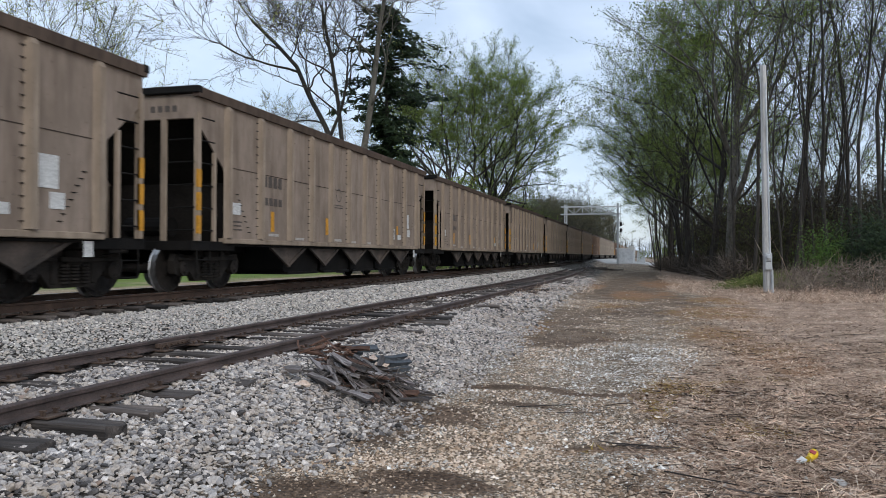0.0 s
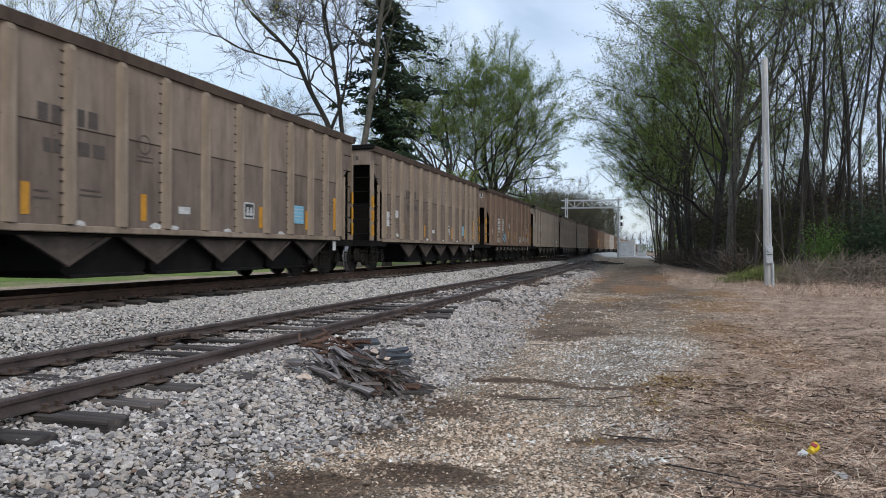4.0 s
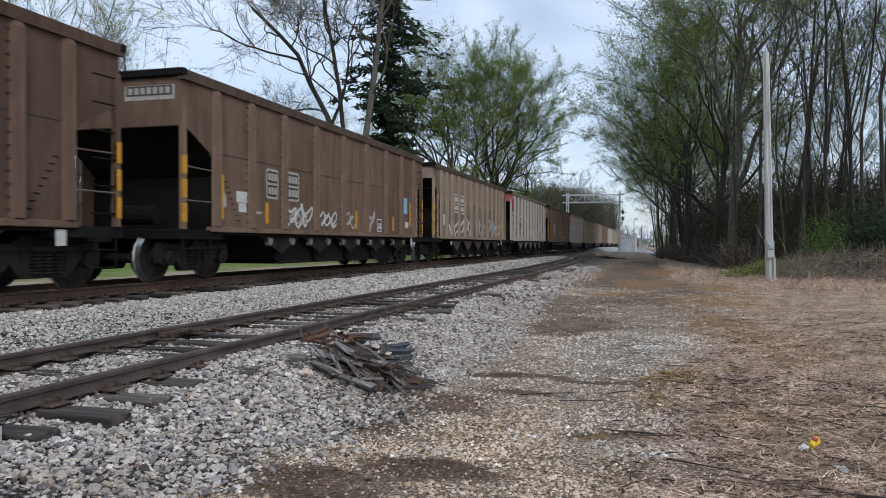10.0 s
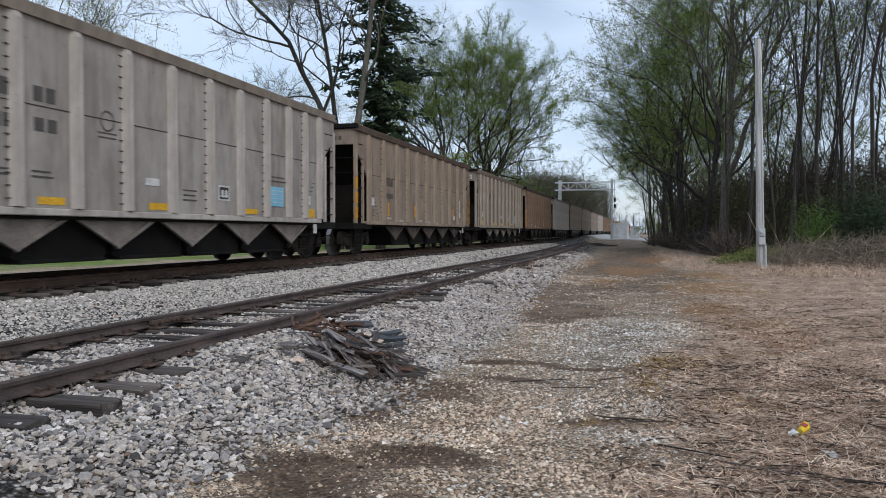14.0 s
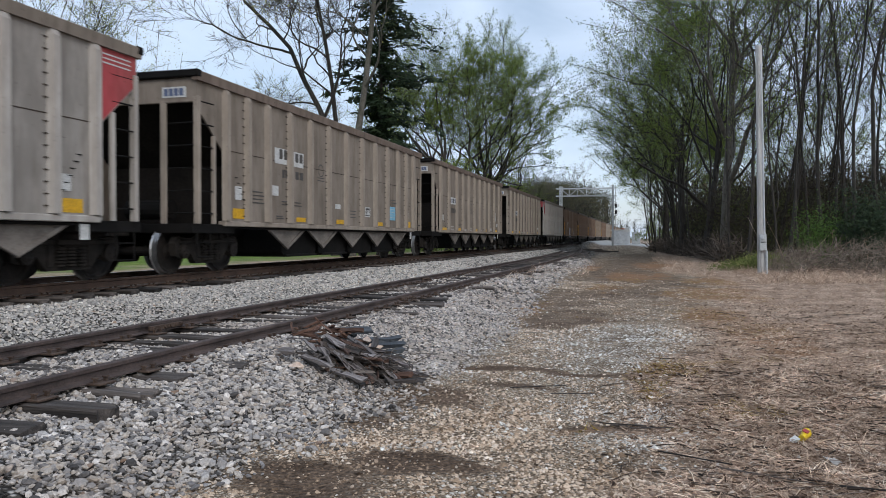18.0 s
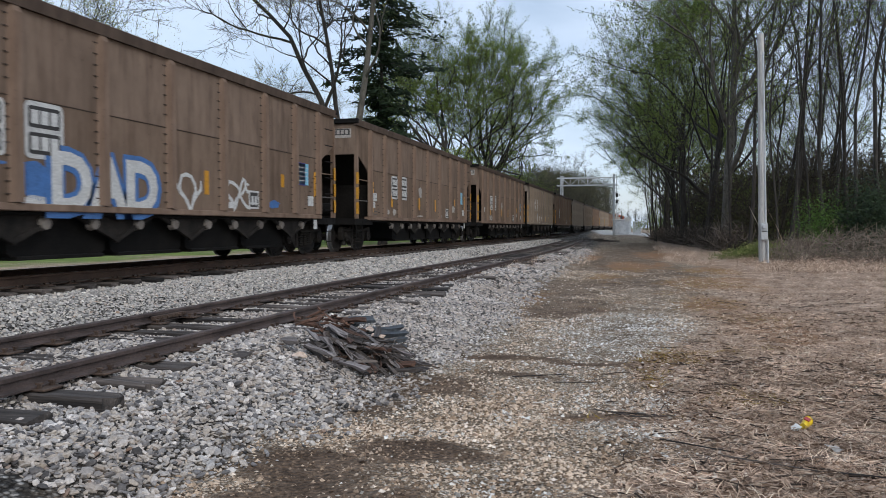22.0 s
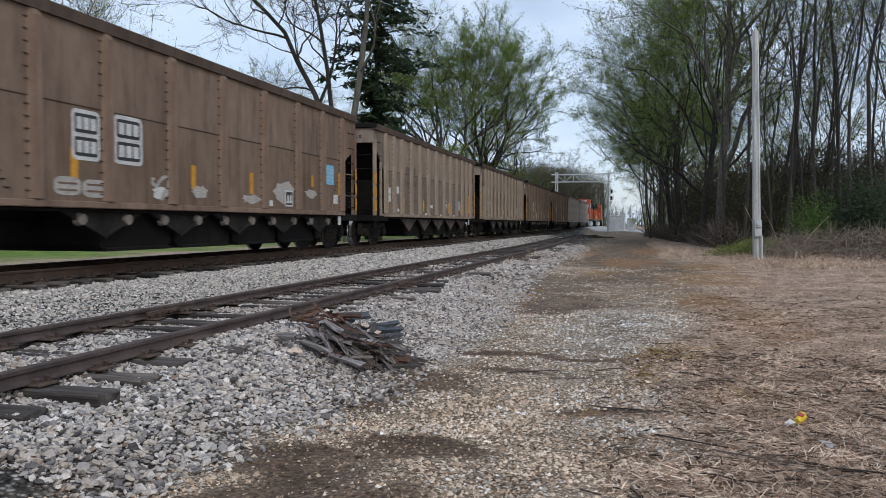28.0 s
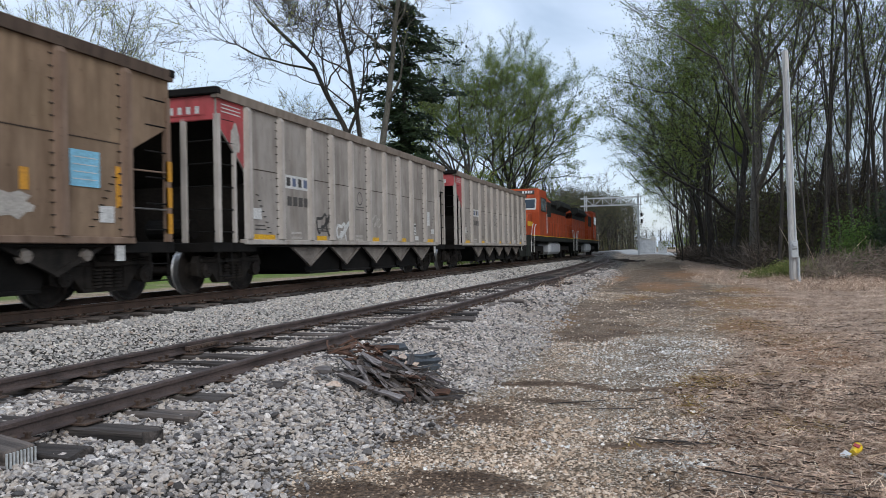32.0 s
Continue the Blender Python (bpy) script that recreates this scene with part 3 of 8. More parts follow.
def ground_material():
    m, nt, bsdf, co = base_mat("trackside_ground")
    zone = nt.nodes.new("ShaderNodeAttribute")
    zone.attribute_name = "zone"
    sep = nt.nodes.new("ShaderNodeSeparateColor")
    nt.links.new(zone.outputs["Color"], sep.inputs[0])
    extra = nt.nodes.new("ShaderNodeAttribute")
    extra.attribute_name = "soilkind"
    sep2 = nt.nodes.new("ShaderNodeSeparateColor")
    nt.links.new(extra.outputs["Color"], sep2.inputs[0])

    def cells(size, stops):
        v = nt.nodes.new("ShaderNodeTexVoronoi")
        v.inputs["Scale"].default_value = size
        v.inputs["Randomness"].default_value = 1.0
        nt.links.new(co, v.inputs["Vector"])
        s = nt.nodes.new("ShaderNodeSeparateColor")
        nt.links.new(v.outputs["Color"], s.inputs[0])
        r = ramp_node(nt, stops)
        nt.links.new(s.outputs[0], r.inputs[0])
        return r.outputs[0], v.outputs["Distance"]

    fine = noise_node(nt, co, 30, 6)
    broad = noise_node(nt, co, 0.7, 5)
    gravel, gd = cells(58, [(0, (0.14, 0.105, 0.077)), (0.45, (0.39, 0.315, 0.24)), (0.8, (0.60, 0.52, 0.43)), (1, (0.82, 0.78, 0.72))])
    b_rock, bd = cells(30, [(0, (0.09, 0.087, 0.082)), (0.35, (0.21, 0.204, 0.196)), (0.75, (0.40, 0.39, 0.375)), (1, (0.62, 0.605, 0.585))])
    soil = ramp_node(nt, [(0.3, (0.055, 0.038, 0.027)), (0.7, (0.21, 0.15, 0.11))])
    nt.links.new(fine, soil.inputs[0])
    straw = ramp_node(nt, [(0.3, (0.07, 0.046, 0.034)), (0.5, (0.39, 0.285, 0.215)), (0.7, (0.75, 0.60, 0.49))])
    nt.links.new(noise_node(nt, co, 24, 7, (1, 1, 1), 0.7), straw.inputs[0])
    green = ramp_node(nt, [(0.3, (0.085, 0.15, 0.022)), (0.7, (0.21, 0.29, 0.06))])
    nt.links.new(noise_node(nt, co, 1.2, 6), green.inputs[0])
    clay = ramp_node(nt, [(0.3, (0.20, 0.105, 0.055)), (0.7, (0.42, 0.24, 0.13))])
    nt.links.new(fine, clay.inputs[0])
    pale = ramp_node(nt, [(0.3, (0.38, 0.38, 0.37)), (0.7, (0.52, 0.52, 0.51))])
    nt.links.new(broad, pale.inputs[0])
    tint = ramp_node(nt, [(0.3, (0.78, 0.74, 0.70)), (0.7, (1.1, 1.08, 1.05))])
    nt.links.new(broad, tint.inputs[0])
    # shade in the gaps between stones is put into the colour
    gap_shade = ramp_node(nt, [(0.22, (1.0, 1.0, 1.0)), (0.55, (0.16, 0.155, 0.15))])
    nt.links.new(bd, gap_shade.inputs[0])
    b_rock = mix_node(nt, 1.0, b_rock, gap_shade.outputs[0], "MULTIPLY")
    gravel_gap_shade = ramp_node(nt, [(0.25, (1.0, 1.0, 1.0)), (0.7, (0.42, 0.4, 0.38))])
    nt.links.new(gd, gravel_gap_shade.inputs[0])
    gravel = mix_node(nt, 1.0, gravel, gravel_gap_shade.outputs[0], "MULTIPLY")
    col = mix_node(nt, 1.0, gravel, tint.outputs[0], "MULTIPLY")
    col = mix_node(nt, sep.outputs[0], col, b_rock)
    col = mix_node(nt, sep.outputs[1], col, soil.outputs[0])
    col = mix_node(nt, sep.outputs[2], col, straw.outputs[0])
    mat_tint = ramp_node(nt, [(0.36, (0.72, 0.68, 0.64)), (0.64, (1.3, 1.27, 1.22))])
    nt.links.new(noise_node(nt, co, 1.7, 5, (1, 1, 1), 0.6), mat_tint.inputs[0])
    col = mix_node(nt, 1.0, col, mat_tint.outputs[0], "MULTIPLY")
    col = mix_node(nt, sep2.outputs[2], col, green.outputs[0])
    col = mix_node(nt, sep2.outputs[0], col, clay.outputs[0])
    col = mix_node(nt, sep2.outputs[1], col, pale.outputs[0])
    nt.links.new(col, bsdf.inputs["Base Color"])
    lumps = noise_node(nt, co, 11, 5, (1, 1, 1), 0.65)
    h0 = nt.nodes.new("ShaderNodeMath")
    h0.operation = "MULTIPLY_ADD"
    nt.links.new(lumps, h0.inputs[0])
    h0.inputs[1].default_value = 2.2
    nt.links.new(fine, h0.inputs[2])
    h = nt.nodes.new("ShaderNodeMath")
    h.operation = "MULTIPLY_ADD"
    nt.links.new(bd, h.inputs[0])
    h.inputs[1].default_value = -1.2
    nt.links.new(h0.outputs[0], h.inputs[2])
    nt.links.new(bump_node(nt, h.outputs[0], 0.8, 0.035), bsdf.inputs["Normal"])
    bsdf.inputs["Roughness"].default_value = 0.95
    bsdf.inputs["Specular IOR Level"].default_value = 0.15
    return m


def build_ground():
    xs = axis((-1500, -300, 300), (-300, -60, 30), (-60, -20, 4), (-20, -13.6, 0.6), (-13.6, -4.6, 0.22), (-4.6, 2.6, 0.10), (2.6, 12, 0.35), (12, 60, 4), (60, 300, 30), (300, 1500, 300))
    ys = axis((-900, -60, 120), (-60, 0, 10), (0, 2.6, 0.6), (2.6, 12, 0.10), (12, 30, 0.3), (30, 60, 0.8), (60, 180, 3), (180, 400, 30), (400, 3000, 300))
    nx, ny = len(xs), len(ys)
    verts = np.array([(x, y, ground_z(x, y) if abs(x) < 60 and y < 400 else 0.0) for y in ys for x in xs])
    idx = np.arange(nx * ny).reshape(ny, nx)
    faces = np.stack([idx[:-1, :-1], idx[:-1, 1:], idx[1:, 1:], idx[1:, :-1]], -1).reshape(-1, 4)
    me = mesh_of("ground", verts, faces, ground_material(), smooth=True)
    zone = me.attributes.new("zone", "FLOAT_COLOR", "POINT")
    kind = me.attributes.new("soilkind", "FLOAT_COLOR", "POINT")
    za, ka = [], []
    for y in ys:
        for x in xs:
            b, s, g, c, p = zones(x, y)
            lawn = step(-18.8, -20.6, x + 0.9 * fbm(x, y, 0.3, 9.0)) * (1 - p)
            za += (b, s, g, 1)
            ka += (c, p, lawn, 1)
    zone.data.foreach_set("color", za)
    kind.data.foreach_set("color", ka)
    return tagged(new("ground", me), "gravel, bare earth and dead grass beside railway ballast", "ground", kind="structure")


build_ground()


# ---- rails and ties ----
def rail_profile(h):
    return [(-0.07, 0), (-0.07, 0.012), (-0.012, 0.03), (-0.009, h - 0.045), (-0.034, h - 0.035), (-0.036, h - 0.006), (-0.028, h), (0.028, h), (0.036, h - 0.006), (0.034, h - 0.035), (0.009, h - 0.045), (0.012, 0.03), (0.07, 0.012), (0.07, 0)]


def rail_bm(path, h):
    """Sweeps the rail's section along (x, y, z) points of its foot."""
    bm = bmesh.new()
    rings = []
    for i, p in enumerate(path):
        a, b = path[max(0, i - 1)], path[min(len(path) - 1, i + 1)]
        d = Vector((b[0] - a[0], b[1] - a[1], 0)).normalized()
        across = Vector((d.y, -d.x, 0))
        rings.append([bm.verts.new(Vector(p) + across * u + Vector((0, 0, v))) for u, v in rail_profile(h)])
    n = len(rings[0])
    for a, b in zip(rings, rings[1:]):
        for i in range(n):
            bm.faces.new((a[i], a[(i + 1) % n], b[(i + 1) % n], b[i]))
    bm.faces.new(rings[0])
    bm.faces.new(rings[-1][::-1])
    return bm


def two_tone(ob, top):
    """Gives the running surface its worn, brighter steel."""
    ob.data.materials.append(top)
    for p in ob.data.polygons:
        if p.normal.z > 0.9 and p.center.z > 0.3:
            p.material_index = 1


def tie_mesh(name, length, w, h, seed):
    rng = random.Random(seed)
    bm = bmesh.new()
    n = 5
    rings = []
    for i in range(n + 1):
        x = -length / 2 + length * i / n
        j = lambda s: rng.uniform(-s, s)  # noqa: E731
        rings.append([bm.verts.new((x + (j(0.03) if i in (0, n) else 0), y + j(0.012), z + j(0.01))) for y, z in ((-w / 2, -h), (w / 2, -h), (w / 2, -0.02), (w / 2 - 0.02, 0), (0, -0.012 + j(0.01)), (-w / 2 + 0.02, 0), (-w / 2, -0.02))])
    k = len(rings[0])
    for a, b in zip(rings, rings[1:]):
        for i in range(k):
            bm.faces.new((a[i], a[(i + 1) % k], b[(i + 1) % k], b[i]))
    bm.faces.new(rings[0])
    bm.faces.new(rings[-1][::-1])
    return bm_mesh(name, bm, TIE)


def build_track(name, label, centre, top, h, y0, y1, tie_y0, tie_y1, pitch, crooked, rail_mat, top_mat, far_to):
    rng = random.Random(name)
    track = thing(name, label, "railway track", kind="structure")
    ys = axis((y0, 0, 60), (0, 110, 3.0), (110, y1, 60)) if y1 > 110 else axis((y0, 28, 6), (28, y1, 2))
    for side in (-1, 1):
        path = [(centre(y) + side * 0.752 + (rng.uniform(-crooked, crooked) * 0.35), y, top - h) for y in ys]
        ob = part("rail", rail_bm(path, h), rail_mat, track, "rust-brown steel rail")
        two_tone(ob, top_mat)
    ties = [tie_mesh("tie", 2.6, 0.23, 0.17, i) for i in range(4)]
    bm = bmesh.new()
    box(bm, -0.17, 0.17, -0.095, 0.095, 0, 0.018, 0.004)
    for x, y in ((-0.1, 0.06), (0.1, -0.06), (0.1, 0.06), (-0.1, -0.06)):
        box(bm, x - 0.012, x + 0.012, y - 0.012, y + 0.012, 0.015, 0.05)
        box(bm, x - 0.02, x + 0.02, y - 0.018, y + 0.018, 0.045, 0.058)
    plate = bm_mesh("tie_plate", bm, PLATE)
    y, n = tie_y0, 0
    while y < tie_y1:
        yaw = rng.gauss(0, crooked * 30)
        dx, zt = rng.uniform(-crooked, crooked) * 2.0, top - h - 0.014
        m = Matrix.Translation((centre(y) + dx, y, zt - rng.uniform(0, crooked * 0.25))) @ Matrix.Rotation(radians(yaw), 4, "Z")
        shared("tie", ties[n % 4], track, m, "" if n else "weathered split timber tie")
        if y < 30:
            for side in (-1, 1):
                shared("tie_plate", plate, track, Matrix.Translation((centre(y) + side * 0.752, y, zt - 0.002)))
        y += pitch * (1 + rng.uniform(-crooked, crooked) * 1.6)
        n += 1
    v, f = [], []
    spans = [(tie_y1, far_to, pitch)]
    for a, b, d in spans:
        yy = a
        while yy < b:
            for z in (top - h - 0.19, top - h - 0.014):
                for q in (yy, yy + 0.23):
                    for x in (-1.3, 1.3):
                        v.append((centre(yy) + x, q, z))
            o = len(v) - 8
            f += [[o + i for i in q] for q in ((0, 2, 3, 1), (4, 5, 7, 6), (0, 1, 5, 4), (2, 6, 7, 3), (0, 4, 6, 2), (1, 3, 7, 5))]
            yy += d
    if v:
        tagged(under(new("far_ties", mesh_of("far_ties", v, f, TIE)), track), kind="stuff")
    return track


main_track = build_track("main_track", "main line track of rusty rails on timber ties in ballast", lambda y: MAIN_X, MAIN_TOP, 0.172, -700, 780, 1.0, 130, 0.52, 0.03, RAILSIDE, RAILTOP, 320)
siding = build_track("siding_track", "old dull-railed siding on crooked split ties", side_x, SIDE_TOP, 0.115, -120, 101, 0.5, 100, 0.56, 0.12, RAILOLD, RAILOLD, 100)


def joint_bar(parent, x, y, z, side):
    bm = box_bm(-0.022, 0.022, -0.33, 0.33, 0.022, 0.078, 0.006)
    for q in (-0.26, -0.16, -0.06, 0.06, 0.16, 0.26):
        cyl(bm, (0.02 * side, q, 0.05), (0.045 * side, q, 0.05), 0.016, n=6)
    part("joint_bar", bm, PLATE, parent, "bolted steel joint bar", pose(x, y, z))


for sx_, yy_ in ((-0.752, 8.2), (-0.752, 19.6), (0.752, 13.2), (0.752, 24.6)):
    joint_bar(siding, side_x(yy_) + sx_ + 0.034, yy_, SIDE_TOP - 0.115, 1)


# ---- loose stones and dead grass ----
def rocks(name, label, spots, sizes, material, seed, flat=0.6, fine=True):
    """Angular stones, one mesh: jittered lumps turned every way and lying on the ground."""
    rng = np.random.default_rng(seed)
    n = len(spots)
    if fine:
        g = (1 + 5**0.5) / 2
        lump = np.array([(-1, g, 0), (1, g, 0), (-1, -g, 0), (1, -g, 0), (0, -1, g), (0, 1, g), (0, -1, -g), (0, 1, -g), (g, 0, -1), (g, 0, 1), (-g, 0, -1), (-g, 0, 1)]) / 1.75
        tri = np.array([(0, 11, 5), (0, 5, 1), (0, 1, 7), (0, 7, 10), (0, 10, 11), (1, 5, 9), (5, 11, 4), (11, 10, 2), (10, 7, 6), (7, 1, 8), (3, 9, 4), (3, 4, 2), (3, 2, 6), (3, 6, 8), (3, 8, 9), (4, 9, 5), (2, 4, 11), (6, 2, 10), (8, 6, 7), (9, 8, 1)])
    else:
        lump = np.array([(x, y, z) for z in (-1, 1) for y in (-1, 1) for x in (-1, 1)], float) * 0.85
        tri = np.array([(0, 2, 3, 1), (4, 5, 7, 6), (0, 1, 5, 4), (2, 6, 7, 3), (0, 4, 6, 2), (1, 3, 7, 5)])
    nv = len(lump)
    kinds = np.stack([(lump * rng.uniform(0.68, 1.15, (nv, 3))) * rng.uniform(0.6, 1.3, 3) for _ in range(60)])
    pick = kinds[rng.integers(0, 60, n)] * (sizes[:, None, None] * 0.5) * np.array([1, 1, flat])
    yaw, tip, tip2 = rng.uniform(0, 6.28, n), rng.normal(0, 0.42, n), rng.normal(0, 0.42, n)
    cz, sz, cx, sx2, cy, sy = np.cos(yaw), np.sin(yaw), np.cos(tip), np.sin(tip), np.cos(tip2), np.sin(tip2)
    o, i = np.zeros(n), np.ones(n)
    rz = np.stack([np.stack([cz, -sz, o], -1), np.stack([sz, cz, o], -1), np.stack([o, o, i], -1)], 1)
    rx = np.stack([np.stack([i, o, o], -1), np.stack([o, cx, -sx2], -1), np.stack([o, sx2, cx], -1)], 1)
    ry = np.stack([np.stack([cy, o, sy], -1), np.stack([o, i, o], -1), np.stack([-sy, o, cy], -1)], 1)
    v = np.einsum("nij,nkj->nki", rz @ rx @ ry, pick) + spots[:, None, :]
    v[:, :, 2] += (sizes * rng.uniform(0.0, 0.45, n))[:, None]
    f = tri[None] + (np.arange(n) * nv)[:, None, None]
    return tagged(new(name, mesh_of(name, v.reshape(-1, 3), f.reshape(-1, tri.shape[1]), material)), label, "stones", kind="stuff")


def scatter(rng, x0, x1, y0, y1, density, keep, lift=0.0):
    out = []
    for _ in range(int((x1 - x0) * (y1 - y0) * density)):
        x, y = rng.uniform(x0, x1), rng.uniform(y0, y1)
        if rng.random() < keep(x, y):
            out.append((x, y, ground_z(x, y) + lift))
    return out


def pebbles(name, label, spots, sizes, material, seed, tall=0.0):
    """Small stones pressed into the ground: five uneven sides under an off-centre point, or under a tilted flat top where tall."""
    rng = np.random.default_rng(seed)
    n = len(spots)
    a = rng.uniform(0, 6.28, n)[:, None] + np.arange(5) * 1.2566 + rng.uniform(-0.22, 0.22, (n, 5))
    r = sizes[:, None] * 0.5 * rng.uniform(0.85, 1.12, (n, 5))
    k = rng.uniform(0.58, 0.95, n)[:, None]
    turn = rng.uniform(0, 6.28, n)[:, None]
    spin = lambda u, w: np.stack([u * np.cos(turn) - w * np.sin(turn), u * np.sin(turn) + w * np.cos(turn)], -1)  # noqa: E731
    ring = np.concatenate([spin(r * np.cos(a), r * np.sin(a) * k), (sizes[:, None] * rng.uniform(-0.15, 0.15, (n, 5)))[..., None]], -1)
    if tall:
        q = sizes[:, None] * 0.5 * rng.uniform(0.5, 0.78, (n, 3))
        b = a[:, (0, 2, 3)] + np.array((0.4, 0.2, 0.7))
        high = sizes[:, None] * tall * (rng.uniform(0.22, 0.42, n)[:, None] + rng.uniform(-0.10, 0.10, (n, 3)))
        top = np.concatenate([spin(q * np.cos(b), q * np.sin(b) * k), high[..., None]], -1)
        tri = np.array([(5, 6, 7), (0, 1, 5), (1, 2, 5), (5, 2, 6), (2, 3, 6), (6, 3, 7), (3, 4, 7), (7, 4, 0), (7, 0, 5)])
    else:
        top = np.stack([sizes * rng.normal(0, 0.13, n), sizes * rng.normal(0, 0.13, n), sizes * rng.uniform(0.25, 0.45, n)], -1)[:, None]
        tri = np.array([(i, (i + 1) % 5, 5) for i in range(5)])
    v = np.concatenate([ring, top], 1) + spots[:, None, :]
    f = tri[None] + (np.arange(n) * v.shape[1])[:, None, None]
    return tagged(new(name, mesh_of(name, v.reshape(-1, 3), f.reshape(-1, 3), material)), label, "stones", kind="stuff")


def lay_stones():
    rng = random.Random(11)
    bal = lambda x, y: zones(x, y)[0]  # noqa: E731

    def rough(x, y):
        b, s, g, c, p = zones(x, y)
        w = 0.55 + 0.9 * fbm(x, y, 1.3, 12.0)
        return ((1 - b) * (1 - (0.6 if y < 8 else 0.7 if y < 14 else 0.9) * s) * (1 - 0.93 * g) * (1 - 0.6 * c) + 0.06 * b) * min(1.0, max(0.35, w))

    near = scatter(rng, -4.5, -1.5, 3.2, 7.0, 1750, bal, 0.0) + scatter(rng, -5.6, -4.5, 3.6, 7.0, 1400, bal, -0.004)
    mid = scatter(rng, -4.5, -1.7, 7.0, 10.0, 1050, bal) + scatter(rng, -6.3, -4.5, 7.0, 10, 1150, bal, 0.0) + scatter(rng, -4.6, -1.9, 10, 16, 850, bal) + scatter(rng, -6.3, -4.6, 10, 16, 650, bal, -0.002) + scatter(rng, -9.0, -6.3, 4.5, 16, 1000, bal)
    far = scatter(rng, -9.0, -6.4, 16, 30, 360, bal) + scatter(rng, -9.0, -6.6, 30, 48, 120, bal) + scatter(rng, -8.9, -6.6, 48, 66, 60, bal) + scatter(rng, -4.6, -2.6, 28, 46, 90, bal) + scatter(rng, -4.6, -2.0, 15, 28, 210, bal) + scatter(rng, -6.4, -4.6, 16, 28, 130, bal) + scatter(rng, -11.6, -9.0, 5, 14, 100, bal)
    r2 = np.random.default_rng(5)
    rocks("ballast_stones", "loose grey angular ballast stones beside the siding", np.array(near), r2.gamma(8, 0.0047, len(near)).clip(0.018, 0.07), BALLAST, 21, 0.5)
    pts = np.array(mid + far)
    size = np.r_[r2.gamma(8, 0.0042, len(mid)), r2.gamma(9, 0.0066, len(far))].clip(0.022, 0.11)
    by_main = pts[:, 0] < -6.2
    pebbles("far_ballast_stones", "loose grey angular ballast stones along the siding", pts[~by_main], size[~by_main] * 1.2, BALLAST, 23, 1.0)
    pebbles("clean_ballast_stones", "pale ballast stones along the main line, brightened in colour", pts[by_main], size[by_main] * 1.2, BALLAST_BRIGHT, 24, 1.0)
    pts = scatter(rng, -2.9, 1.5, 2.6, 7, 3900, rough, -0.002) + scatter(rng, -2.9, 2.0, 7, 13, 1500, rough, -0.002) + scatter(rng, -3.2, 2.5, 13, 26, 300, rough) + scatter(rng, -3.6, 2.5, 26, 40, 50, lambda x, y: 0.16 * (1 - zones(x, y)[0]), 0.002)
    heaps = ([], [], [])
    for q in pts:
        b, s, g, c, p = zones(q[0], q[1])
        grey = max(blot(q[0], q[1], -0.35, 10.5, 0.95, 3.2), 0.6 * blot(q[0], q[1], 0.1, 6.0, 0.5, 1.0), 0.8 * blot(q[0], q[1], -2.2, 9.5, 0.5, 3.0)) + 0.35 * fbm(q[0], q[1], 1.6, 4.0)
        heaps[2 if rng.random() < 0.8 * s + 0.06 else 1 if rng.random() < 1.4 * grey else 0].append(q)
    for (name, label, mat), q in zip((("drive_gravel", "brownish gravel pressed into the drive", GRAVEL), ("pale_gravel", "pale grey gravel on the drive", GRAVEL_PALE), ("earth_crumbs", "dark crumbs of bare earth on the drive", CRUMB)), heaps):
        q = np.array(q)
        size = r2.gamma(5, 0.0047, len(q)) * np.interp(q[:, 1], (3, 8, 14, 24, 44), (1.0, 1.1, 1.25, 1.5, 1.8))
        pebbles(name, label, q, size.clip(0.007, 0.075), mat, len(q))


lay_stones()


def blades(name, label, spots, lengths, lie, width, material, seed, category="grass"):
    """Thin bent blades in one mesh. lie: 0 upright to 1 flat on the ground."""
    rng = np.random.default_rng(seed)
    spots = np.asarray(spots, float)
    n = len(spots)
    yaw = rng.uniform(0, 6.28, n)
    up = np.clip(1.0 - lie + rng.normal(0, 0.16, n), 0.04, 1)
    d = np.stack([np.cos(yaw) * np.sqrt(1 - up**2), np.sin(yaw) * np.sqrt(1 - up**2), up], -1) * lengths[:, None]
    bend = np.stack([rng.normal(0, 0.2, n), rng.normal(0, 0.2, n), -np.abs(rng.normal(0, 0.22, n)) * up], -1) * lengths[:, None]
    side = np.stack([-np.sin(yaw), np.cos(yaw), rng.normal(0, 0.5, n)], -1) * (width * rng.uniform(0.6, 1.3, n))[:, None]
    mid, tip = spots + d * 0.55, spots + d + bend
    tip[:, 2] = np.maximum(tip[:, 2], spots[:, 2] + 0.006)
    v = np.stack([spots - side, spots + side, mid + side * 0.8, mid - side * 0.8, tip + side * 0.15, tip - side * 0.15], 1)
    f = np.array([(0, 1, 2, 3), (3, 2, 4, 5)])[None] + (np.arange(n) * 6)[:, None, None]
    return tagged(new(name, mesh_of(name, v.reshape(-1, 3), f.reshape(-1, 4), material)), label, category, kind="stuff")


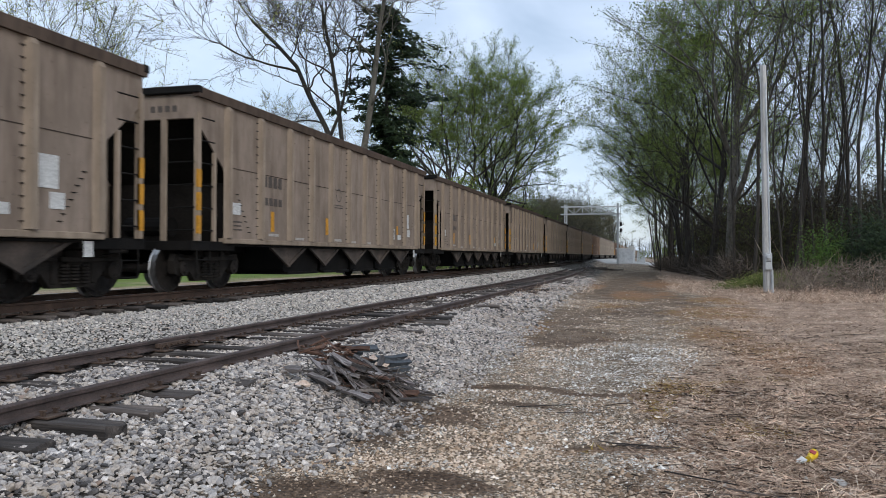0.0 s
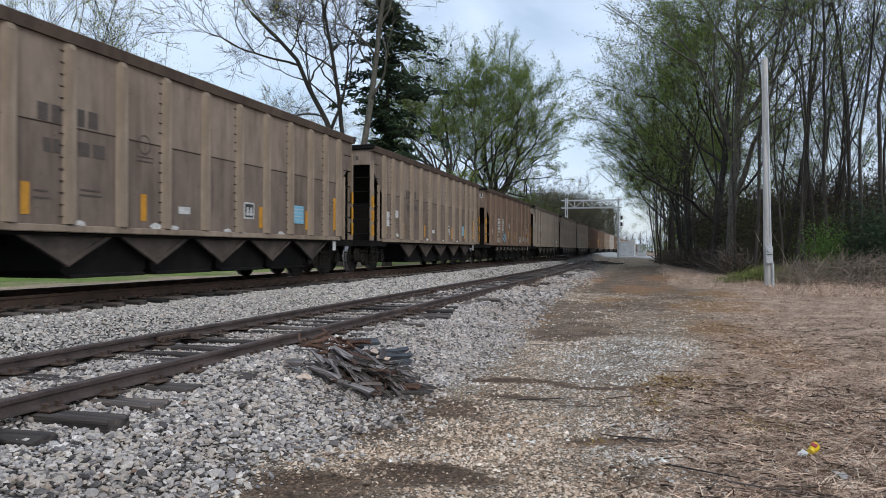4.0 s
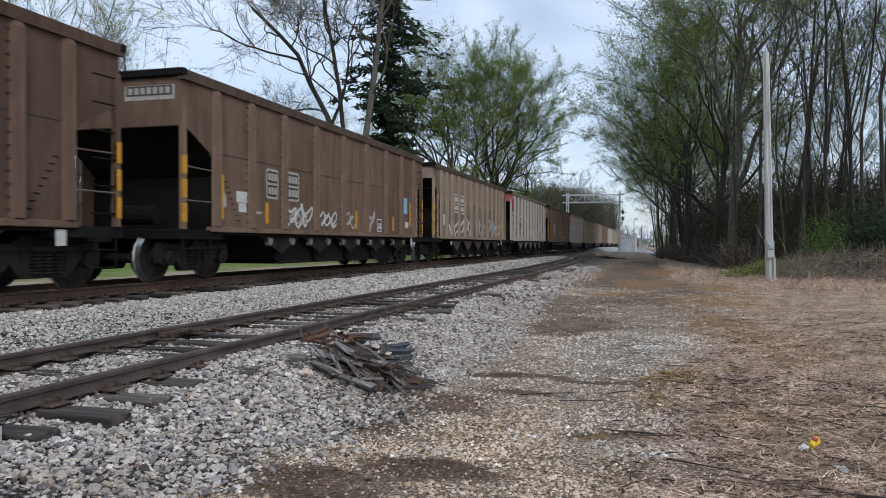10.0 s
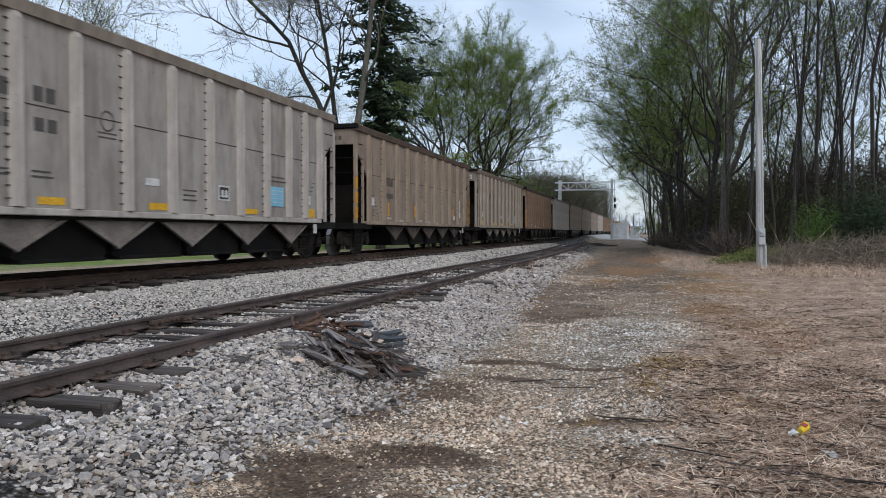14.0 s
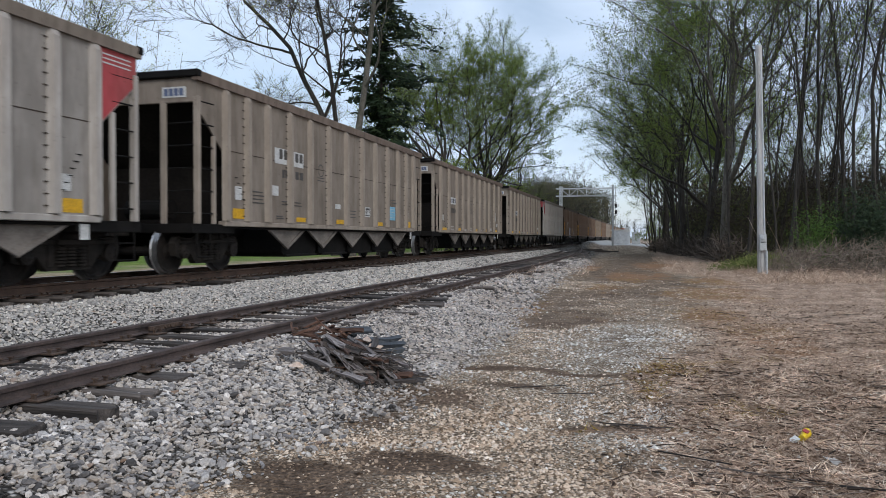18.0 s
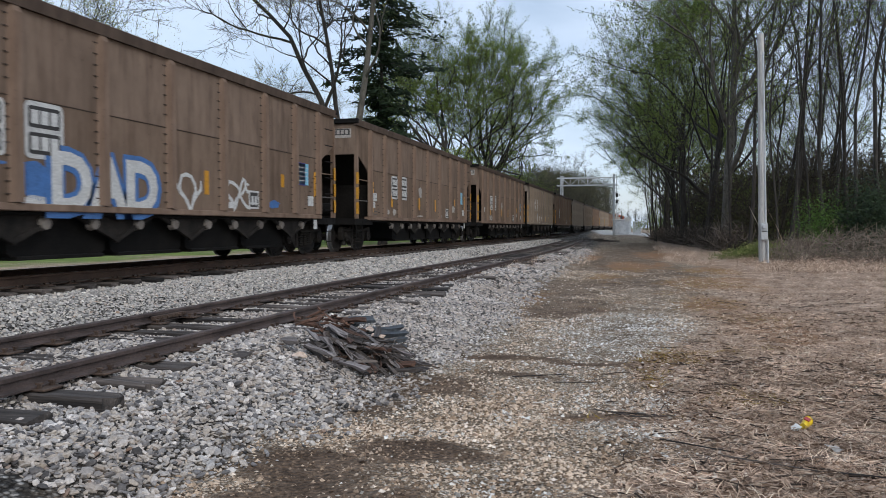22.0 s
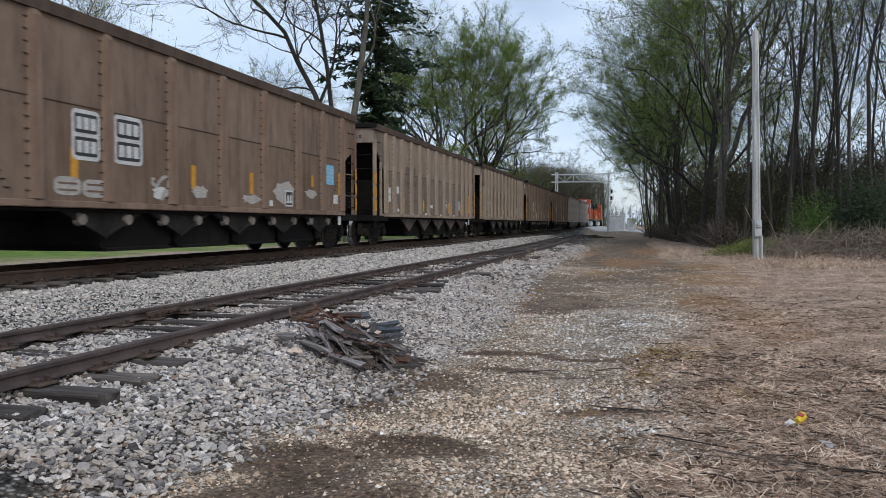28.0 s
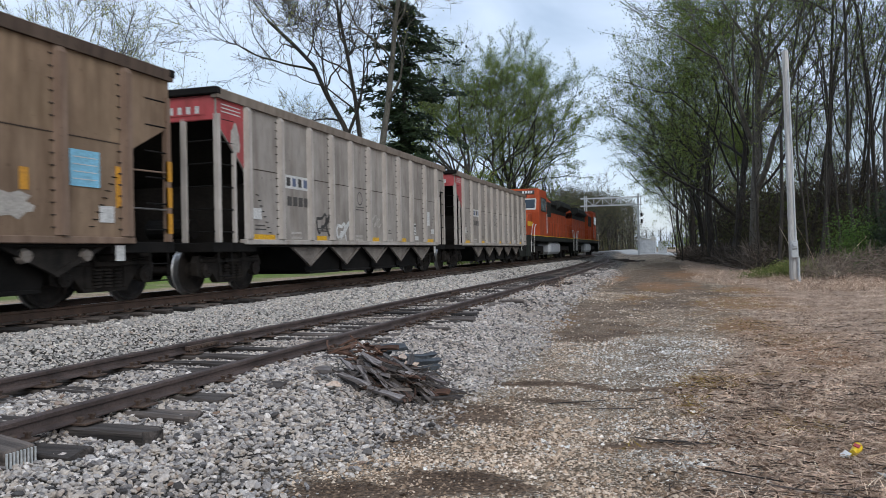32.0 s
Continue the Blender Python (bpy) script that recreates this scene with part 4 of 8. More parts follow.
def lay_grass():
    rng = random.Random(31)
    r2 = np.random.default_rng(8)

    def dry(x, y):
        return zones(x, y)[2]

    pts = scatter(rng, -0.2, 3.2, 3.4, 8, 2300, dry, 0.003) + scatter(rng, -0.2, 5.5, 8, 14, 700, dry, 0.003)
    pts += scatter(rng, 0.0, 9, 14, 24, 170, dry, 0.004)
    blades("dead_grass_mat", "flattened dead brown grass and straw", pts, r2.gamma(4, 0.024, len(pts)).clip(0.03, 0.25), 0.93, 0.0024, STRAW, 41)
    tuft = scatter(rng, 0.4, 4.0, 3.8, 9, 110, dry, 0) + scatter(rng, 0.8, 5, 9, 14, 40, dry, 0) + scatter(rng, 1.5, 12, 14, 34, 26, dry, 0)
    pts = [(x + rng.gauss(0, 0.05), y + rng.gauss(0, 0.05), z) for x, y, z in tuft for _ in range(5)]
    blades("standing_dead_grass", "thin standing stalks of dead grass", pts, r2.uniform(0.04, 0.15, len(pts)), 0.62, 0.0032, STRAW, 42)
    flat = scatter(rng, -0.2, 3.4, 3.2, 9, 330, lambda x, y: 0.1 + 0.9 * dry(x, y), 0.008) + scatter(rng, 0, 6, 9, 18, 90, dry, 0.008)
    blades("fallen_leaves", "scattered brown dead leaves in the grass", flat, r2.uniform(0.02, 0.055, len(flat)), 0.9, 0.011, DEADLEAF, 45)
    moss = lambda x, y: zones(x, y)[3]  # noqa: E731
    pts = scatter(rng, -0.5, 1.6, 5.5, 10, 1500, moss, 0.002) + scatter(rng, -3.0, 3.5, 12, 28, 240, moss, 0.004)
    blades("rusty_moss", "tufts of rusty yellow moss and dying weed", pts, r2.gamma(4, 0.013, len(pts)).clip(0.02, 0.12), 0.7, 0.0035, RUSTMOSS, 46)
    vs, fs = [], []
    for x, y, z in scatter(rng, -0.4, 3.4, 3.4, 9, 46, lambda x, y: 0.15 + 0.85 * dry(x, y), 0.012) + scatter(rng, 0, 6, 9, 16, 8, dry, 0.014):
        a, ln, r = rng.gauss(0.0, 0.8), rng.gammavariate(2.5, 0.055), rng.uniform(0.002, 0.006)
        d = Vector((math.cos(a), math.sin(a), rng.gauss(0.04, 0.08))) * ln
        p = Vector((x, y, z))
        tube(vs, fs, [p - d * 0.5, p + Vector((rng.gauss(0, 0.1), rng.gauss(0, 0.1), 0.05)) * ln * 0.5, p + d * 0.5], [r, r, r * 0.5], 4)
    tagged(new("fallen_twigs", mesh_of("fallen_twigs", [tuple(v) for v in vs], fs, LITTERTWIG)), "small dark twigs fallen in the dead grass", "twigs", kind="stuff")
    # taller pale clumps along the wood's edge and by the siding, in uneven drifts
    c = []
    for x0, x1, y0, y1, k in ((0.6, 4.5, 30, 46, 420), (3.5, 14, 25, 37, 3600), (-4.1, -3.0, 21, 30, 45), (-3.4, -2.2, 27, 45, 60), (0.3, 2.5, 44, 60, 200)):
        for _ in range(k):
            x, y = rng.uniform(x0, x1), rng.uniform(y0, y1)
            if fbm(x, y, 0.5, 3.0) + rng.gauss(0, 0.25) < 0.05:
                continue
            c += [(x + rng.gauss(0, 0.12), y + rng.gauss(0, 0.12), ground_z(x, y)) for _ in range(9)]
    blades("pale_grass_clumps", "pale dry knee-high grass clumps", c, r2.gamma(3, 0.08, len(c)).clip(0.06, 0.6), 0.42, 0.0045, STRAW, 43)


lay_grass()

# ---- the train ----
HALF_LENGTH = 7.41
E_Y, HALF_W = HALF_LENGTH, 1.5          # half length of a car's body, half width over its side sheets
SILL_Z, TOP_Z = 1.0, 3.90
TRUCK_IN, AXLE_Y, WHEEL_R = 1.08, 0.91, 0.457
CAR_PITCH = 16.524
LONG_CAR, LONG_HALF = 10, 8.08


def wheelset_mesh():
    bm = bmesh.new()
    cyl(bm, (-1.12, 0, 0), (1.12, 0, 0), 0.085, n=12)
    for s in (-1, 1):
        lathe(bm, [(s * x, r) for x, r in ((0.66, 0.10), (0.685, 0.16), (0.72, 0.36), (0.675, 0.40), (0.675, 0.475), (0.70, 0.485), (0.715, 0.462), (0.815, 0.452), (0.818, 0.40), (0.775, 0.36), (0.765, 0.16), (0.80, 0.10))], 20)
        lathe(bm, [(s * x, r) for x, r in ((1.0, 0.13), (1.14, 0.13), (1.17, 0.09), (1.18, 0.05))], 10)
        for i in range(3):
            a = 2.1 * i
            cyl(bm, (s * 1.165, 0.065 * math.cos(a), 0.065 * math.sin(a)), (s * 1.19, 0.065 * math.cos(a), 0.065 * math.sin(a)), 0.02, n=6)
    me = bm_mesh("wheelset", bm, WHEEL)
    me.materials.append(TREAD)
    for p in me.polygons:
        c = p.center
        if 0.69 < abs(c.x) < 0.82 and math.hypot(c.y, c.z) > 0.44:
            p.material_index = 1
    return me


def truck_parts():
    side = [(-1.16, 0.60), (-1.08, 0.74), (-0.62, 0.70), (-0.36, 0.86), (0.36, 0.86), (0.62, 0.70), (1.08, 0.74), (1.16, 0.60), (1.12, 0.36), (1.02, 0.32), (0.78, 0.36), (0.70, 0.46), (0.46, 0.20), (-0.46, 0.20), (-0.70, 0.46), (-0.78, 0.36), (-1.02, 0.32), (-1.12, 0.36)]
    bm = bmesh.new()
    prism(bm, side, -0.07, 0.07)
    for s in (-1, 1):   # the open triangles of the casting, as raised ribs round them
        box(bm, 0.06, 0.10, s * 0.42 - 0.04, s * 0.42 + 0.04, 0.26, 0.82, 0.01)
        cyl(bm, (0.0, s * 0.89, 0.457), (0.13, s * 0.89, 0.457), 0.15, n=12)
    box(bm, 0.05, 0.11, -1.05, 1.05, 0.60, 0.68, 0.015)
    frame_me = bm_mesh("side_frame", bm, TRUCK)
    bm = bmesh.new()
    for y in (-0.22, 0.0, 0.22):
        for i in range(6):
            z = 0.27 + i * 0.052
            cyl(bm, (0.09, y, z), (0.09, y, z + 0.028), 0.085, n=6)
    box(bm, 0.0, 0.17, -0.34, 0.34, 0.60, 0.68, 0.01)
    spring_me = bm_mesh("spring_nest", bm, TRUCK)
    bm = bmesh.new()
    box(bm, -1.15, 1.15, -0.2, 0.2, 0.56, 0.80, 0.03)
    cyl(bm, (0, 0, 0.75), (0, 0, 0.92), 0.2, n=14)
    for s in (-1, 1):    # brake beams
        box(bm, -0.75, 0.75, s * 0.36 - 0.03, s * 0.36 + 0.03, 0.34, 0.42)
    bolster_me = bm_mesh("truck", bm, TRUCK)
    return bolster_me, frame_me, spring_me


WHEELSET = wheelset_mesh()
BOLSTER, SIDE_FRAME, SPRINGS = truck_parts()


RUNG_SIDE = bm_mesh("rung", cyl_bm((0, -0.29, 0), (0, 0.29, 0.01), 0.015, n=6), BLACK)
RUNG_END = bm_mesh("rung", cyl_bm((-0.29, 0, 0), (0.29, 0, 0.01), 0.015, n=6), BLACK)


def add_truck(car, y):
    truck = shared("truck", BOLSTER, car, Matrix.Translation((0, y, 0)))
    for s in (-1, 1):
        shared("side_frame", SIDE_FRAME, truck, Matrix.Translation((s * 1.02, 0, 0)) @ (Matrix.Identity(4) if s > 0 else Matrix.Rotation(math.pi, 4, "Z")))
        shared("spring_nest", SPRINGS, truck, Matrix.Translation((s * 1.02, 0, 0)) @ (Matrix.Identity(4) if s > 0 else Matrix.Rotation(math.pi, 4, "Z")))
        shared("wheelset", WHEELSET, truck, Matrix.Translation((0, s * AXLE_Y, WHEEL_R)))


def side_outline(top):
    e, c = E_Y, 1.0
    return [(-e, 3.74), (-e, top), (-e + 0.12, top - 0.10), (-e + c - 0.08, 2.46), (-e + c, 2.36), (-e + c, SILL_Z), (e - c, SILL_Z), (e - c, 2.36), (e - c + 0.08, 2.46), (e - 0.12, top - 0.10), (e, top), (e, 3.74)]


# ribs of one half of a car, in metres from the car's end inwards
RIB_SETS = {9: (1.1, 2.44, 3.94, 5.66, 7.41), 11: (1.06, 2.40, 3.80, 4.98, 6.18, 7.41), 13: (1.02, 1.88, 2.78, 3.88, 5.02, 6.18, 7.41)}


def rib_ys(ribs):
    half = RIB_SETS[ribs]
    k = E_Y / HALF_LENGTH
    ys = [(-HALF_LENGTH + v) * k for v in half]
    return ys + [-y for y in ys[-2::-1]]


def hopper_proto(ribs, posts, vee, long):
    """One open-top hopper with all its parts; paint is set on each copy."""
    paint = PAINT["taupe"]
    car = thing("hopper_car", "", "")
    top = 3.24 if posts else 2.97        # where the cut-outs and the end sheets begin
    for s in (-1, 1):
        x = s * HALF_W
        part("side_sheet", prism_bm(side_outline(top), x - 0.015, x + 0.015), paint, car)
        bm = bmesh.new()
        prof = [(0.0, -0.19), (0.0, -0.02), (0.03, 0.0), (0.12, 0.0), (0.15, -0.02), (0.13, -0.19)]
        a = [bm.verts.new((s * (HALF_W - 0.05 + u), -E_Y - 0.05, TOP_Z + v)) for u, v in prof]
        b = [bm.verts.new((s * (HALF_W - 0.05 + u), E_Y + 0.05, TOP_Z + v)) for u, v in prof]
        bm.faces.new(a), bm.faces.new(b[::-1])
        for i in range(6):
            bm.faces.new((a[i], a[(i + 1) % 6], b[(i + 1) % 6], b[i]))
        part("top_chord", bm, paint, car)
        bm = bmesh.new()
        box(bm, min(x * 0.93, x * 1.05), max(x * 0.93, x * 1.05), -E_Y + 0.95, E_Y - 0.95, SILL_Z - 0.055, SILL_Z + 0.05, 0.012)
        part("side_sill", bm, paint, car)
        # black strip put in for the shadow line below the sill
        part("sill_channel", box_bm(min(x * 0.90, x * 0.99), max(x * 0.90, x * 0.99), -E_Y + 0.1, E_Y - 0.1, SILL_Z - 0.105, SILL_Z - 0.058, 0.01), BLACK, car, "black strip for the shadow line under the sill")
        # pressed ribs
        bm = bmesh.new()
        sec = [(-0.115, 0.0), (-0.065, 0.10), (0.065, 0.10), (0.115, 0.0)]
        lo = [bm.verts.new((u * s * 0 + s * (HALF_W + 0.012 + d), u, SILL_Z + 0.06)) for u, d in sec]
        hi = [bm.verts.new((s * (HALF_W + 0.012 + d), u, 3.62)) for u, d in sec]
        tp = [bm.verts.new((s * (HALF_W + 0.012 + d * 0.4), u, 3.735)) for u, d in sec]
        for p, q in ((lo, hi), (hi, tp)):
            for i in range(3):
                bm.faces.new((p[i], p[i + 1], q[i + 1], q[i]))
        bm.faces.new(lo[::-1]), bm.faces.new(tp)
        rib = bm_mesh("rib", bm.copy(), paint)
        for z in [SILL_Z + 0.16 + 0.172 * i for i in range(16)]:   # stepped weld lugs down the edge of every other rib
            if abs(z - 2.5) > 0.1:
                box(bm, min(s * (HALF_W + 0.014), s * (HALF_W + 0.034)), max(s * (HALF_W + 0.014), s * (HALF_W + 0.034)), -0.175, -0.085, z, z + 0.02)
        lugged = bm_mesh("rib", bm, paint)
        lugged.materials.append(WELDDARK)
        for p in lugged.polygons:
            p.material_index = int(p.index > 7)
        for i, y in enumerate(rib_ys(ribs)):
            shared("rib", lugged if i % 2 or ribs == 9 and i else rib, car, Matrix.Translation((0, y, 0)))
        # the weld seam along the middle of the sheet
        part("seam", box_bm(min(s * (HALF_W + 0.0145), s * (HALF_W + 0.021)), max(s * (HALF_W + 0.0145), s * (HALF_W + 0.021)), -E_Y + 1.02, E_Y - 1.02, 2.484, 2.50), WELDDARK, car)
    for e in (-1, 1):
        y = e * E_Y
        y0, y1 = min(y, y - e * 0.06), max(y, y - e * 0.06)
        part("end_panel", box_bm(-HALF_W, HALF_W, y0, y1, top + (0.06 if posts else -0.1), 3.773, 0.01), paint, car)
        part("end_chord", box_bm(-HALF_W - 0.1, HALF_W + 0.1, min(y - e * 0.06, y + e * 0.09), max(y - e * 0.06, y + e * 0.09), 3.775, TOP_Z + 0.012, 0.015), BLACK, car)
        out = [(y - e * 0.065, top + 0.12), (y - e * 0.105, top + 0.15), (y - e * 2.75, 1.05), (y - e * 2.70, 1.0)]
        part("slope_sheet", prism_bm(out, -HALF_W + 0.02, HALF_W - 0.02), SLOPE, car, "sloping end sheet with recess shade in its colour")
        # added plate hides the lit interior; recess shade is in its colour
        part("end_bulkhead", box_bm(-HALF_W + 0.02, HALF_W - 0.02, min(y - e * 1.30, y - e * 1.34), max(y - e * 1.30, y - e * 1.34), 0.985, 2.20 if posts else 2.05), SLOPE, car, "added end bulkhead with recess shade in its colour")
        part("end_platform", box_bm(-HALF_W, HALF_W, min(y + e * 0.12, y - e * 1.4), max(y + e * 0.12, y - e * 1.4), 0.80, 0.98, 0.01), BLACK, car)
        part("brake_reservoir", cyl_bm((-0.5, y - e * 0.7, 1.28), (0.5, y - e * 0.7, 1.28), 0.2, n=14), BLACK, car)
        for s in (-1, 1):
            part("corner_post", box_bm(s * HALF_W - 0.055, s * HALF_W + 0.055, min(y, y - e * 0.10), max(y, y - e * 0.10), 0.98, 3.42, 0.008), paint, car)
            x = s * (HALF_W + 0.01)
            if posts:
                ladder = part("ladder", box_bm(x - 0.035, x + 0.035, y - e * 0.60 - 0.04, y - e * 0.60 + 0.04, 0.98, 2.72, 0.006), paint, car, "steel ladder with thin rungs")
            else:
                ladder = part("ladder", cyl_bm((x, y - e * 0.04, 2.15), (x, y - e * 0.98, 2.13), 0.016, n=6), GRABSTEEL, car, "thin bright grab rails")
                part("rung", cyl_bm((x, y - e * 0.04, 1.52), (x, y - e * 0.98, 1.52), 0.016, n=6), GRABSTEEL, ladder)
            for i in range(6 if posts or e > 0 else 0):
                z = 1.18 + i * 0.43
                if s > 0:
                    shared("rung", RUNG_SIDE, ladder, Matrix.Translation((x, y - e * 0.32, z)))
                    if i < 5 and e < 0:
                        shared("rung", RUNG_END, ladder, Matrix.Translation((x - 0.32, y + e * 0.03, z)))
            bm = bmesh.new()
            for z in (0.62, 0.34):
                cyl(bm, (x - 0.02, y - e * 0.05, z), (x - 0.02, y - e * 0.5, z), 0.014, n=6)
            for q in (0.05, 0.5):
                cyl(bm, (x - 0.02, y - e * q, 0.33), (x - 0.02, y - e * q, 0.98), 0.016, n=6)
            part("stirrup", bm, BLACK, car, "black sill stirrup step")
        if posts:
            for x in (-0.78, 0.78):
                part("end_post", box_bm(x - 0.06, x + 0.06, y0, y1, 0.98, 3.36, 0.008), paint, car)
        bm = bmesh.new()
        box(bm, -0.11, 0.11, min(y + e * 0.1, y + e * 0.52), max(y + e * 0.1, y + e * 0.52), 0.74, 0.94, 0.02)
        box(bm, -0.17, 0.13, min(y + e * 0.44, y + e * 0.62), max(y + e * 0.44, y + e * 0.62), 0.71, 0.97, 0.04)
        part("coupler", bm, TRUCK, car, "cast knuckle coupler")
        add_truck(car, e * (E_Y - TRUCK_IN))
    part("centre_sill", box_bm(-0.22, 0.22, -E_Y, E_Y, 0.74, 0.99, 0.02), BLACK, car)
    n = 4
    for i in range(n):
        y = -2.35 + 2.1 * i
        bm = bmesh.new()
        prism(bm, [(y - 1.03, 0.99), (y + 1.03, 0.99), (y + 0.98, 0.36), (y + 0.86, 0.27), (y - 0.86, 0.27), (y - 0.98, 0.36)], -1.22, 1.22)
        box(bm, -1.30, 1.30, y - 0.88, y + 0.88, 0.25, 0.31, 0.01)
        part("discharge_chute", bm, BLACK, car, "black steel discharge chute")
    for i in range(n + 1):
        y, w = -3.4 + 2.1 * i, 0.88
        drop = 0.42 if vee else 0.38
        for s in (-1, 1):
            x = s * 1.36
            bm = bmesh.new()
            prism(bm, [(y - w, 0.90), (y + w, 0.90), (y, 0.90 - drop)], min(x, x + s * 0.03), max(x, x + s * 0.03))
            for d in (-1, 1):
                m = Matrix.Translation((x + s * 0.035, y + d * w / 2, 0.90 - drop / 2)) @ Matrix.Rotation(math.atan2(-drop * d, w) * -1, 4, "X")
                box(bm, -0.03, 0.03, -0.52, 0.52, -0.035, 0.035, 0.0, m)
            part("hopper_plate", bm, CHUTE if vee else TRUCK, car, "dusty triangular hopper plate")
            # pale discs added for the bright spots beside each plate
            if not vee:
                for d in (-0.55, 0.55):
                    part("door_shaft_cap", cyl_bm((x, y + d, 0.78), (x + s * 0.10, y + d, 0.77), 0.115, 0.085, 12), CHUTE, car, "dusty pale disc for the bright spot by the plate")
    return car


PAINTED = {"side_sheet", "top_chord", "side_sill", "rib", "end_panel", "corner_post", "ladder", "end_post"}


CHORD = {"taupe": "chord", "tan": "chord", "brown": "chord", "cocoa": "chord", "dark": "dark", "grey": "umber", "light": "grey"}
# mostly lighter paints on ribs and posts: caught light is in the colour
RIBS = {"taupe": "ribtan", "tan": "rust", "cocoa": "rust", "brown": "warm", "dark": "brown", "grey": "ribgrey", "light": "pale"}
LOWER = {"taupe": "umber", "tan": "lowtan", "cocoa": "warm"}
INK = {"taupe": INK_BROWN, "tan": INK_BROWN, "brown": INK_BROWN, "cocoa": INK_BROWN, "dark": INK_BROWN, "grey": INK_GREY, "light": INK_GREY}
LIME_A = [(-0.4, 0.45), (0.3, 0.5), (0.25, 0.15), (0.45, 0.1), (0.4, -0.35), (-0.25, -0.5), (-0.3, 0)]
LIME_B = [(-0.42, 0.4), (0.45, 0.5), (0.25, 0.2), (0.4, 0.1), (0.35, -0.2), (-0.15, -0.5), (-0.35, -0.3)]
LIME_C = [(0.0, 0.5), (0.35, 0.2), (0.1, 0.0), (0.45, 0.0), (0.1, -0.5), (-0.35, -0.1), (-0.1, 0.05), (-0.42, 0.15)]


def kind_name(ob):
    return ob.name.split(".")[0]


def dress(ob, material):
    ob.material_slots[0].link = "OBJECT"
    ob.material_slots[0].material = material


def patch(car, name, y, z, w, h, material, label="", x=0.0, shape=None):
    """A thin painted or stuck-on patch on the near side of a car."""
    x0 = HALF_W + 0.017 + x
    if shape:
        bm = prism_bm([(y + u * w, z + v * h) for u, v in shape], x0, x0 + 0.005)
    else:
        bm = box_bm(x0, x0 + 0.005, y - w / 2, y + w / 2, z - h / 2, z + h / 2)
    return part(name, bm, material, car, label)


def ribbon(car, name, pts, width, material, label, x=0.0):
    """One sprayed line laid along (y, z) points; it creeps outwards so that its loops lie over one another."""
    bm = bmesh.new()
    rows = []
    n = len(pts)
    for i, (y, z) in enumerate(pts):
        a, b = pts[max(0, i - 1)], pts[min(n - 1, i + 1)]
        dy, dz = b[0] - a[0], b[1] - a[1]
        ln = math.hypot(dy, dz) or 1.0
        w = width * (0.55 if i in (0, n - 1) else 1.0) / 2
        x0 = HALF_W + 0.019 + x + 0.00025 * i
        rows.append([bm.verts.new((x0, y - dz / ln * w, z + dy / ln * w)), bm.verts.new((x0, y + dz / ln * w, z - dy / ln * w))])
    for p, q in zip(rows, rows[1:]):
        bm.faces.new((p[0], p[1], q[1], q[0]))
    return part(name, bm, material, car, label)


def loops(rng, y, z, w, h):
    """Points of a looping line that fills a w by h field and spells nothing."""
    n = max(1, round(1.5 * w / h))
    a0, lean = rng.uniform(0, 6.283), rng.uniform(-0.2, 0.3)
    out = []
    for i in range(n * 12 + 1):
        f = i / (n * 12)
        th = a0 + 6.283 * n * f
        amp = 0.30 + 0.15 * math.sin(1.7 * th + a0) + 0.05 * math.sin(3.1 * th) + 0.03 * rng.random()
        zz = z + h * amp * math.sin(th) * 1.1
        yy = y - w * 0.42 + 0.84 * w * f + 0.46 * w / n * math.cos(1.35 * th + 0.6) + lean * (zz - z)
        out.append((min(max(yy, y - w / 2), y + w / 2), min(max(zz, z - h / 2), z + h / 2)))
    return out


def scrawl(car, rng, y, z, w, h, material, label="faded spray-paint scrawl"):
    return ribbon(car, "graffiti", loops(rng, y, z, w, h), min(0.075, 0.09 * h + 0.015), material, label)


def fat_scrawl(car, rng, y, z, w, h, material, label="fat faded spray-paint strokes"):
    return ribbon(car, "graffiti", loops(rng, y, z, w, h), min(0.13, 0.12 * h + 0.02), material, label)


def smear(car, rng, y, z, w, h, material, label="blotch of faded pale paint"):
    n = 16
    shape = [(0.5 * math.cos(6.283 * i / n) * rng.uniform(0.55, 1.05), 0.5 * math.sin(6.283 * i / n) * rng.uniform(0.55, 1.05)) for i in range(n)]
    return patch(car, "paint_blotch", y, z, w, h, material, label, 0.0, shape)


def lettering(car, text, y, z, size, material, bold=0.0, x=0.0, label=""):
    cu = bpy.data.curves.new("lettering", "FONT")
    cu.body, cu.size, cu.extrude, cu.offset = text, size, 0.002, bold
    cu.align_x, cu.resolution_u = "CENTER", 3
    tmp = bpy.data.objects.new("lettering", cu)
    me = bpy.data.meshes.new_from_object(tmp)
    bpy.data.objects.remove(tmp)
    me.materials.clear()
    me.materials.append(material)
    m = Matrix.Translation((HALF_W + 0.024 + x, y, z)) @ Matrix(((0, 0, 1, 0), (1, 0, 0, 0), (0, 1, 0, 0), (0, 0, 0, 1)))
    return shared("lettering", me, car, m, label)


def amber(car, y, z, w, h):
    patch(car, "reflector", y + 0.08, z, min(w, 0.15), h, REFL_O, "upright amber reflective strip")


def yellow(car, y, z, w, h):
    patch(car, "reflector", y, z, w, h, REFL_Y, "yellow reflective strip")


def paper(car, y, z, w, h):
    patch(car, "white_label", y, z, min(w, 0.42), h, WHITE, "white paper label", 0.003)


def bar(car, y, z, w, h, material):
    patch(car, "marking_bar", y, z, w, h, material, "", -0.001)


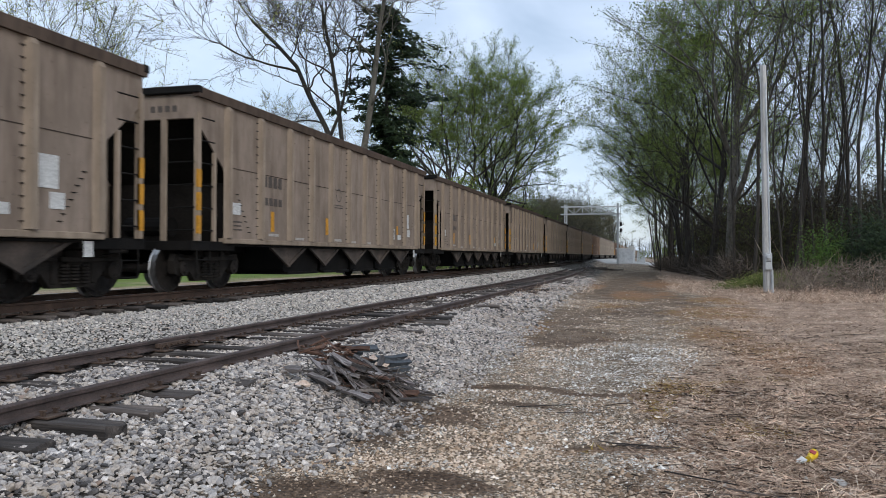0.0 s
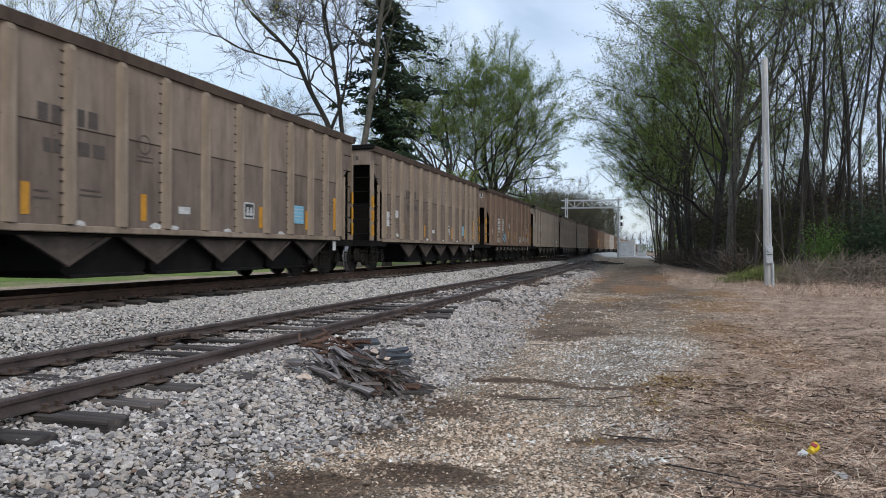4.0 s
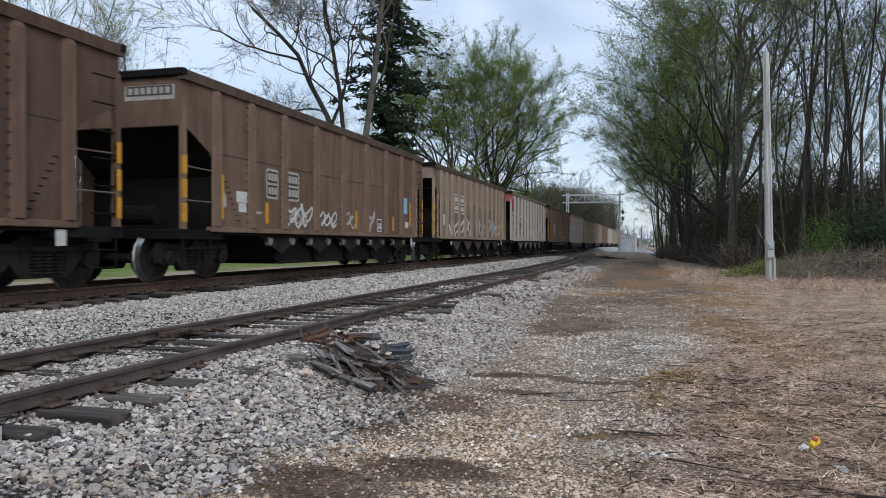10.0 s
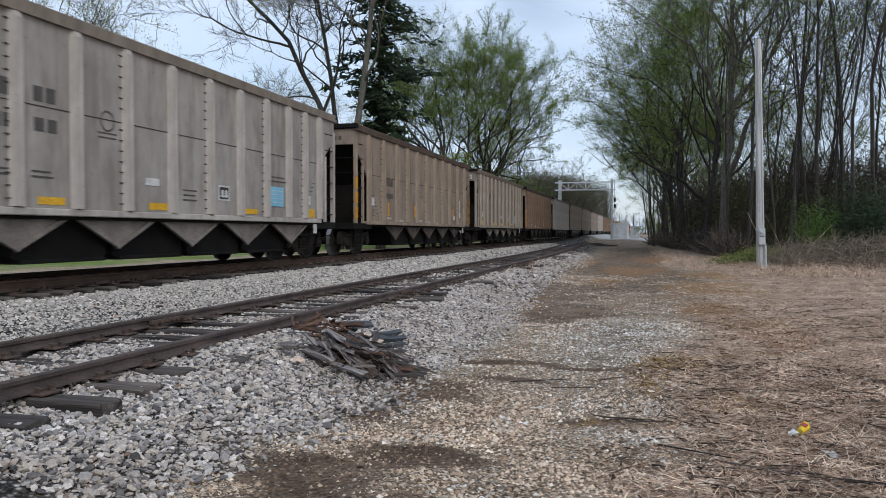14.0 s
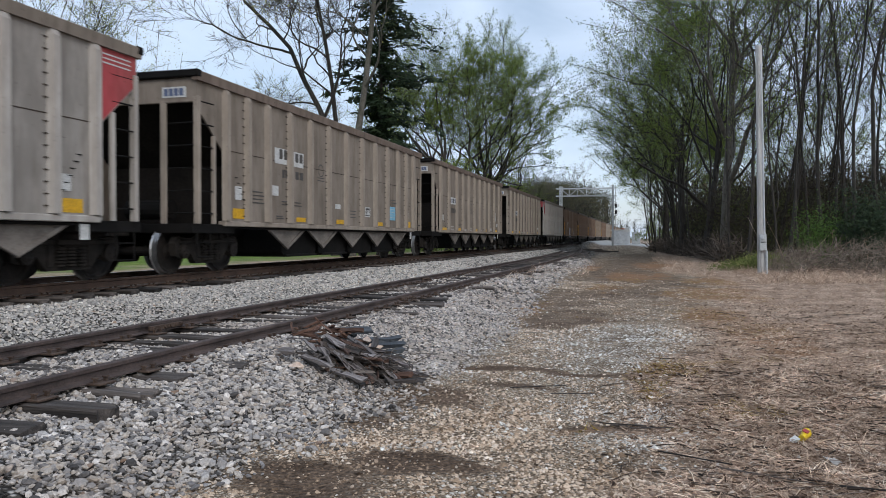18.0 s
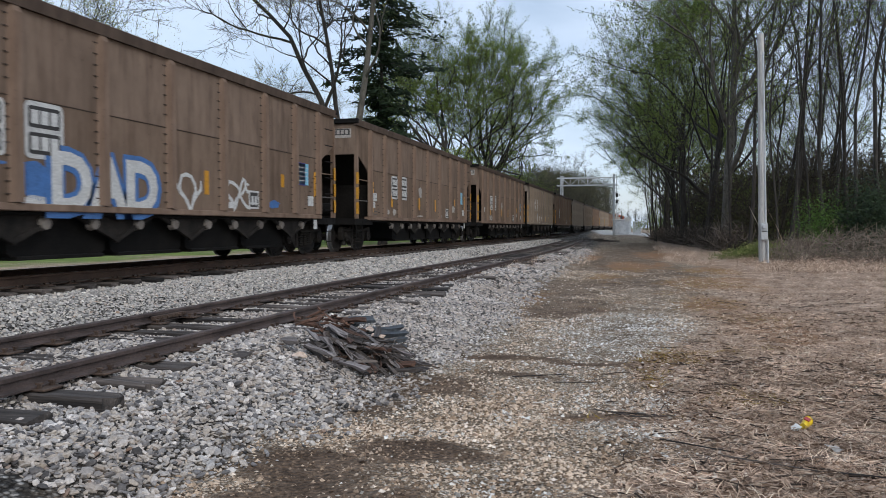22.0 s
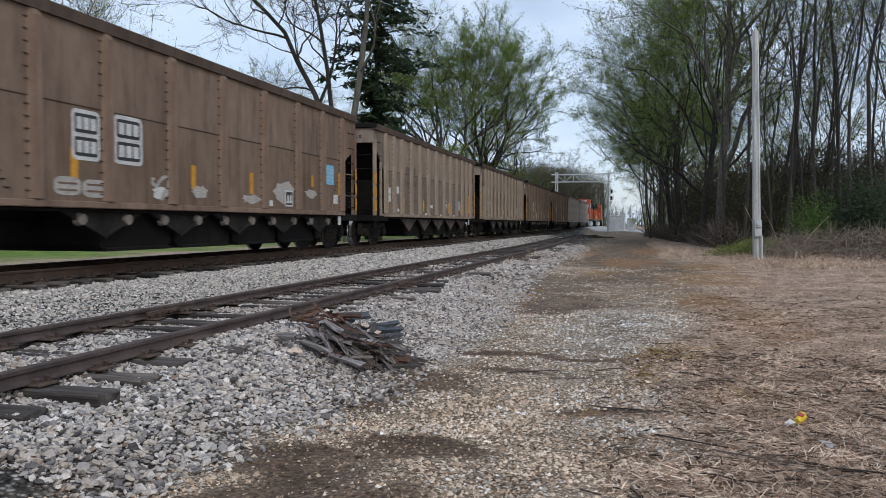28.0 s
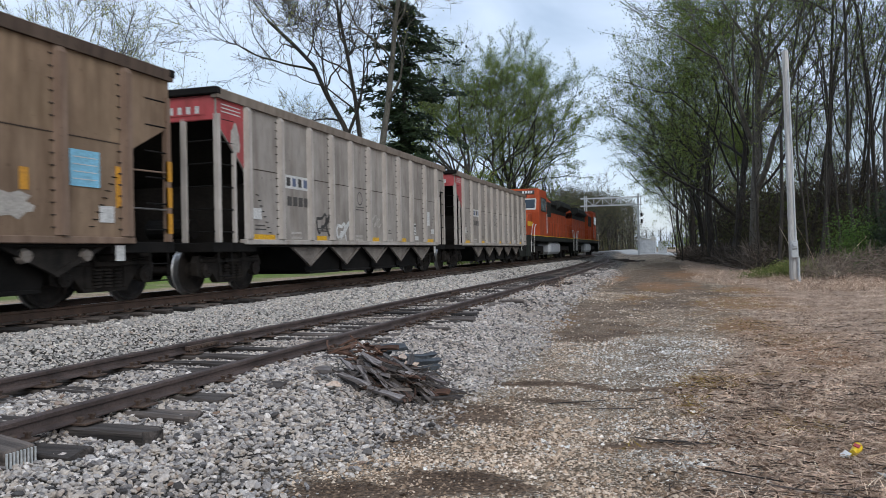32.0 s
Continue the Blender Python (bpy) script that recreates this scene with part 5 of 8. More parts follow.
def label(car, y, z, w, h, material):
    patch(car, "stuck_label", y, z, min(w, 0.62), h, material, "coloured stuck-on paper label", 0.009)
    for j in range(4):
        patch(car, "marking_bar", y, z - h * 0.3 + h * 0.2 * j, min(w, 0.62) * 0.8, 0.014, WHITE, "", 0.0135)


def stencil(car, y, z, w, h):
    w = min(w, 0.42)
    patch(car, "stencil_panel", y, z, w, h, WHITE, "white bordered stencil panel", 0.006)
    patch(car, "stencil_panel", y, z, w * 0.8, h * 0.8, LETTER, "", 0.010)
    for j in (-1, 1):
        patch(car, "stencil_panel", y + j * w * 0.17, z - h * 0.05, w * 0.2, h * 0.5, WHITE, "", 0.0135)
    patch(car, "stencil_panel", y, z - h * 0.2, w * 0.7, h * 0.1, WHITE, "", 0.0145)


def letters(car, y, z, w, h, n, ink):
    """Worn markings as plain bars."""
    for i in range(n):
        patch(car, "marking_bar", y - w / 2 + w * (i + 0.5) / n, z, w / n * 0.74, h * 0.9, ink)


def data_lines(car, y, z, w, h, ink):
    n = max(2, round(h / 0.085))
    for i in range(n):
        patch(car, "marking_bar", y - 0.04 * w * (i % 2), z - h / 2 + h * (i + 0.5) / n, w * (1.0 - 0.12 * (i % 2)), 0.028, ink)


def emblem(car, y, z, w, h, ink):
    """A round worn emblem over a line of small marks."""
    r = min(w, 0.34) / 2
    pts = [(y + r * math.cos(0.35 * i), z + h * 0.18 + r * math.sin(0.35 * i)) for i in range(19)]
    ribbon(car, "emblem", pts, 0.03, ink, "faint round emblem")
    for j in range(2):
        patch(car, "marking_bar", y, z - h * 0.25 - 0.07 * j, min(w * 1.4, 0.55), 0.022, ink)


def white_panel(car, y, z, w, h):
    patch(car, "marking_panel", y, z, w, h, WHITE, "white marking panel")
    for j, m in enumerate((LETTER, STEEL_BLUE, LETTER, STEEL_BLUE)):
        patch(car, "marking_bar", y - w * 0.5 + w * (j + 0.5) / 4, z, w * 0.15, h * 0.62, m, "", 0.004)


def rounded(r=0.22, n=4):
    """A unit square with rounded corners."""
    out = []
    for cx, cy, a in ((1, 1, 0), (-1, 1, 1), (-1, -1, 2), (1, -1, 3)):
        for i in range(n):
            t = math.pi / 2 * (a + i / (n - 1))
            out.append((cx * (0.5 - r) + r * math.cos(t), cy * (0.5 - r) + r * math.sin(t)))
    return out


def frame_panel(car, y, z, w, h, back):
    """A pale painted-out square with two dark plates of worn marks on it."""
    patch(car, "marking_panel", y, z, w, h, back, "pale painted marking panel", 0.002, rounded(0.12))
    for e in (0.23, -0.23):
        patch(car, "marking_plate", y, z + e * h, w * 0.82, h * 0.38, LETTER, "dark plate of worn marks", 0.006, rounded(0.10))
        for j in (-1, 0, 1):
            patch(car, "marking_bar", y + 0.25 * w * j, z + e * h, w * 0.19, h * 0.24, back, "", 0.011)


def pill(car, y, z, w, h):
    """A chalky painted-out line of marks."""
    for e in (-0.25, 0.25):
        patch(car, "paint_blotch", y + e * w, z - 0.03 * e * w, w * 0.47, h, CHALK, "painted-out line of marks", 0.001, rounded(0.3))
        for j in range(2):
            patch(car, "marking_bar", y + e * w, z + (0.18 - 0.36 * j) * h, w * 0.32, 0.03, PAINT["warm"], "", 0.006)


def marks_amber_13(car, ink, rng):
    amber(car, -6.18, 1.64, 0.16, 0.87)
    paper(car, -5.95, 1.82, 0.28, 0.23)
    paper(car, -5.97, 1.57, 0.3, 0.22)
    paper(car, -5.12, 1.89, 0.46, 0.24)
    data_lines(car, -5.12, 1.57, 0.52, 0.29, ink)
    letters(car, -3.89, 2.64, 0.52, 0.28, 2, ink)
    letters(car, -3.16, 2.66, 0.56, 0.29, 2, ink)
    letters(car, -3.84, 2.18, 0.37, 0.22, 2, ink)
    letters(car, -3.05, 2.2, 0.67, 0.23, 2, ink)
    amber(car, -4.41, 1.4, 0.2, 0.45)
    amber(car, -1.89, 1.4, 0.19, 0.45)
    amber(car, 2.09, 1.4, 0.22, 0.46)
    amber(car, 4.39, 1.42, 0.2, 0.46)
    amber(car, 6.09, 1.65, 0.31, 0.86)
    paper(car, -0.65, 1.41, 0.35, 0.13)
    stencil(car, 1.66, 1.52, 0.54, 0.35)
    label(car, 3.96, 1.54, 0.72, 0.43, CYAN)
    smear(car, rng, -4.98, 1.19, 0.34, 0.14, WHITE, "splash of white paint above the sill")
    smear(car, rng, -3.28, 1.07, 0.29, 0.14, WHITE, "splash of white paint above the sill")
    smear(car, rng, -1.48, 1.08, 0.36, 0.16, WHITE, "splash of white paint above the sill")
    smear(car, rng, -0.93, 1.07, 0.29, 0.13, WHITE, "splash of white paint above the sill")
    smear(car, rng, 0.83, 1.06, 0.35, 0.14, WHITE, "splash of white paint above the sill")
    smear(car, rng, 1.34, 1.05, 0.26, 0.12, WHITE, "splash of white paint above the sill")
    smear(car, rng, 3.12, 1.06, 0.37, 0.13, WHITE, "splash of white paint above the sill")
    emblem(car, -1.79, 2.37, 0.31, 0.49, ink)
    data_lines(car, -4.03, 1.47, 0.3, 0.2, ink)
    data_lines(car, -3.05, 1.55, 0.47, 0.16, ink)


def marks_amber_11(car, ink, rng):
    paper(car, -6.03, 1.67, 0.44, 0.24)
    data_lines(car, -5.94, 1.32, 0.35, 0.24, ink)
    letters(car, -4.43, 2.35, 0.92, 0.27, 4, ink)
    letters(car, -4.4, 1.91, 0.88, 0.19, 4, ink)
    amber(car, -4.51, 1.47, 0.17, 0.45)
    bar(car, -4.37, 1.17, 0.48, 0.06, CHALK)
    amber(car, -1.52, 1.47, 0.16, 0.44)
    bar(car, -3.05, 1.11, 0.47, 0.06, CHALK)
    bar(car, -0.71, 1.13, 0.51, 0.07, CHALK)
    bar(car, 0.36, 1.1, 0.47, 0.06, CHALK)
    bar(car, 1.57, 1.09, 0.48, 0.06, CHALK)
    stencil(car, 3.8, 1.42, 0.45, 0.34)
    paper(car, 5.33, 1.9, 0.51, 0.48)
    paper(car, 4.5, 1.33, 0.34, 0.16)
    amber(car, 4.22, 1.56, 0.17, 0.3)
    paper(car, 5.52, 1.49, 0.29, 0.24)
    emblem(car, -0.66, 2.24, 0.56, 0.64, ink)


def marks_yellow_11(car, ink, rng):
    yellow(car, -5.72, 1.1, 0.92, 0.11)
    paper(car, -5.98, 1.58, 0.33, 0.23)
    data_lines(car, -5.85, 1.3, 0.43, 0.16, ink)
    white_panel(car, -4.23, 2.35, 1.08, 0.3)
    letters(car, -4.19, 1.92, 1.05, 0.23, 4, ink)
    bar(car, -4.28, 1.21, 0.49, 0.05, CHALK)
    bar(car, -4.28, 1.1, 0.49, 0.05, CHALK)
    yellow(car, -2.98, 1.1, 0.54, 0.12)
    bar(car, -1.81, 1.09, 0.46, 0.07, CHALK)
    emblem(car, -0.6, 2.11, 0.61, 0.55, ink)
    bar(car, -0.65, 1.18, 0.48, 0.06, CHALK)
    bar(car, -0.65, 1.09, 0.48, 0.06, CHALK)
    yellow(car, 0.49, 1.1, 0.58, 0.12)
    bar(car, 1.64, 1.1, 0.54, 0.06, CHALK)
    yellow(car, 2.83, 1.11, 0.6, 0.11)
    stencil(car, 3.91, 1.48, 0.42, 0.36)
    paper(car, 4.18, 1.18, 0.33, 0.14)
    paper(car, 5.4, 1.87, 0.4, 0.48)
    paper(car, 5.92, 1.43, 0.3, 0.17)
    yellow(car, 5.59, 1.1, 0.82, 0.12)
    data_lines(car, -2.94, 1.31, 0.51, 0.11, ink)
    data_lines(car, 1.64, 1.34, 0.32, 0.14, ink)


def marks_amber_9(car, ink, rng):
    amber(car, -6.12, 1.66, 0.18, 0.94)
    paper(car, -5.87, 1.67, 0.38, 0.25)
    paper(car, -5.98, 1.43, 0.28, 0.19)
    frame_panel(car, -3.94, 2.06, 0.61, 0.77, WHITE)
    frame_panel(car, -2.94, 2.08, 0.72, 0.8, WHITE)
    amber(car, -4.28, 1.63, 0.2, 0.47)
    amber(car, -1.13, 1.59, 0.17, 0.45)
    amber(car, 1.09, 1.59, 0.21, 0.46)
    paper(car, 1.99, 1.18, 0.33, 0.13)
    stencil(car, 2.99, 1.32, 0.55, 0.39)
    amber(car, 4.27, 1.81, 0.2, 0.3)
    label(car, 5.44, 2.04, 0.59, 0.53, CYAN)
    amber(car, 6.08, 1.82, 0.31, 0.64)
    paper(car, 5.88, 1.39, 0.31, 0.25)
    data_lines(car, -5.81, 1.18, 0.31, 0.17, ink)


def marks_yellow_13(car, ink, rng):
    paper(car, -5.88, 1.65, 0.27, 0.28)
    yellow(car, -5.87, 1.22, 0.46, 0.21)
    data_lines(car, -5.04, 1.6, 0.54, 0.32, ink)
    paper(car, -4.27, 1.8, 0.36, 0.23)
    letters(car, -3.83, 2.67, 0.47, 0.26, 2, ink)
    letters(car, -3.0, 2.66, 0.47, 0.24, 2, ink)
    letters(car, -3.75, 2.22, 0.3, 0.21, 2, ink)
    letters(car, -2.98, 2.23, 0.49, 0.21, 2, ink)
    data_lines(car, -3.76, 1.53, 0.32, 0.14, ink)
    data_lines(car, -3.05, 1.53, 0.41, 0.15, ink)
    yellow(car, -2.88, 1.16, 0.52, 0.11)
    data_lines(car, -4.01, 1.19, 0.37, 0.1, ink)
    emblem(car, -1.69, 2.39, 0.31, 0.45, ink)
    paper(car, -0.56, 1.58, 0.38, 0.13)
    yellow(car, -0.39, 1.16, 0.53, 0.12)
    data_lines(car, 0.57, 1.4, 0.44, 0.27, ink)
    stencil(car, 1.76, 1.5, 0.54, 0.3)
    yellow(car, 2.88, 1.16, 0.53, 0.11)
    label(car, 4.07, 1.53, 0.73, 0.45, CYAN)
    data_lines(car, 4.15, 1.93, 0.74, 0.19, ink)
    yellow(car, 5.88, 1.19, 0.49, 0.21)
    paper(car, 5.77, 1.53, 0.21, 0.25)


def graffiti_3(car, ink, rng):
    smear(car, rng, -6.18, 1.67, 0.45, 0.5, CHALK)
    fat_scrawl(car, rng, -4.27, 1.72, 0.83, 0.83, CHALK)
    smear(car, rng, -4.17, 1.35, 0.58, 0.38, CHALK)
    fat_scrawl(car, rng, -3.12, 1.6, 0.86, 0.68, CHALK)
    smear(car, rng, -3.04, 1.44, 0.6, 0.36, CHALK)
    fat_scrawl(car, rng, -1.93, 1.55, 0.64, 0.55, CHALK)
    fat_scrawl(car, rng, 2.54, 1.52, 0.75, 0.6, CHALK)


def graffiti_6(car, ink, rng):
    pill(car, -4.16, 1.25, 1.17, 0.26)
    scrawl(car, rng, -2.03, 1.45, 1.72, 0.57, CYAN, "pale blue spray-paint scrawl")
    fat_scrawl(car, rng, -4.21, 1.54, 0.5, 0.18, CHALK)
    smear(car, rng, -0.77, 2.1, 0.43, 0.4, CHALK)
    smear(car, rng, 4.32, 1.42, 1.08, 0.37, CHALK)
    label(car, 5.51, 2.03, 0.59, 0.55, VIOLET)


def graffiti_7(car, ink, rng):
    scrawl(car, rng, -0.44, 1.44, 1.02, 0.86, MAROON, "maroon spray-paint figure")
    scrawl(car, rng, -4.32, 1.47, 0.58, 0.35, CHALK)
    scrawl(car, rng, 1.7, 1.47, 0.7, 0.66, LETTER, "dark spray-paint scrawl")
    label(car, 5.41, 1.84, 0.48, 0.48, REFL_Y)


def graffiti_9(car, ink, rng):
    fat_scrawl(car, rng, -4.2, 1.48, 1.01, 0.39, WHITE)
    scrawl(car, rng, -4.2, 1.4, 0.93, 0.3, CYAN, "pale blue spray-paint scrawl")
    fat_scrawl(car, rng, -0.52, 1.49, 0.74, 0.43, CHALK)
    label(car, 5.44, 1.9, 0.44, 0.46, REFL_Y)


def graffiti_10(car, ink, rng):
    amber(car, -6.81, 1.76, 0.17, 0.75)
    amber(car, -4.91, 1.56, 0.18, 0.46)
    amber(car, -2.38, 1.51, 0.18, 0.47)
    bar(car, -3.9, 1.86, 1.89, 1.55, INK_BROWN)
    paper(car, -4.47, 2.34, 0.56, 0.26)
    paper(car, -3.61, 2.34, 0.5, 0.24)
    paper(car, -4.47, 1.91, 0.45, 0.23)
    paper(car, -3.6, 1.91, 0.58, 0.23)
    bar(car, -4.55, 1.45, 0.47, 0.07, CHALK)
    bar(car, -4.55, 1.31, 0.47, 0.05, CHALK)
    bar(car, -4.72, 1.1, 0.5, 0.05, CHALK)
    bar(car, -3.61, 1.45, 0.53, 0.07, CHALK)
    bar(car, -3.59, 1.29, 0.53, 0.06, CHALK)
    bar(car, -3.48, 1.1, 0.54, 0.06, CHALK)
    paper(car, -6.63, 1.63, 0.36, 0.23)
    fat_scrawl(car, rng, -6.52, 1.26, 0.75, 0.47, WHITE)
    smear(car, rng, -5.58, 1.64, 0.7, 0.34, BLUE, "blue spray-paint blotch")
    fat_scrawl(car, rng, -5.61, 1.23, 0.72, 0.39, WHITE)
    scrawl(car, rng, -3.14, 1.55, 0.56, 0.97, MAROON, "maroon spray-paint figure")
    smear(car, rng, -1.97, 1.53, 0.8, 0.53, BLUE, "blue spray-paint blotch")
    scrawl(car, rng, -1.96, 1.49, 0.87, 0.59, CYAN, "pale blue spray-paint scrawl")
    scrawl(car, rng, -0.77, 1.42, 0.55, 0.48, CHALK)
    fat_scrawl(car, rng, 1.56, 1.38, 3.01, 0.67, WHITE)
    scrawl(car, rng, 1.56, 1.38, 3.06, 0.71, LETTER, "dark spray-paint scrawl")
    paper(car, 5.4, 1.74, 0.46, 0.57)
    stencil(car, 4.43, 1.51, 0.54, 0.44)
    scrawl(car, rng, 4.34, 1.94, 0.42, 0.22, WHITE)


def graffiti_11(car, ink, rng):
    frame_panel(car, -4.02, 2.06, 0.55, 0.67, CHALK)
    frame_panel(car, -3.01, 2.07, 0.65, 0.69, CHALK)
    amber(car, -6.17, 1.65, 0.25, 0.89)
    smear(car, rng, -6.0, 1.57, 0.25, 0.42, CHALK)
    paper(car, -5.34, 1.69, 0.44, 0.23)
    paper(car, -5.31, 1.47, 0.3, 0.19)
    amber(car, -4.34, 1.4, 0.21, 0.47)
    amber(car, -1.65, 1.37, 0.22, 0.46)
    amber(car, 0.92, 1.42, 0.21, 0.52)
    amber(car, 4.14, 1.39, 0.25, 0.47)
    amber(car, 5.95, 1.75, 0.29, 0.83)
    scrawl(car, rng, -2.65, 1.4, 1.41, 0.59, WHITE)
    fat_scrawl(car, rng, -2.67, 1.33, 0.96, 0.32, CHALK)
    scrawl(car, rng, -0.95, 1.35, 1.2, 0.44, WHITE)
    scrawl(car, rng, 0.49, 1.39, 0.85, 0.51, CHALK)
    fat_scrawl(car, rng, 2.12, 1.39, 0.73, 0.67, CHALK)
    stencil(car, 2.9, 1.3, 0.56, 0.4)
    label(car, 5.35, 2.03, 0.62, 0.54, CYAN)
    smear(car, rng, -4.64, 1.39, 0.45, 0.08, CHALK)
    paper(car, 5.63, 1.38, 0.35, 0.21)


def graffiti_12(car, ink, rng):
    amber(car, -6.16, 1.68, 0.21, 0.87)
    paper(car, -5.96, 1.73, 0.39, 0.42)
    data_lines(car, -5.91, 1.35, 0.23, 0.17, ink)
    frame_panel(car, -3.91, 2.48, 0.64, 0.8, WHITE)
    frame_panel(car, -2.93, 2.47, 0.85, 0.83, WHITE)
    fat_scrawl(car, rng, -5.04, 1.48, 0.68, 0.89, WHITE)
    fat_scrawl(car, rng, -4.48, 1.51, 0.53, 0.93, WHITE)
    fat_scrawl(car, rng, -3.86, 1.42, 0.6, 0.71, WHITE)
    fat_scrawl(car, rng, -2.88, 1.44, 0.73, 0.83, WHITE)
    fat_scrawl(car, rng, -1.75, 1.56, 0.87, 0.72, WHITE)
    fat_scrawl(car, rng, -1.2, 1.13, 0.78, 0.2, WHITE)
    fat_scrawl(car, rng, 0.65, 1.48, 1.0, 0.91, CHALK)
    smear(car, rng, 0.75, 1.57, 0.56, 0.69, CREAM, "cream graffiti blob letters")
    scrawl(car, rng, 0.65, 1.46, 1.08, 0.86, LETTER, "dark spray-paint scrawl")
    fat_scrawl(car, rng, 1.52, 1.47, 0.77, 0.59, WHITE)
    fat_scrawl(car, rng, 2.94, 1.62, 0.84, 0.77, WHITE)
    label(car, 3.97, 1.56, 0.67, 0.4, CYAN)
    fat_scrawl(car, rng, 4.05, 1.57, 0.99, 0.77, WHITE)
    fat_scrawl(car, rng, 5.14, 1.5, 0.8, 0.89, WHITE)
    amber(car, 6.09, 1.81, 0.28, 0.62)
    smear(car, rng, -4.73, 0.77, 0.34, 0.24, CHALK)


def graffiti_13(car, ink, rng):
    fat_scrawl(car, rng, 0.65, 1.62, 0.71, 0.77, WHITE)
    fat_scrawl(car, rng, 1.79, 1.4, 0.59, 0.69, WHITE)
    scrawl(car, rng, 3.03, 1.93, 0.67, 0.35, LETTER, "dark spray-paint scrawl")
    label(car, 4.35, 1.92, 1.02, 0.64, CYAN)
    label(car, 5.47, 2.02, 0.53, 0.5, REFL_Y)
    scrawl(car, rng, 5.92, 1.77, 0.62, 0.44, LETTER, "dark spray-paint scrawl")
    scrawl(car, rng, -2.91, 1.41, 0.42, 0.31, LETTER, "dark spray-paint scrawl")


def graffiti_18(car, ink, rng):
    smear(car, rng, -4.24, 1.55, 0.34, 0.75, PEACH, "peach paint blotch round a reflector")
    smear(car, rng, -1.32, 1.52, 0.33, 0.66, PEACH, "peach paint blotch round a reflector")
    smear(car, rng, -4.84, 1.2, 0.43, 0.26, WHITE, "splash of white paint above the sill")
    smear(car, rng, -2.52, 1.17, 0.42, 0.24, WHITE, "splash of white paint above the sill")
    smear(car, rng, 0.33, 1.17, 0.36, 0.29, WHITE, "splash of white paint above the sill")
    fat_scrawl(car, rng, 2.92, 1.97, 0.79, 0.65, WHITE)
    paper(car, -5.91, 1.9, 0.29, 0.27)
    paper(car, -5.84, 1.59, 0.29, 0.2)


def graffiti_24(car, ink, rng):
    scrawl(car, rng, 0.55, 1.38, 0.83, 0.76, WHITE)
    scrawl(car, rng, 2.37, 1.41, 1.2, 0.68, WHITE)
    label(car, 5.25, 2.04, 0.63, 0.55, VIOLET)
    smear(car, rng, -3.09, 1.38, 0.81, 0.66, BLUE, "blue spray-paint blotch")
    smear(car, rng, -3.09, 1.09, 0.76, 0.2, WHITE, "splash of white paint above the sill")
    smear(car, rng, 3.93, 1.24, 0.64, 0.22, BLUE, "blue spray-paint blotch")
    smear(car, rng, -3.73, 1.58, 0.29, 0.07, BLUE, "blue spray-paint blotch")


def graffiti_25(car, ink, rng):
    smear(car, rng, -0.92, 2.04, 0.48, 0.51, CHALK)
    smear(car, rng, -4.65, 1.24, 0.47, 0.24, CHALK)
    smear(car, rng, -3.96, 1.25, 0.41, 0.26, CHALK)
    smear(car, rng, 4.08, 1.51, 0.71, 0.37, CHALK)
    smear(car, rng, -0.96, 1.15, 0.99, 0.07, CHALK)


def graffiti_26(car, ink, rng):
    pill(car, -4.26, 1.25, 1.2, 0.26)
    smear(car, rng, -0.87, 1.94, 0.47, 0.6, CHALK)
    smear(car, rng, 4.11, 1.48, 0.93, 0.34, CHALK)


def graffiti_27(car, ink, rng):
    frame_panel(car, -3.93, 2.42, 0.76, 0.82, WHITE)
    frame_panel(car, -2.95, 2.44, 0.82, 0.81, WHITE)
    smear(car, rng, -2.05, 1.44, 1.86, 0.82, WHITE, "splash of white paint above the sill")
    fat_scrawl(car, rng, -2.57, 1.42, 1.08, 0.65, CHALK)
    smear(car, rng, -2.58, 1.67, 0.32, 0.29, BLUE, "blue spray-paint blotch")
    smear(car, rng, -0.61, 1.41, 0.95, 0.69, WHITE, "splash of white paint above the sill")
    smear(car, rng, 0.57, 1.47, 0.66, 0.44, CHALK)
    paper(car, -4.94, 1.2, 0.35, 0.12)
    paper(car, -5.94, 1.64, 0.4, 0.42)


def graffiti_31(car, ink, rng):
    pill(car, -4.05, 1.26, 1.17, 0.28)
    smear(car, rng, -2.05, 1.27, 0.62, 0.28, WHITE, "splash of white paint above the sill")
    fat_scrawl(car, rng, -2.05, 1.34, 0.53, 0.43, CHALK)
    smear(car, rng, -0.84, 1.32, 0.63, 0.28, CHALK)
    smear(car, rng, 2.74, 1.47, 1.34, 0.59, CHALK)
    smear(car, rng, 4.29, 1.49, 0.9, 0.26, CHALK)
    smear(car, rng, 1.15, 1.25, 0.96, 0.24, CHALK)


def graffiti_34(car, ink, rng):
    pill(car, -4.26, 1.27, 1.26, 0.27)
    smear(car, rng, -2.34, 1.4, 0.79, 0.87, CREAM, "cream graffiti blob letters")
    smear(car, rng, -1.75, 1.46, 0.79, 0.85, CREAM, "cream graffiti blob letters")
    smear(car, rng, -1.1, 1.42, 0.81, 0.9, CREAM, "cream graffiti blob letters")
    smear(car, rng, -0.91, 2.09, 0.53, 0.53, CHALK)
    smear(car, rng, 4.11, 1.5, 0.89, 0.26, CHALK)
    smear(car, rng, 0.84, 1.15, 0.91, 0.08, CHALK)
    scrawl(car, rng, -1.8, 1.49, 0.78, 0.13, MAROON, "maroon spray-paint figure")


def graffiti_35(car, ink, rng):
    pill(car, -4.39, 1.26, 1.11, 0.28)
    smear(car, rng, -0.98, 2.02, 0.8, 0.63, CHALK)
    smear(car, rng, 4.11, 1.45, 1.01, 0.41, CHALK)
    smear(car, rng, 0.68, 1.18, 0.87, 0.11, CHALK)


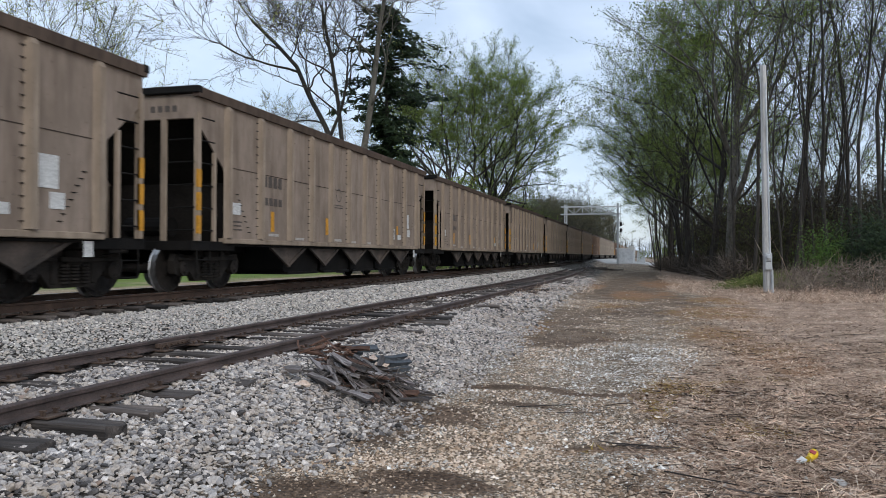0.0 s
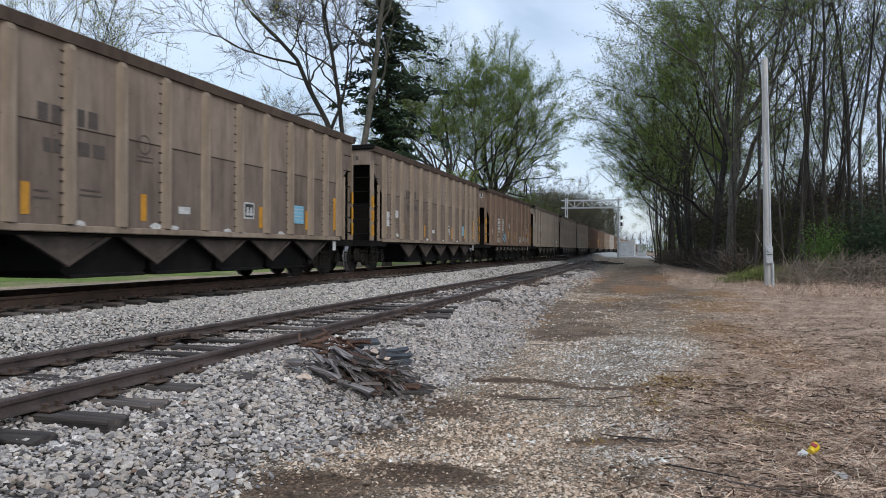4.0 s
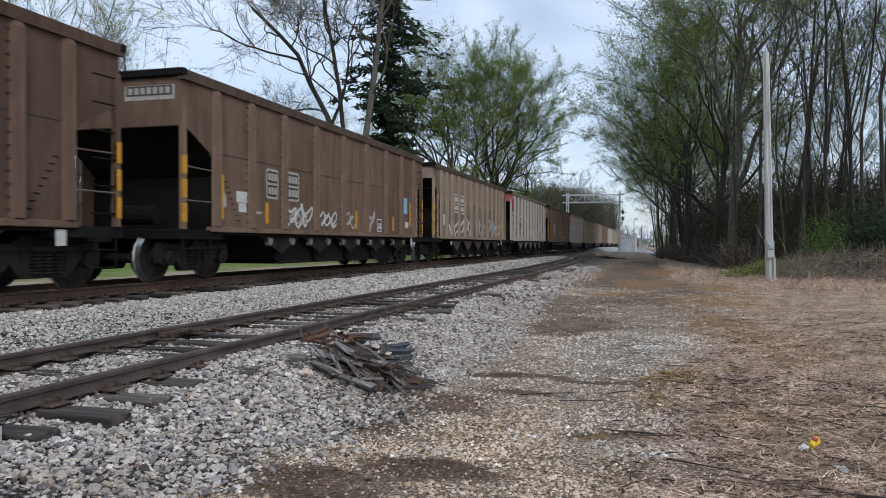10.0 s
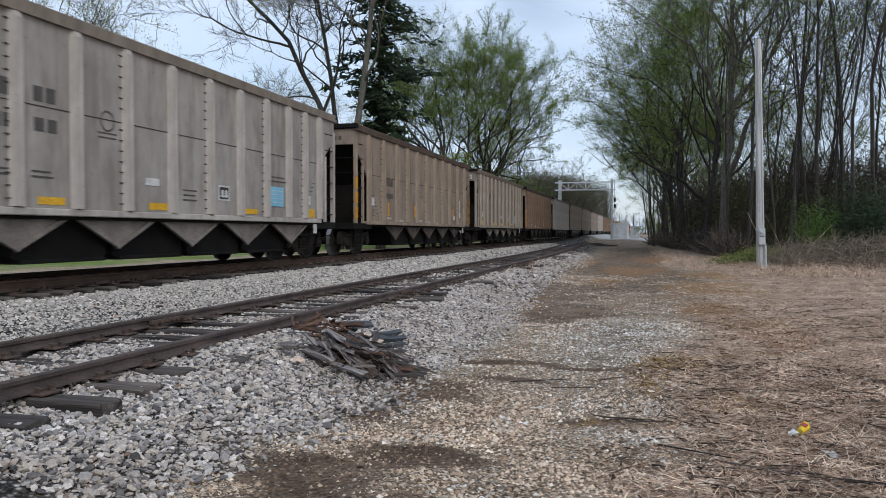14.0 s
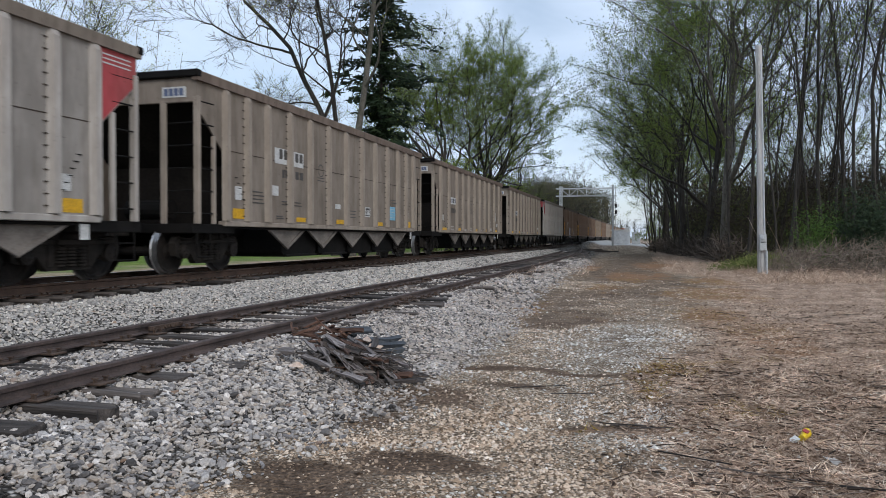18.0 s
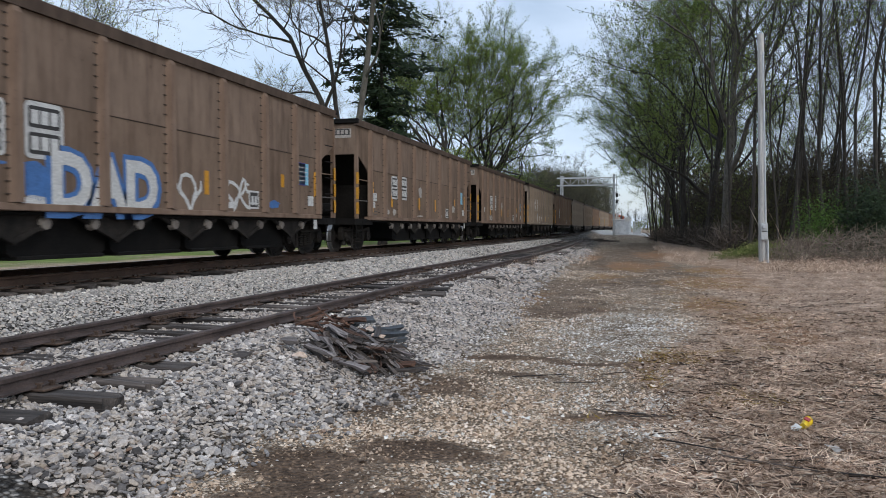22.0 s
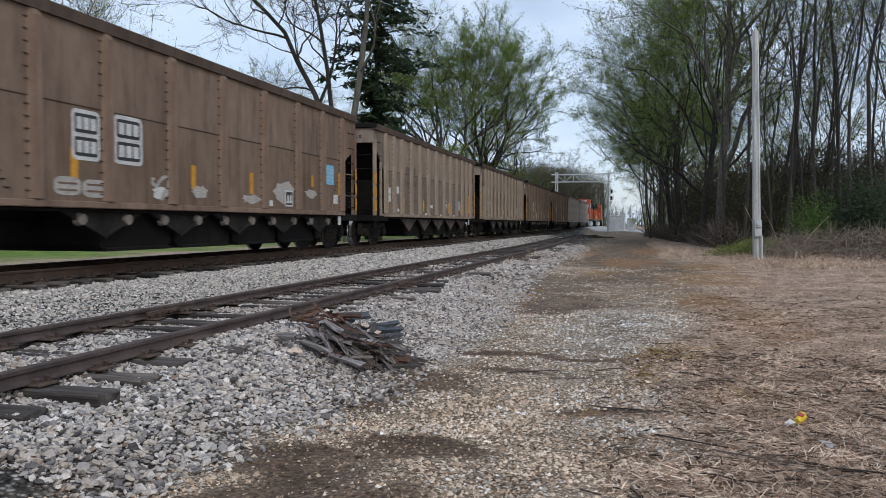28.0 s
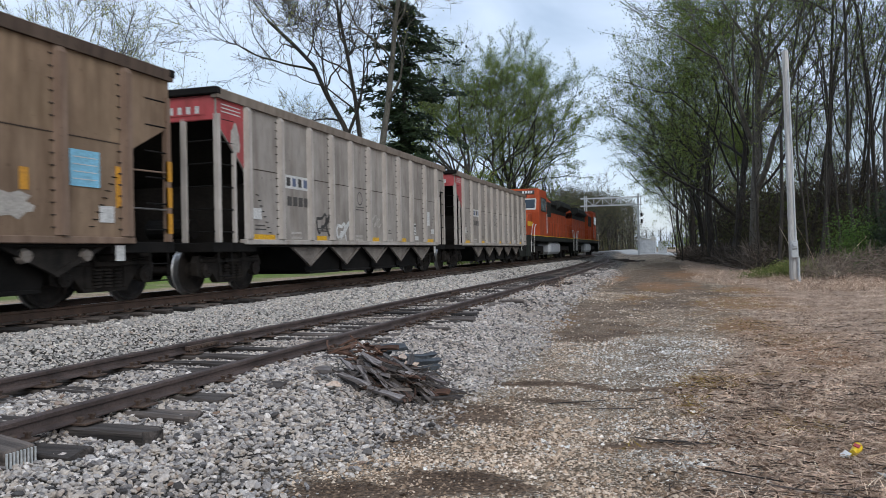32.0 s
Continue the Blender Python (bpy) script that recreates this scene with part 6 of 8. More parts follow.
def graffiti_36(car, ink, rng):
    scrawl(car, rng, -2.82, 1.49, 0.86, 0.63, LETTER, "dark spray-paint scrawl")
    fat_scrawl(car, rng, -1.73, 1.33, 0.78, 0.59, WHITE)
    scrawl(car, rng, 0.62, 1.61, 0.68, 0.42, CHALK)


def fit_out(car, k, paint, ribs, style):
    """What every car carries: tag, corner strips, header plate, grab steps."""
    patch(car, "white_tag", E_Y - 1.25, 0.80, 0.2, 0.24, WHITE, "white tag hung below the sill")
    if style == "amber":
        for e in (-1, 1):
            for j in range(3):
                part("reflector", box_bm(HALF_W + 0.005, HALF_W + 0.058, -E_Y - 0.006 if e < 0 else E_Y - 0.1, -E_Y + 0.1 if e < 0 else E_Y + 0.006, 1.12 + 0.44 * j, 1.46 + 0.44 * j), REFL_O, car, "amber strip on the corner post")
    if ribs == 9 or k == LONG_CAR:
        part("header_plate", box_bm(0.3, 1.36, -E_Y - 0.011, -E_Y - 0.001, 3.36, 3.63), CHALK, car, "worn header plate")
        part("header_plate", box_bm(0.34, 1.32, -E_Y - 0.015, -E_Y - 0.0115, 3.44, 3.62), LETTER, car)
        for j in range(7):
            part("marking_bar", box_bm(0.38 + 0.133 * j, 0.47 + 0.133 * j, -E_Y - 0.018, -E_Y - 0.0155, 3.47, 3.59), CHALK, car)
    elif style == "yellow":
        x0, back, mark = (0.82, WHITE, STEEL_BLUE) if paint != "light" else (0.5, RED, WHITE)
        part("header_plate", box_bm(x0 - 0.04, 1.3, -E_Y - 0.011, -E_Y - 0.001, 3.40, 3.60), back, car, "worn header plate")
        for j in range(4):
            q = x0 + (1.26 - x0) * j / 4
            part("marking_bar", box_bm(q, q + 0.09, -E_Y - 0.015, -E_Y - 0.0115, 3.43, 3.57), mark, car)
    else:
        for j in range(4):
            part("marking_bar", box_bm(0.5 + 0.16 * j, 0.6 + 0.16 * j, -E_Y - 0.006, -E_Y - 0.001, 3.44, 3.56), INK_BROWN, car)
    bm = bmesh.new()      # diagonal row of grab steps by the end cut-outs
    for j in range(8):
        for y in (E_Y - 1.35 - 0.07 * j, -E_Y + 1.45 + 0.07 * j):
            box(bm, HALF_W + 0.014, HALF_W + 0.03, y - 0.05, y + 0.05, 1.96 - 0.11 * j, 1.974 - 0.11 * j)
    tagged(part("grab_steps", bm, BLACK, car), kind="stuff")


# leading end to trailing end: paint, ribs, strips, red ends, marks
TRAIN = {
    -1: ("taupe", 11, "amber", ""), 0: ("taupe", 11, "amber", ""), 1: ("taupe", 11, "amber", ""), 2: ("taupe", 13, "amber", ""),
    3: ("taupe", 13, "amber", ""), 4: ("taupe", 13, "amber", ""), 5: ("taupe", 13, "amber", ""), 6: ("cocoa", 9, "amber", ""),
    7: ("grey", 11, "yellow", ""), 8: ("grey", 11, "yellow", ""), 9: ("grey", 11, "yellow", ""), 10: ("dark", 13, "amber", ""),
    11: ("brown", 9, "amber", ""), 12: ("taupe", 13, "amber", ""), 13: ("light", 11, "yellow", "F"), 14: ("brown", 9, "amber", ""),
    15: ("light", 13, "yellow", "F"), 16: ("taupe", 11, "amber", ""), 17: ("grey", 13, "yellow", ""), 18: ("tan", 13, "amber", ""),
    19: ("light", 13, "yellow", "R"), 20: ("grey", 13, "yellow", ""), 21: ("grey", 11, "yellow", ""), 22: ("grey", 11, "yellow", ""),
    23: ("light", 13, "yellow", "F"), 24: ("cocoa", 9, "amber", ""), 25: ("cocoa", 9, "amber", ""), 26: ("cocoa", 9, "amber", ""),
    27: ("taupe", 13, "amber", ""), 28: ("cocoa", 9, "amber", ""), 29: ("grey", 13, "yellow", ""), 30: ("taupe", 13, "yellow", ""),
    31: ("cocoa", 9, "amber", ""), 32: ("taupe", 13, "amber", ""), 33: ("taupe", 13, "amber", ""), 34: ("cocoa", 9, "amber", ""),
    35: ("tan", 9, "amber", ""), 36: ("light", 11, "yellow", "F"), 37: ("light", 11, "yellow", "F"),
}
GRAFFITI = {3: graffiti_3, 6: graffiti_6, 7: graffiti_7, 9: graffiti_9, 10: graffiti_10, 11: graffiti_11, 12: graffiti_12, 13: graffiti_13, 18: graffiti_18, 24: graffiti_24, 25: graffiti_25, 26: graffiti_26, 27: graffiti_27, 31: graffiti_31, 34: graffiti_34, 35: graffiti_35, 36: graffiti_36}
OWN_MARKS = (10, 11, 12)      # these cars carry no common set of marks
MARKS = {("amber", 13): marks_amber_13, ("amber", 11): marks_amber_11, ("amber", 9): marks_amber_9, ("yellow", 11): marks_yellow_11, ("yellow", 13): marks_yellow_13}
SHADE = {"taupe": "dusty taupe-brown", "tan": "yellowish tan-brown", "brown": "dark rust-brown", "cocoa": "rust-brown", "dark": "dark brown", "grey": "dusty warm-grey", "light": "light grey aluminium"}


def build_train():
    global E_Y
    protos, cars = {}, {}
    for k, (paint, ribs, style, red) in TRAIN.items():
        vee = ribs != 9
        posts = ribs != 9 and k != LONG_CAR
        key = (ribs, posts, vee, k == LONG_CAR)
        E_Y = LONG_HALF if k == LONG_CAR else HALF_LENGTH
        if key not in protos:
            protos[key] = hopper_proto(*key)
            car = protos[key]
        else:
            car = copy_thing(protos[key], Matrix.Identity(4))
        for o in car.children:
            part_kind = kind_name(o)
            if part_kind in PAINTED:
                m = PAINT[paint]
                if part_kind == "end_panel" and red and (o.data.vertices[0].co.y < 0) == (red == "F"):
                    m = RED
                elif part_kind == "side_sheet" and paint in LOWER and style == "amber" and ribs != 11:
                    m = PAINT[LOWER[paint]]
                elif part_kind in ("rib", "corner_post", "side_sill", "end_post", "ladder"):
                    m = PAINT[RIBS[paint]]
                elif part_kind == "top_chord":
                    m = PAINT[CHORD[paint]]
                dress(o, m)
            elif part_kind == "hopper_plate" and vee:
                dress(o, CHUTE if style == "yellow" else SOOTY)
        tagged(car, f"{SHADE[paint]} open-top coal hopper car" + (" with one red end" if red else " with graffiti" if k in GRAFFITI else ""), "hopper car", "hopper cars of the train")
        cars[k] = car
    for k, car in cars.items():
        paint, ribs, style, red = TRAIN[k]
        E_Y = LONG_HALF if k == LONG_CAR else HALF_LENGTH
        rng = random.Random(500 + k)
        ink = INK[paint]
        fit_out(car, k, paint, ribs, style)
        if k not in OWN_MARKS:
            MARKS[style, ribs](car, ink, rng)
        if k in GRAFFITI:
            GRAFFITI[k](car, ink, rng)
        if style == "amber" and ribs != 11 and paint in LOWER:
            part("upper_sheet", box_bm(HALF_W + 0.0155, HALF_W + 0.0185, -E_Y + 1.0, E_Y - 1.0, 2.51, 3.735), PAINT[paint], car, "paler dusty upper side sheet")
        if red:
            e = -1 if red == "F" else 1
            out = [(e * (E_Y - 0.03), 3.735), (e * (E_Y - 0.03), 3.27), (e * (E_Y - 0.14), 3.16), (e * (E_Y - 0.93), 2.48), (e * (E_Y - 1.0), 2.40), (e * (E_Y - 1.0), 3.735)]
            part("red_end", prism_bm(out, HALF_W + 0.016, HALF_W + 0.021), RED, car, "faded red end triangle")
            for j in range(3):
                patch(car, "marking_bar", e * (E_Y - 0.5), 3.62 - 0.07 * j, 0.66, 0.022, WHITE, "", 0.006)
            if k == 36:
                smear(car, rng, e * (E_Y - 0.66), 3.0, 0.4, 0.8, CHALK)
        if k == 20:
            for y in (-3.95, -3.05):
                patch(car, "marking_panel", y, 2.62, 0.6, 0.36, WHITE, "white marking panel", -0.0005)
        if k == 19:
            for y, z, w, h, sh in ((-1.74, 1.67, 0.80, 0.98, LIME_A), (-0.55, 1.71, 0.88, 0.98, LIME_B), (0.67, 1.72, 0.95, 1.05, LIME_C)):
                patch(car, "graffiti", y, z, w, h, WHITE, "white-edged lime graffiti shape", 0.002, sh)
                patch(car, "graffiti", y, z, w * 0.74, h * 0.78, LIME, "lime green graffiti shape", 0.007, sh)
                patch(car, "graffiti", y + 0.03 * w, z + 0.1 * h, w * 0.2, h * 0.22, CREAM, "", 0.012, sh)
        if k == 24:
            lettering(car, "DAD", -1.62, 0.98, 1.18, BLUE, 0.13, 0.0, "blue outline of graffiti letters")
            lettering(car, "DAD", -1.62, 1.00, 1.15, WHITE, 0.05, 0.005, "fat white graffiti letters")
    E_Y = HALF_LENGTH
    return cars


def loco_wheel_mesh():
    bm = bmesh.new()
    cyl(bm, (-1.1, 0, 0), (1.1, 0, 0), 0.1, n=12)
    for s in (-1, 1):
        lathe(bm, [(s * x, r) for x, r in ((0.67, 0.14), (0.675, 0.55), (0.70, 0.56), (0.715, 0.535), (0.82, 0.525), (0.82, 0.45), (0.78, 0.42), (0.79, 0.14))], 28)
        lathe(bm, [(s * x, r) for x, r in ((1.0, 0.15), (1.16, 0.15), (1.2, 0.1))], 12)
    return bm_mesh("wheelset", bm, WHEEL)


LOCO_L = 22.3


def build_loco():
    """A six-axle road diesel; its cab faces the leading (-y) end."""
    lo = thing("locomotive", "orange and black six-axle diesel locomotive pushing the train", "locomotive", group="locomotives of the train")
    part("frame", box_bm(-1.5, 1.5, -10.6, 10.6, 1.25, 1.62, 0.04), LOCO_DARK, lo, "black underframe with walkways")
    part("stripe", box_bm(-1.53, 1.53, -10.5, 10.5, 1.57, 1.615), LOCO_YELLOW, lo, "yellow sill stripe")
    for x1, y0, y1, top in ((1.28, -4.6, -1.2, 4.45), (0.95, -1.2, 8.9, 4.25)):
        bm = bmesh.new()
        outline = [(-x1, 1.62), (x1, 1.62), (x1, top - 0.35), (x1 - 0.28, top), (0.28 - x1, top), (-x1, top - 0.35)]
        a = [bm.verts.new((x, y0, z)) for x, z in outline]
        b = [bm.verts.new((x, y1, z)) for x, z in outline]
        bm.faces.new(a), bm.faces.new(b[::-1])
        for i in range(6):
            bm.faces.new((a[i], a[(i + 1) % 6], b[(i + 1) % 6], b[i]))
        part("hood", bm, ORANGE, lo, "orange engine hood")
    for y in np.arange(-1.1, 8.4, 1.05):
        for s in (-1, 1):
            part("hood_door", box_bm(min(s * 0.95, s * 0.98), max(s * 0.95, s * 0.98), y, y + 0.96, 1.75, 3.35, 0.01), ORANGE, lo)
    for y in (-4.45, -3.35, -2.25):
        for s in (-1, 1):
            bm = box_bm(min(s * 1.28, s * 1.305), max(s * 1.28, s * 1.305), y, y + 0.95, 3.0, 4.05, 0.01)
            for i in range(5):
                box(bm, min(s * 1.305, s * 1.33), max(s * 1.305, s * 1.33), y + 0.05, y + 0.9, 3.1 + 0.19 * i, 3.14 + 0.19 * i)
            part("grille", bm, LOCO_DARK, lo, "black louvred grille")
            part("cabinet_door", box_bm(min(s * 1.28, s * 1.305), max(s * 1.28, s * 1.305), y, y + 0.95, 1.75, 2.9, 0.01), ORANGE, lo)
    part("hood_band", box_bm(-0.97, 0.97, -1.18, 8.9, 3.45, 3.95), LOCO_DARK, lo, "black upper hood band")
    for y0, y1, w, h in ((-0.9, 2.6, 1.2, 4.38), (2.8, 8.6, 1.45, 4.46)):
        bm = bmesh.new()
        out = [(-w, 4.02), (-w, h - 0.12), (-w + 0.15, h), (w - 0.15, h), (w, h - 0.12), (w, 4.02), (w - 0.45, 3.75), (0.45 - w, 3.75)]
        a = [bm.verts.new((x, y0, z)) for x, z in out]
        b = [bm.verts.new((x, y1, z)) for x, z in out]
        bm.faces.new(a), bm.faces.new(b[::-1])
        for i in range(8):
            bm.faces.new((a[i], a[(i + 1) % 8], b[(i + 1) % 8], b[i]))
        part("roof_housing", bm, LOCO_DARK, lo, "flared black radiator housing")
    part("exhaust_stack", box_bm(-0.3, 0.3, -0.2, 0.7, 4.36, 4.5, 0.03), LOCO_DARK, lo)
    bm = bmesh.new()   # cab
    prism(bm, [(-7.5, 1.62), (-7.62, 3.15), (-7.3, 4.22), (-7.12, 4.62), (-4.8, 4.62), (-4.6, 4.5), (-4.6, 1.62)], -1.5, 1.5)
    cab = part("cab", bm, ORANGE, lo, "orange cab with dark windows")
    part("cab_roof", box_bm(-1.38, 1.38, -7.0, -4.7, 4.6, 4.7, 0.05), ORANGE, lo)
    for y0, y1 in ((-6.95, -6.35), (-6.25, -5.65), (-5.55, -4.85)):
        for s in (-1, 1):
            win = part("window", box_bm(min(s * 1.49, s * 1.53), max(s * 1.49, s * 1.53), y0, y1, 3.2, 4.1, 0.03), LOCO_DARK, cab, "dark framed cab side window")
            part("pane", box_bm(min(s * 1.52, s * 1.535), max(s * 1.52, s * 1.535), y0 + 0.05, y1 - 0.05, 3.26, 4.04), GLASSDARK, win)
    for s in (-1, 1):
        bm = box_bm(min(s * 0.3, s * 1.3), max(s * 0.3, s * 1.3), -0.02, 0.025, -0.42, 0.36, 0.05)
        fr = part("window_frame", bm, WHITE, cab, "narrow white windscreen frame", pose(0, -7.47, 3.68, -17))
        part("windscreen", box_bm(min(s * 0.36, s * 1.23), max(s * 0.36, s * 1.23), -0.04, 0.02, -0.33, 0.30, 0.04), GLASSDARK, fr)
        part("grab_iron", cyl_bm((s * 1.53, -4.72, 1.8), (s * 1.53, -4.72, 3.1), 0.025, n=6), WHITE, cab)
    nb = part("number_board", box_bm(-1.15, 1.15, -0.05, 0.04, -0.14, 0.14, 0.03), LETTER, cab, "dark number board over the windscreen", pose(0, -7.22, 4.42, -24))
    for side in (-1, 1):
        for i in range(4):
            part("marking_bar", box_bm(side * 0.72 - 0.36 + 0.18 * i, side * 0.72 - 0.24 + 0.18 * i, -0.058, -0.045, -0.085, 0.085), WHITE, nb)
    bm = bmesh.new()
    prism(bm, [(-9.4, 1.62), (-9.4, 2.5), (-9.1, 2.95), (-7.4, 3.1), (-7.4, 1.62)], -1.05, 1.05)
    part("nose", bm, ORANGE, lo, "orange short nose")
    for s in (-1, 1):
        part("nose_stripe", box_bm(min(s * 1.05, s * 1.06), max(s * 1.05, s * 1.06), -9.3, -7.5, 2.2, 2.5), LOCO_YELLOW, lo)
        bm = bmesh.new()
        ys = [-4.3 + 1.5 * i for i in range(10)]
        for y in ys:
            cyl(bm, (s * 1.44, y, 1.62), (s * 1.44, y, 2.62), 0.02, n=6)
        cyl(bm, (s * 1.44, ys[0], 2.62), (s * 1.44, ys[-1], 2.62), 0.022, n=6)
        cyl(bm, (s * 1.44, ys[0], 2.1), (s * 1.44, ys[-1], 2.1), 0.016, n=6)
        part("side_handrail", bm, ORANGE, lo, "thin orange handrail")
        for e in (-1, 1):
            bm = bmesh.new()
            for i in range(4):
                box(bm, min(s * 1.15, s * 1.5), max(s * 1.15, s * 1.5), min(e * 9.8, e * 10.5), max(e * 9.8, e * 10.5), 0.5 + 0.28 * i, 0.53 + 0.28 * i)
            part("step_well", bm, LOCO_DARK, lo, "black boarding steps")
            for q in (9.72, 10.58):
                bm = bmesh.new()
                rail = [(0.55, 0.0), (1.2, 0.02), (1.6, 0.1), (2.0, 0.3), (2.25, 0.6), (2.3, 0.9)]
                for (z0, d0), (z1, d1) in zip(rail, rail[1:]):
                    cyl(bm, (s * 1.5, e * (q - d0), z0), (s * 1.5, e * (q - d1), z1), 0.022, n=6)
                part("step_handrail", bm, WHITE, lo, "curved white step handrail")
    part("fuel_tank", box_bm(-1.4, 1.4, -2.6, 2.4, 0.35, 1.25, 0.18), GALV, lo, "dusty grey fuel tank")
    for e in (-1, 1):
        part("pilot", box_bm(-1.45, 1.45, min(e * 10.6, e * 10.75), max(e * 10.6, e * 10.75), 0.3, 1.6, 0.03), LOCO_DARK, lo, "black pilot plate")
        part("coupler", box_bm(-0.15, 0.15, min(e * 10.7, e * 11.15), max(e * 10.7, e * 11.15), 0.72, 0.98, 0.04), TRUCK, lo)
        truck = part("truck", box_bm(-0.9, 0.9, -2.5, 2.5, 0.62, 0.86, 0.05), TRUCK, lo, "", pose(0, e * 6.6, 0))
        for s in (-1, 1):
            bm = bmesh.new()
            prism(bm, [(-2.75, 0.55), (-2.6, 0.95), (2.6, 0.95), (2.75, 0.55), (2.3, 0.42), (1.6, 0.62), (0.5, 0.62), (0, 0.42), (-0.5, 0.62), (-1.6, 0.62), (-2.3, 0.42)], min(s * 0.98, s * 1.12), max(s * 0.98, s * 1.12))
            part("side_frame", bm, TRUCK, truck)
        for y in (-2.05, 0.0, 2.05):
            shared("wheelset", LOCO_WHEELS, truck, Matrix.Translation((0, y, 0.525)))
    part("headlight", cyl_bm((0, -7.42, 4.12), (0, -7.30, 4.12), 0.15, n=12), WHITE, cab)
    return lo


LOCO_WHEELS = loco_wheel_mesh()
cars = build_train()
loco = build_loco()
locos = [loco, copy_thing(loco, Matrix.Identity(4))]

# ---- trees ----


def fork_grow(rng, spec, trunk=None):
    """Grows a round-headed tree whose limbs fork again and again; returns wood vertices, faces and leaf places."""
    vs, fs, tips = [], [], []
    h, lift, depth = spec["height"], spec["lift"], spec["depth"]
    lo, hi = spec["fork"]

    dome = spec.get("dome")

    def outside(p):
        if not dome:
            return False
        zc, rx, rz = dome
        return (p.x * p.x + p.y * p.y) / (rx * rx) + ((p.z - zc) / rz) ** 2 > 1 + 0.25 * noise.noise(p * 0.35)

    def twig(p, d, ln):
        if outside(p + d * ln * 0.6):
            ln *= 0.4
        q = p + d * (ln * 0.5)
        e = q + (d + Vector((rng.gauss(0, 0.3), rng.gauss(0, 0.3), rng.gauss(0.05, 0.25)))).normalized() * (ln * 0.5)
        tube(vs, fs, [p, q, e], [0.016, 0.011, 0.005], 3)
        tips.extend((q, e))

    def limb(p, d, ln, r, lv):
        n = 4 if lv < 2 else 3 if lv < 3 else 2
        pts, rads = [p], [r]
        for i in range(n):
            wob = spec["wob"]
            d = (d + Vector((rng.gauss(0, wob), rng.gauss(0, wob), rng.gauss(0, wob * 0.7) + lift))).normalized()
            pts.append(pts[-1] + d * (ln / n))
            rads.append(max(0.012, r * (1 - 0.3 * (i + 1) / n)))
        tube(vs, fs, pts, rads, (6, 5, 4, 3, 3, 3, 3)[lv])
        if lv >= 1:
            for _ in range(spec["twigs"]):
                i = rng.randrange(n)
                side = Vector((rng.gauss(0, 1), rng.gauss(0, 1), rng.gauss(0.3, 0.7))).normalized()
                twig(pts[i].lerp(pts[i + 1], rng.random()), (d + side).normalized(), ln * rng.uniform(0.35, 0.75))
        if lv == depth or lv > 0 and outside(pts[-1]):
            tips.extend(pts[1:])
            twig(pts[-1], d, ln * 0.6)
            return
        k = 3 if rng.random() < 0.35 else 2
        az = rng.uniform(0, 6.283)
        u = d.orthogonal().normalized()
        w = d.cross(u)
        for j in range(k):
            open_ = radians(rng.uniform(lo, hi)) * (0.6 if j == 0 else 1.15)
            a = az + j * 6.283 / k + rng.gauss(0, 0.4)
            out = d * math.cos(open_) + (u * math.cos(a) + w * math.sin(a)) * math.sin(open_)
            limb(pts[-1], out, ln * rng.uniform(0.68, 0.95), rads[-1] * (0.88 if j == 0 else rng.uniform(0.55, 0.75)), lv + 1)

    r = spec["r"]
    if trunk:
        pts = [Vector(v) for v in trunk]
    else:
        pts, d = [Vector((0, 0, -0.2))], Vector(spec.get("lean", (0, 0, 1))).normalized()
        for i in range(8):
            d = (d + Vector((rng.gauss(0, 1), rng.gauss(0, 1), 0.3)) * spec.get("bend", 0.06)).normalized()
            pts.append(pts[-1] + d * (h * spec["trunk"] / 8))
    n = len(pts) - 1
    rads = [r * (1.12 if i == 0 else 1 - 0.55 * i / n) for i in range(n + 1)]
    tube(vs, fs, pts, rads, 9)
    count = spec["limbs"]
    for j in range(count):
        f = spec["bare"] + (0.999 - spec["bare"]) * (j + 0.6 * rng.random()) / max(1, count - 1) if count > 1 else 0.99
        f = min(f, 0.999)
        i = int(f * n)
        along = (pts[i + 1] - pts[i]).normalized()
        a = 2.4 * j + rng.gauss(0, 0.5)
        side = Vector((math.cos(a), math.sin(a), 0.1))
        side = (side - along * side.dot(along)).normalized()
        open_ = radians(rng.uniform(*spec["open"])) * (0.35 if j == count - 1 else 1)
        out = along * math.cos(open_) + side * math.sin(open_)
        limb(pts[i].lerp(pts[i + 1], f * n - i), out, h * spec["reach"] * rng.uniform(0.8, 1.15) * (1.1 - 0.25 * f), rads[i] * rng.uniform(*spec.get("stout", (0.36, 0.6))), 0)
    return vs, fs, tips


def leaf_mesh(name, rng, tips, share, per, size, spread, material):
    vs = []
    for p in tips:
        # leaves come in uneven patches
        if noise.noise((p.x * 0.5, p.y * 0.5, p.z * 0.5 + 9)) * 0.9 + rng.random() < 1 - share:
            continue
        for _ in range(per):
            c = p + Vector((rng.gauss(0, spread), rng.gauss(0, spread), rng.gauss(0, spread)))
            a = Vector((rng.gauss(0, 1), rng.gauss(0, 1), rng.gauss(0, 1))).normalized()
            b = a.orthogonal().normalized()
            s = size * rng.uniform(0.5, 1.3)
            vs += [c - a * s, c + b * s * 0.45, c + a * s, c - b * s * 0.45]
    if not vs:
        return None
    v = np.array([tuple(x) for x in vs])
    return mesh_of(name, v, np.arange(len(v)).reshape(-1, 4), material)


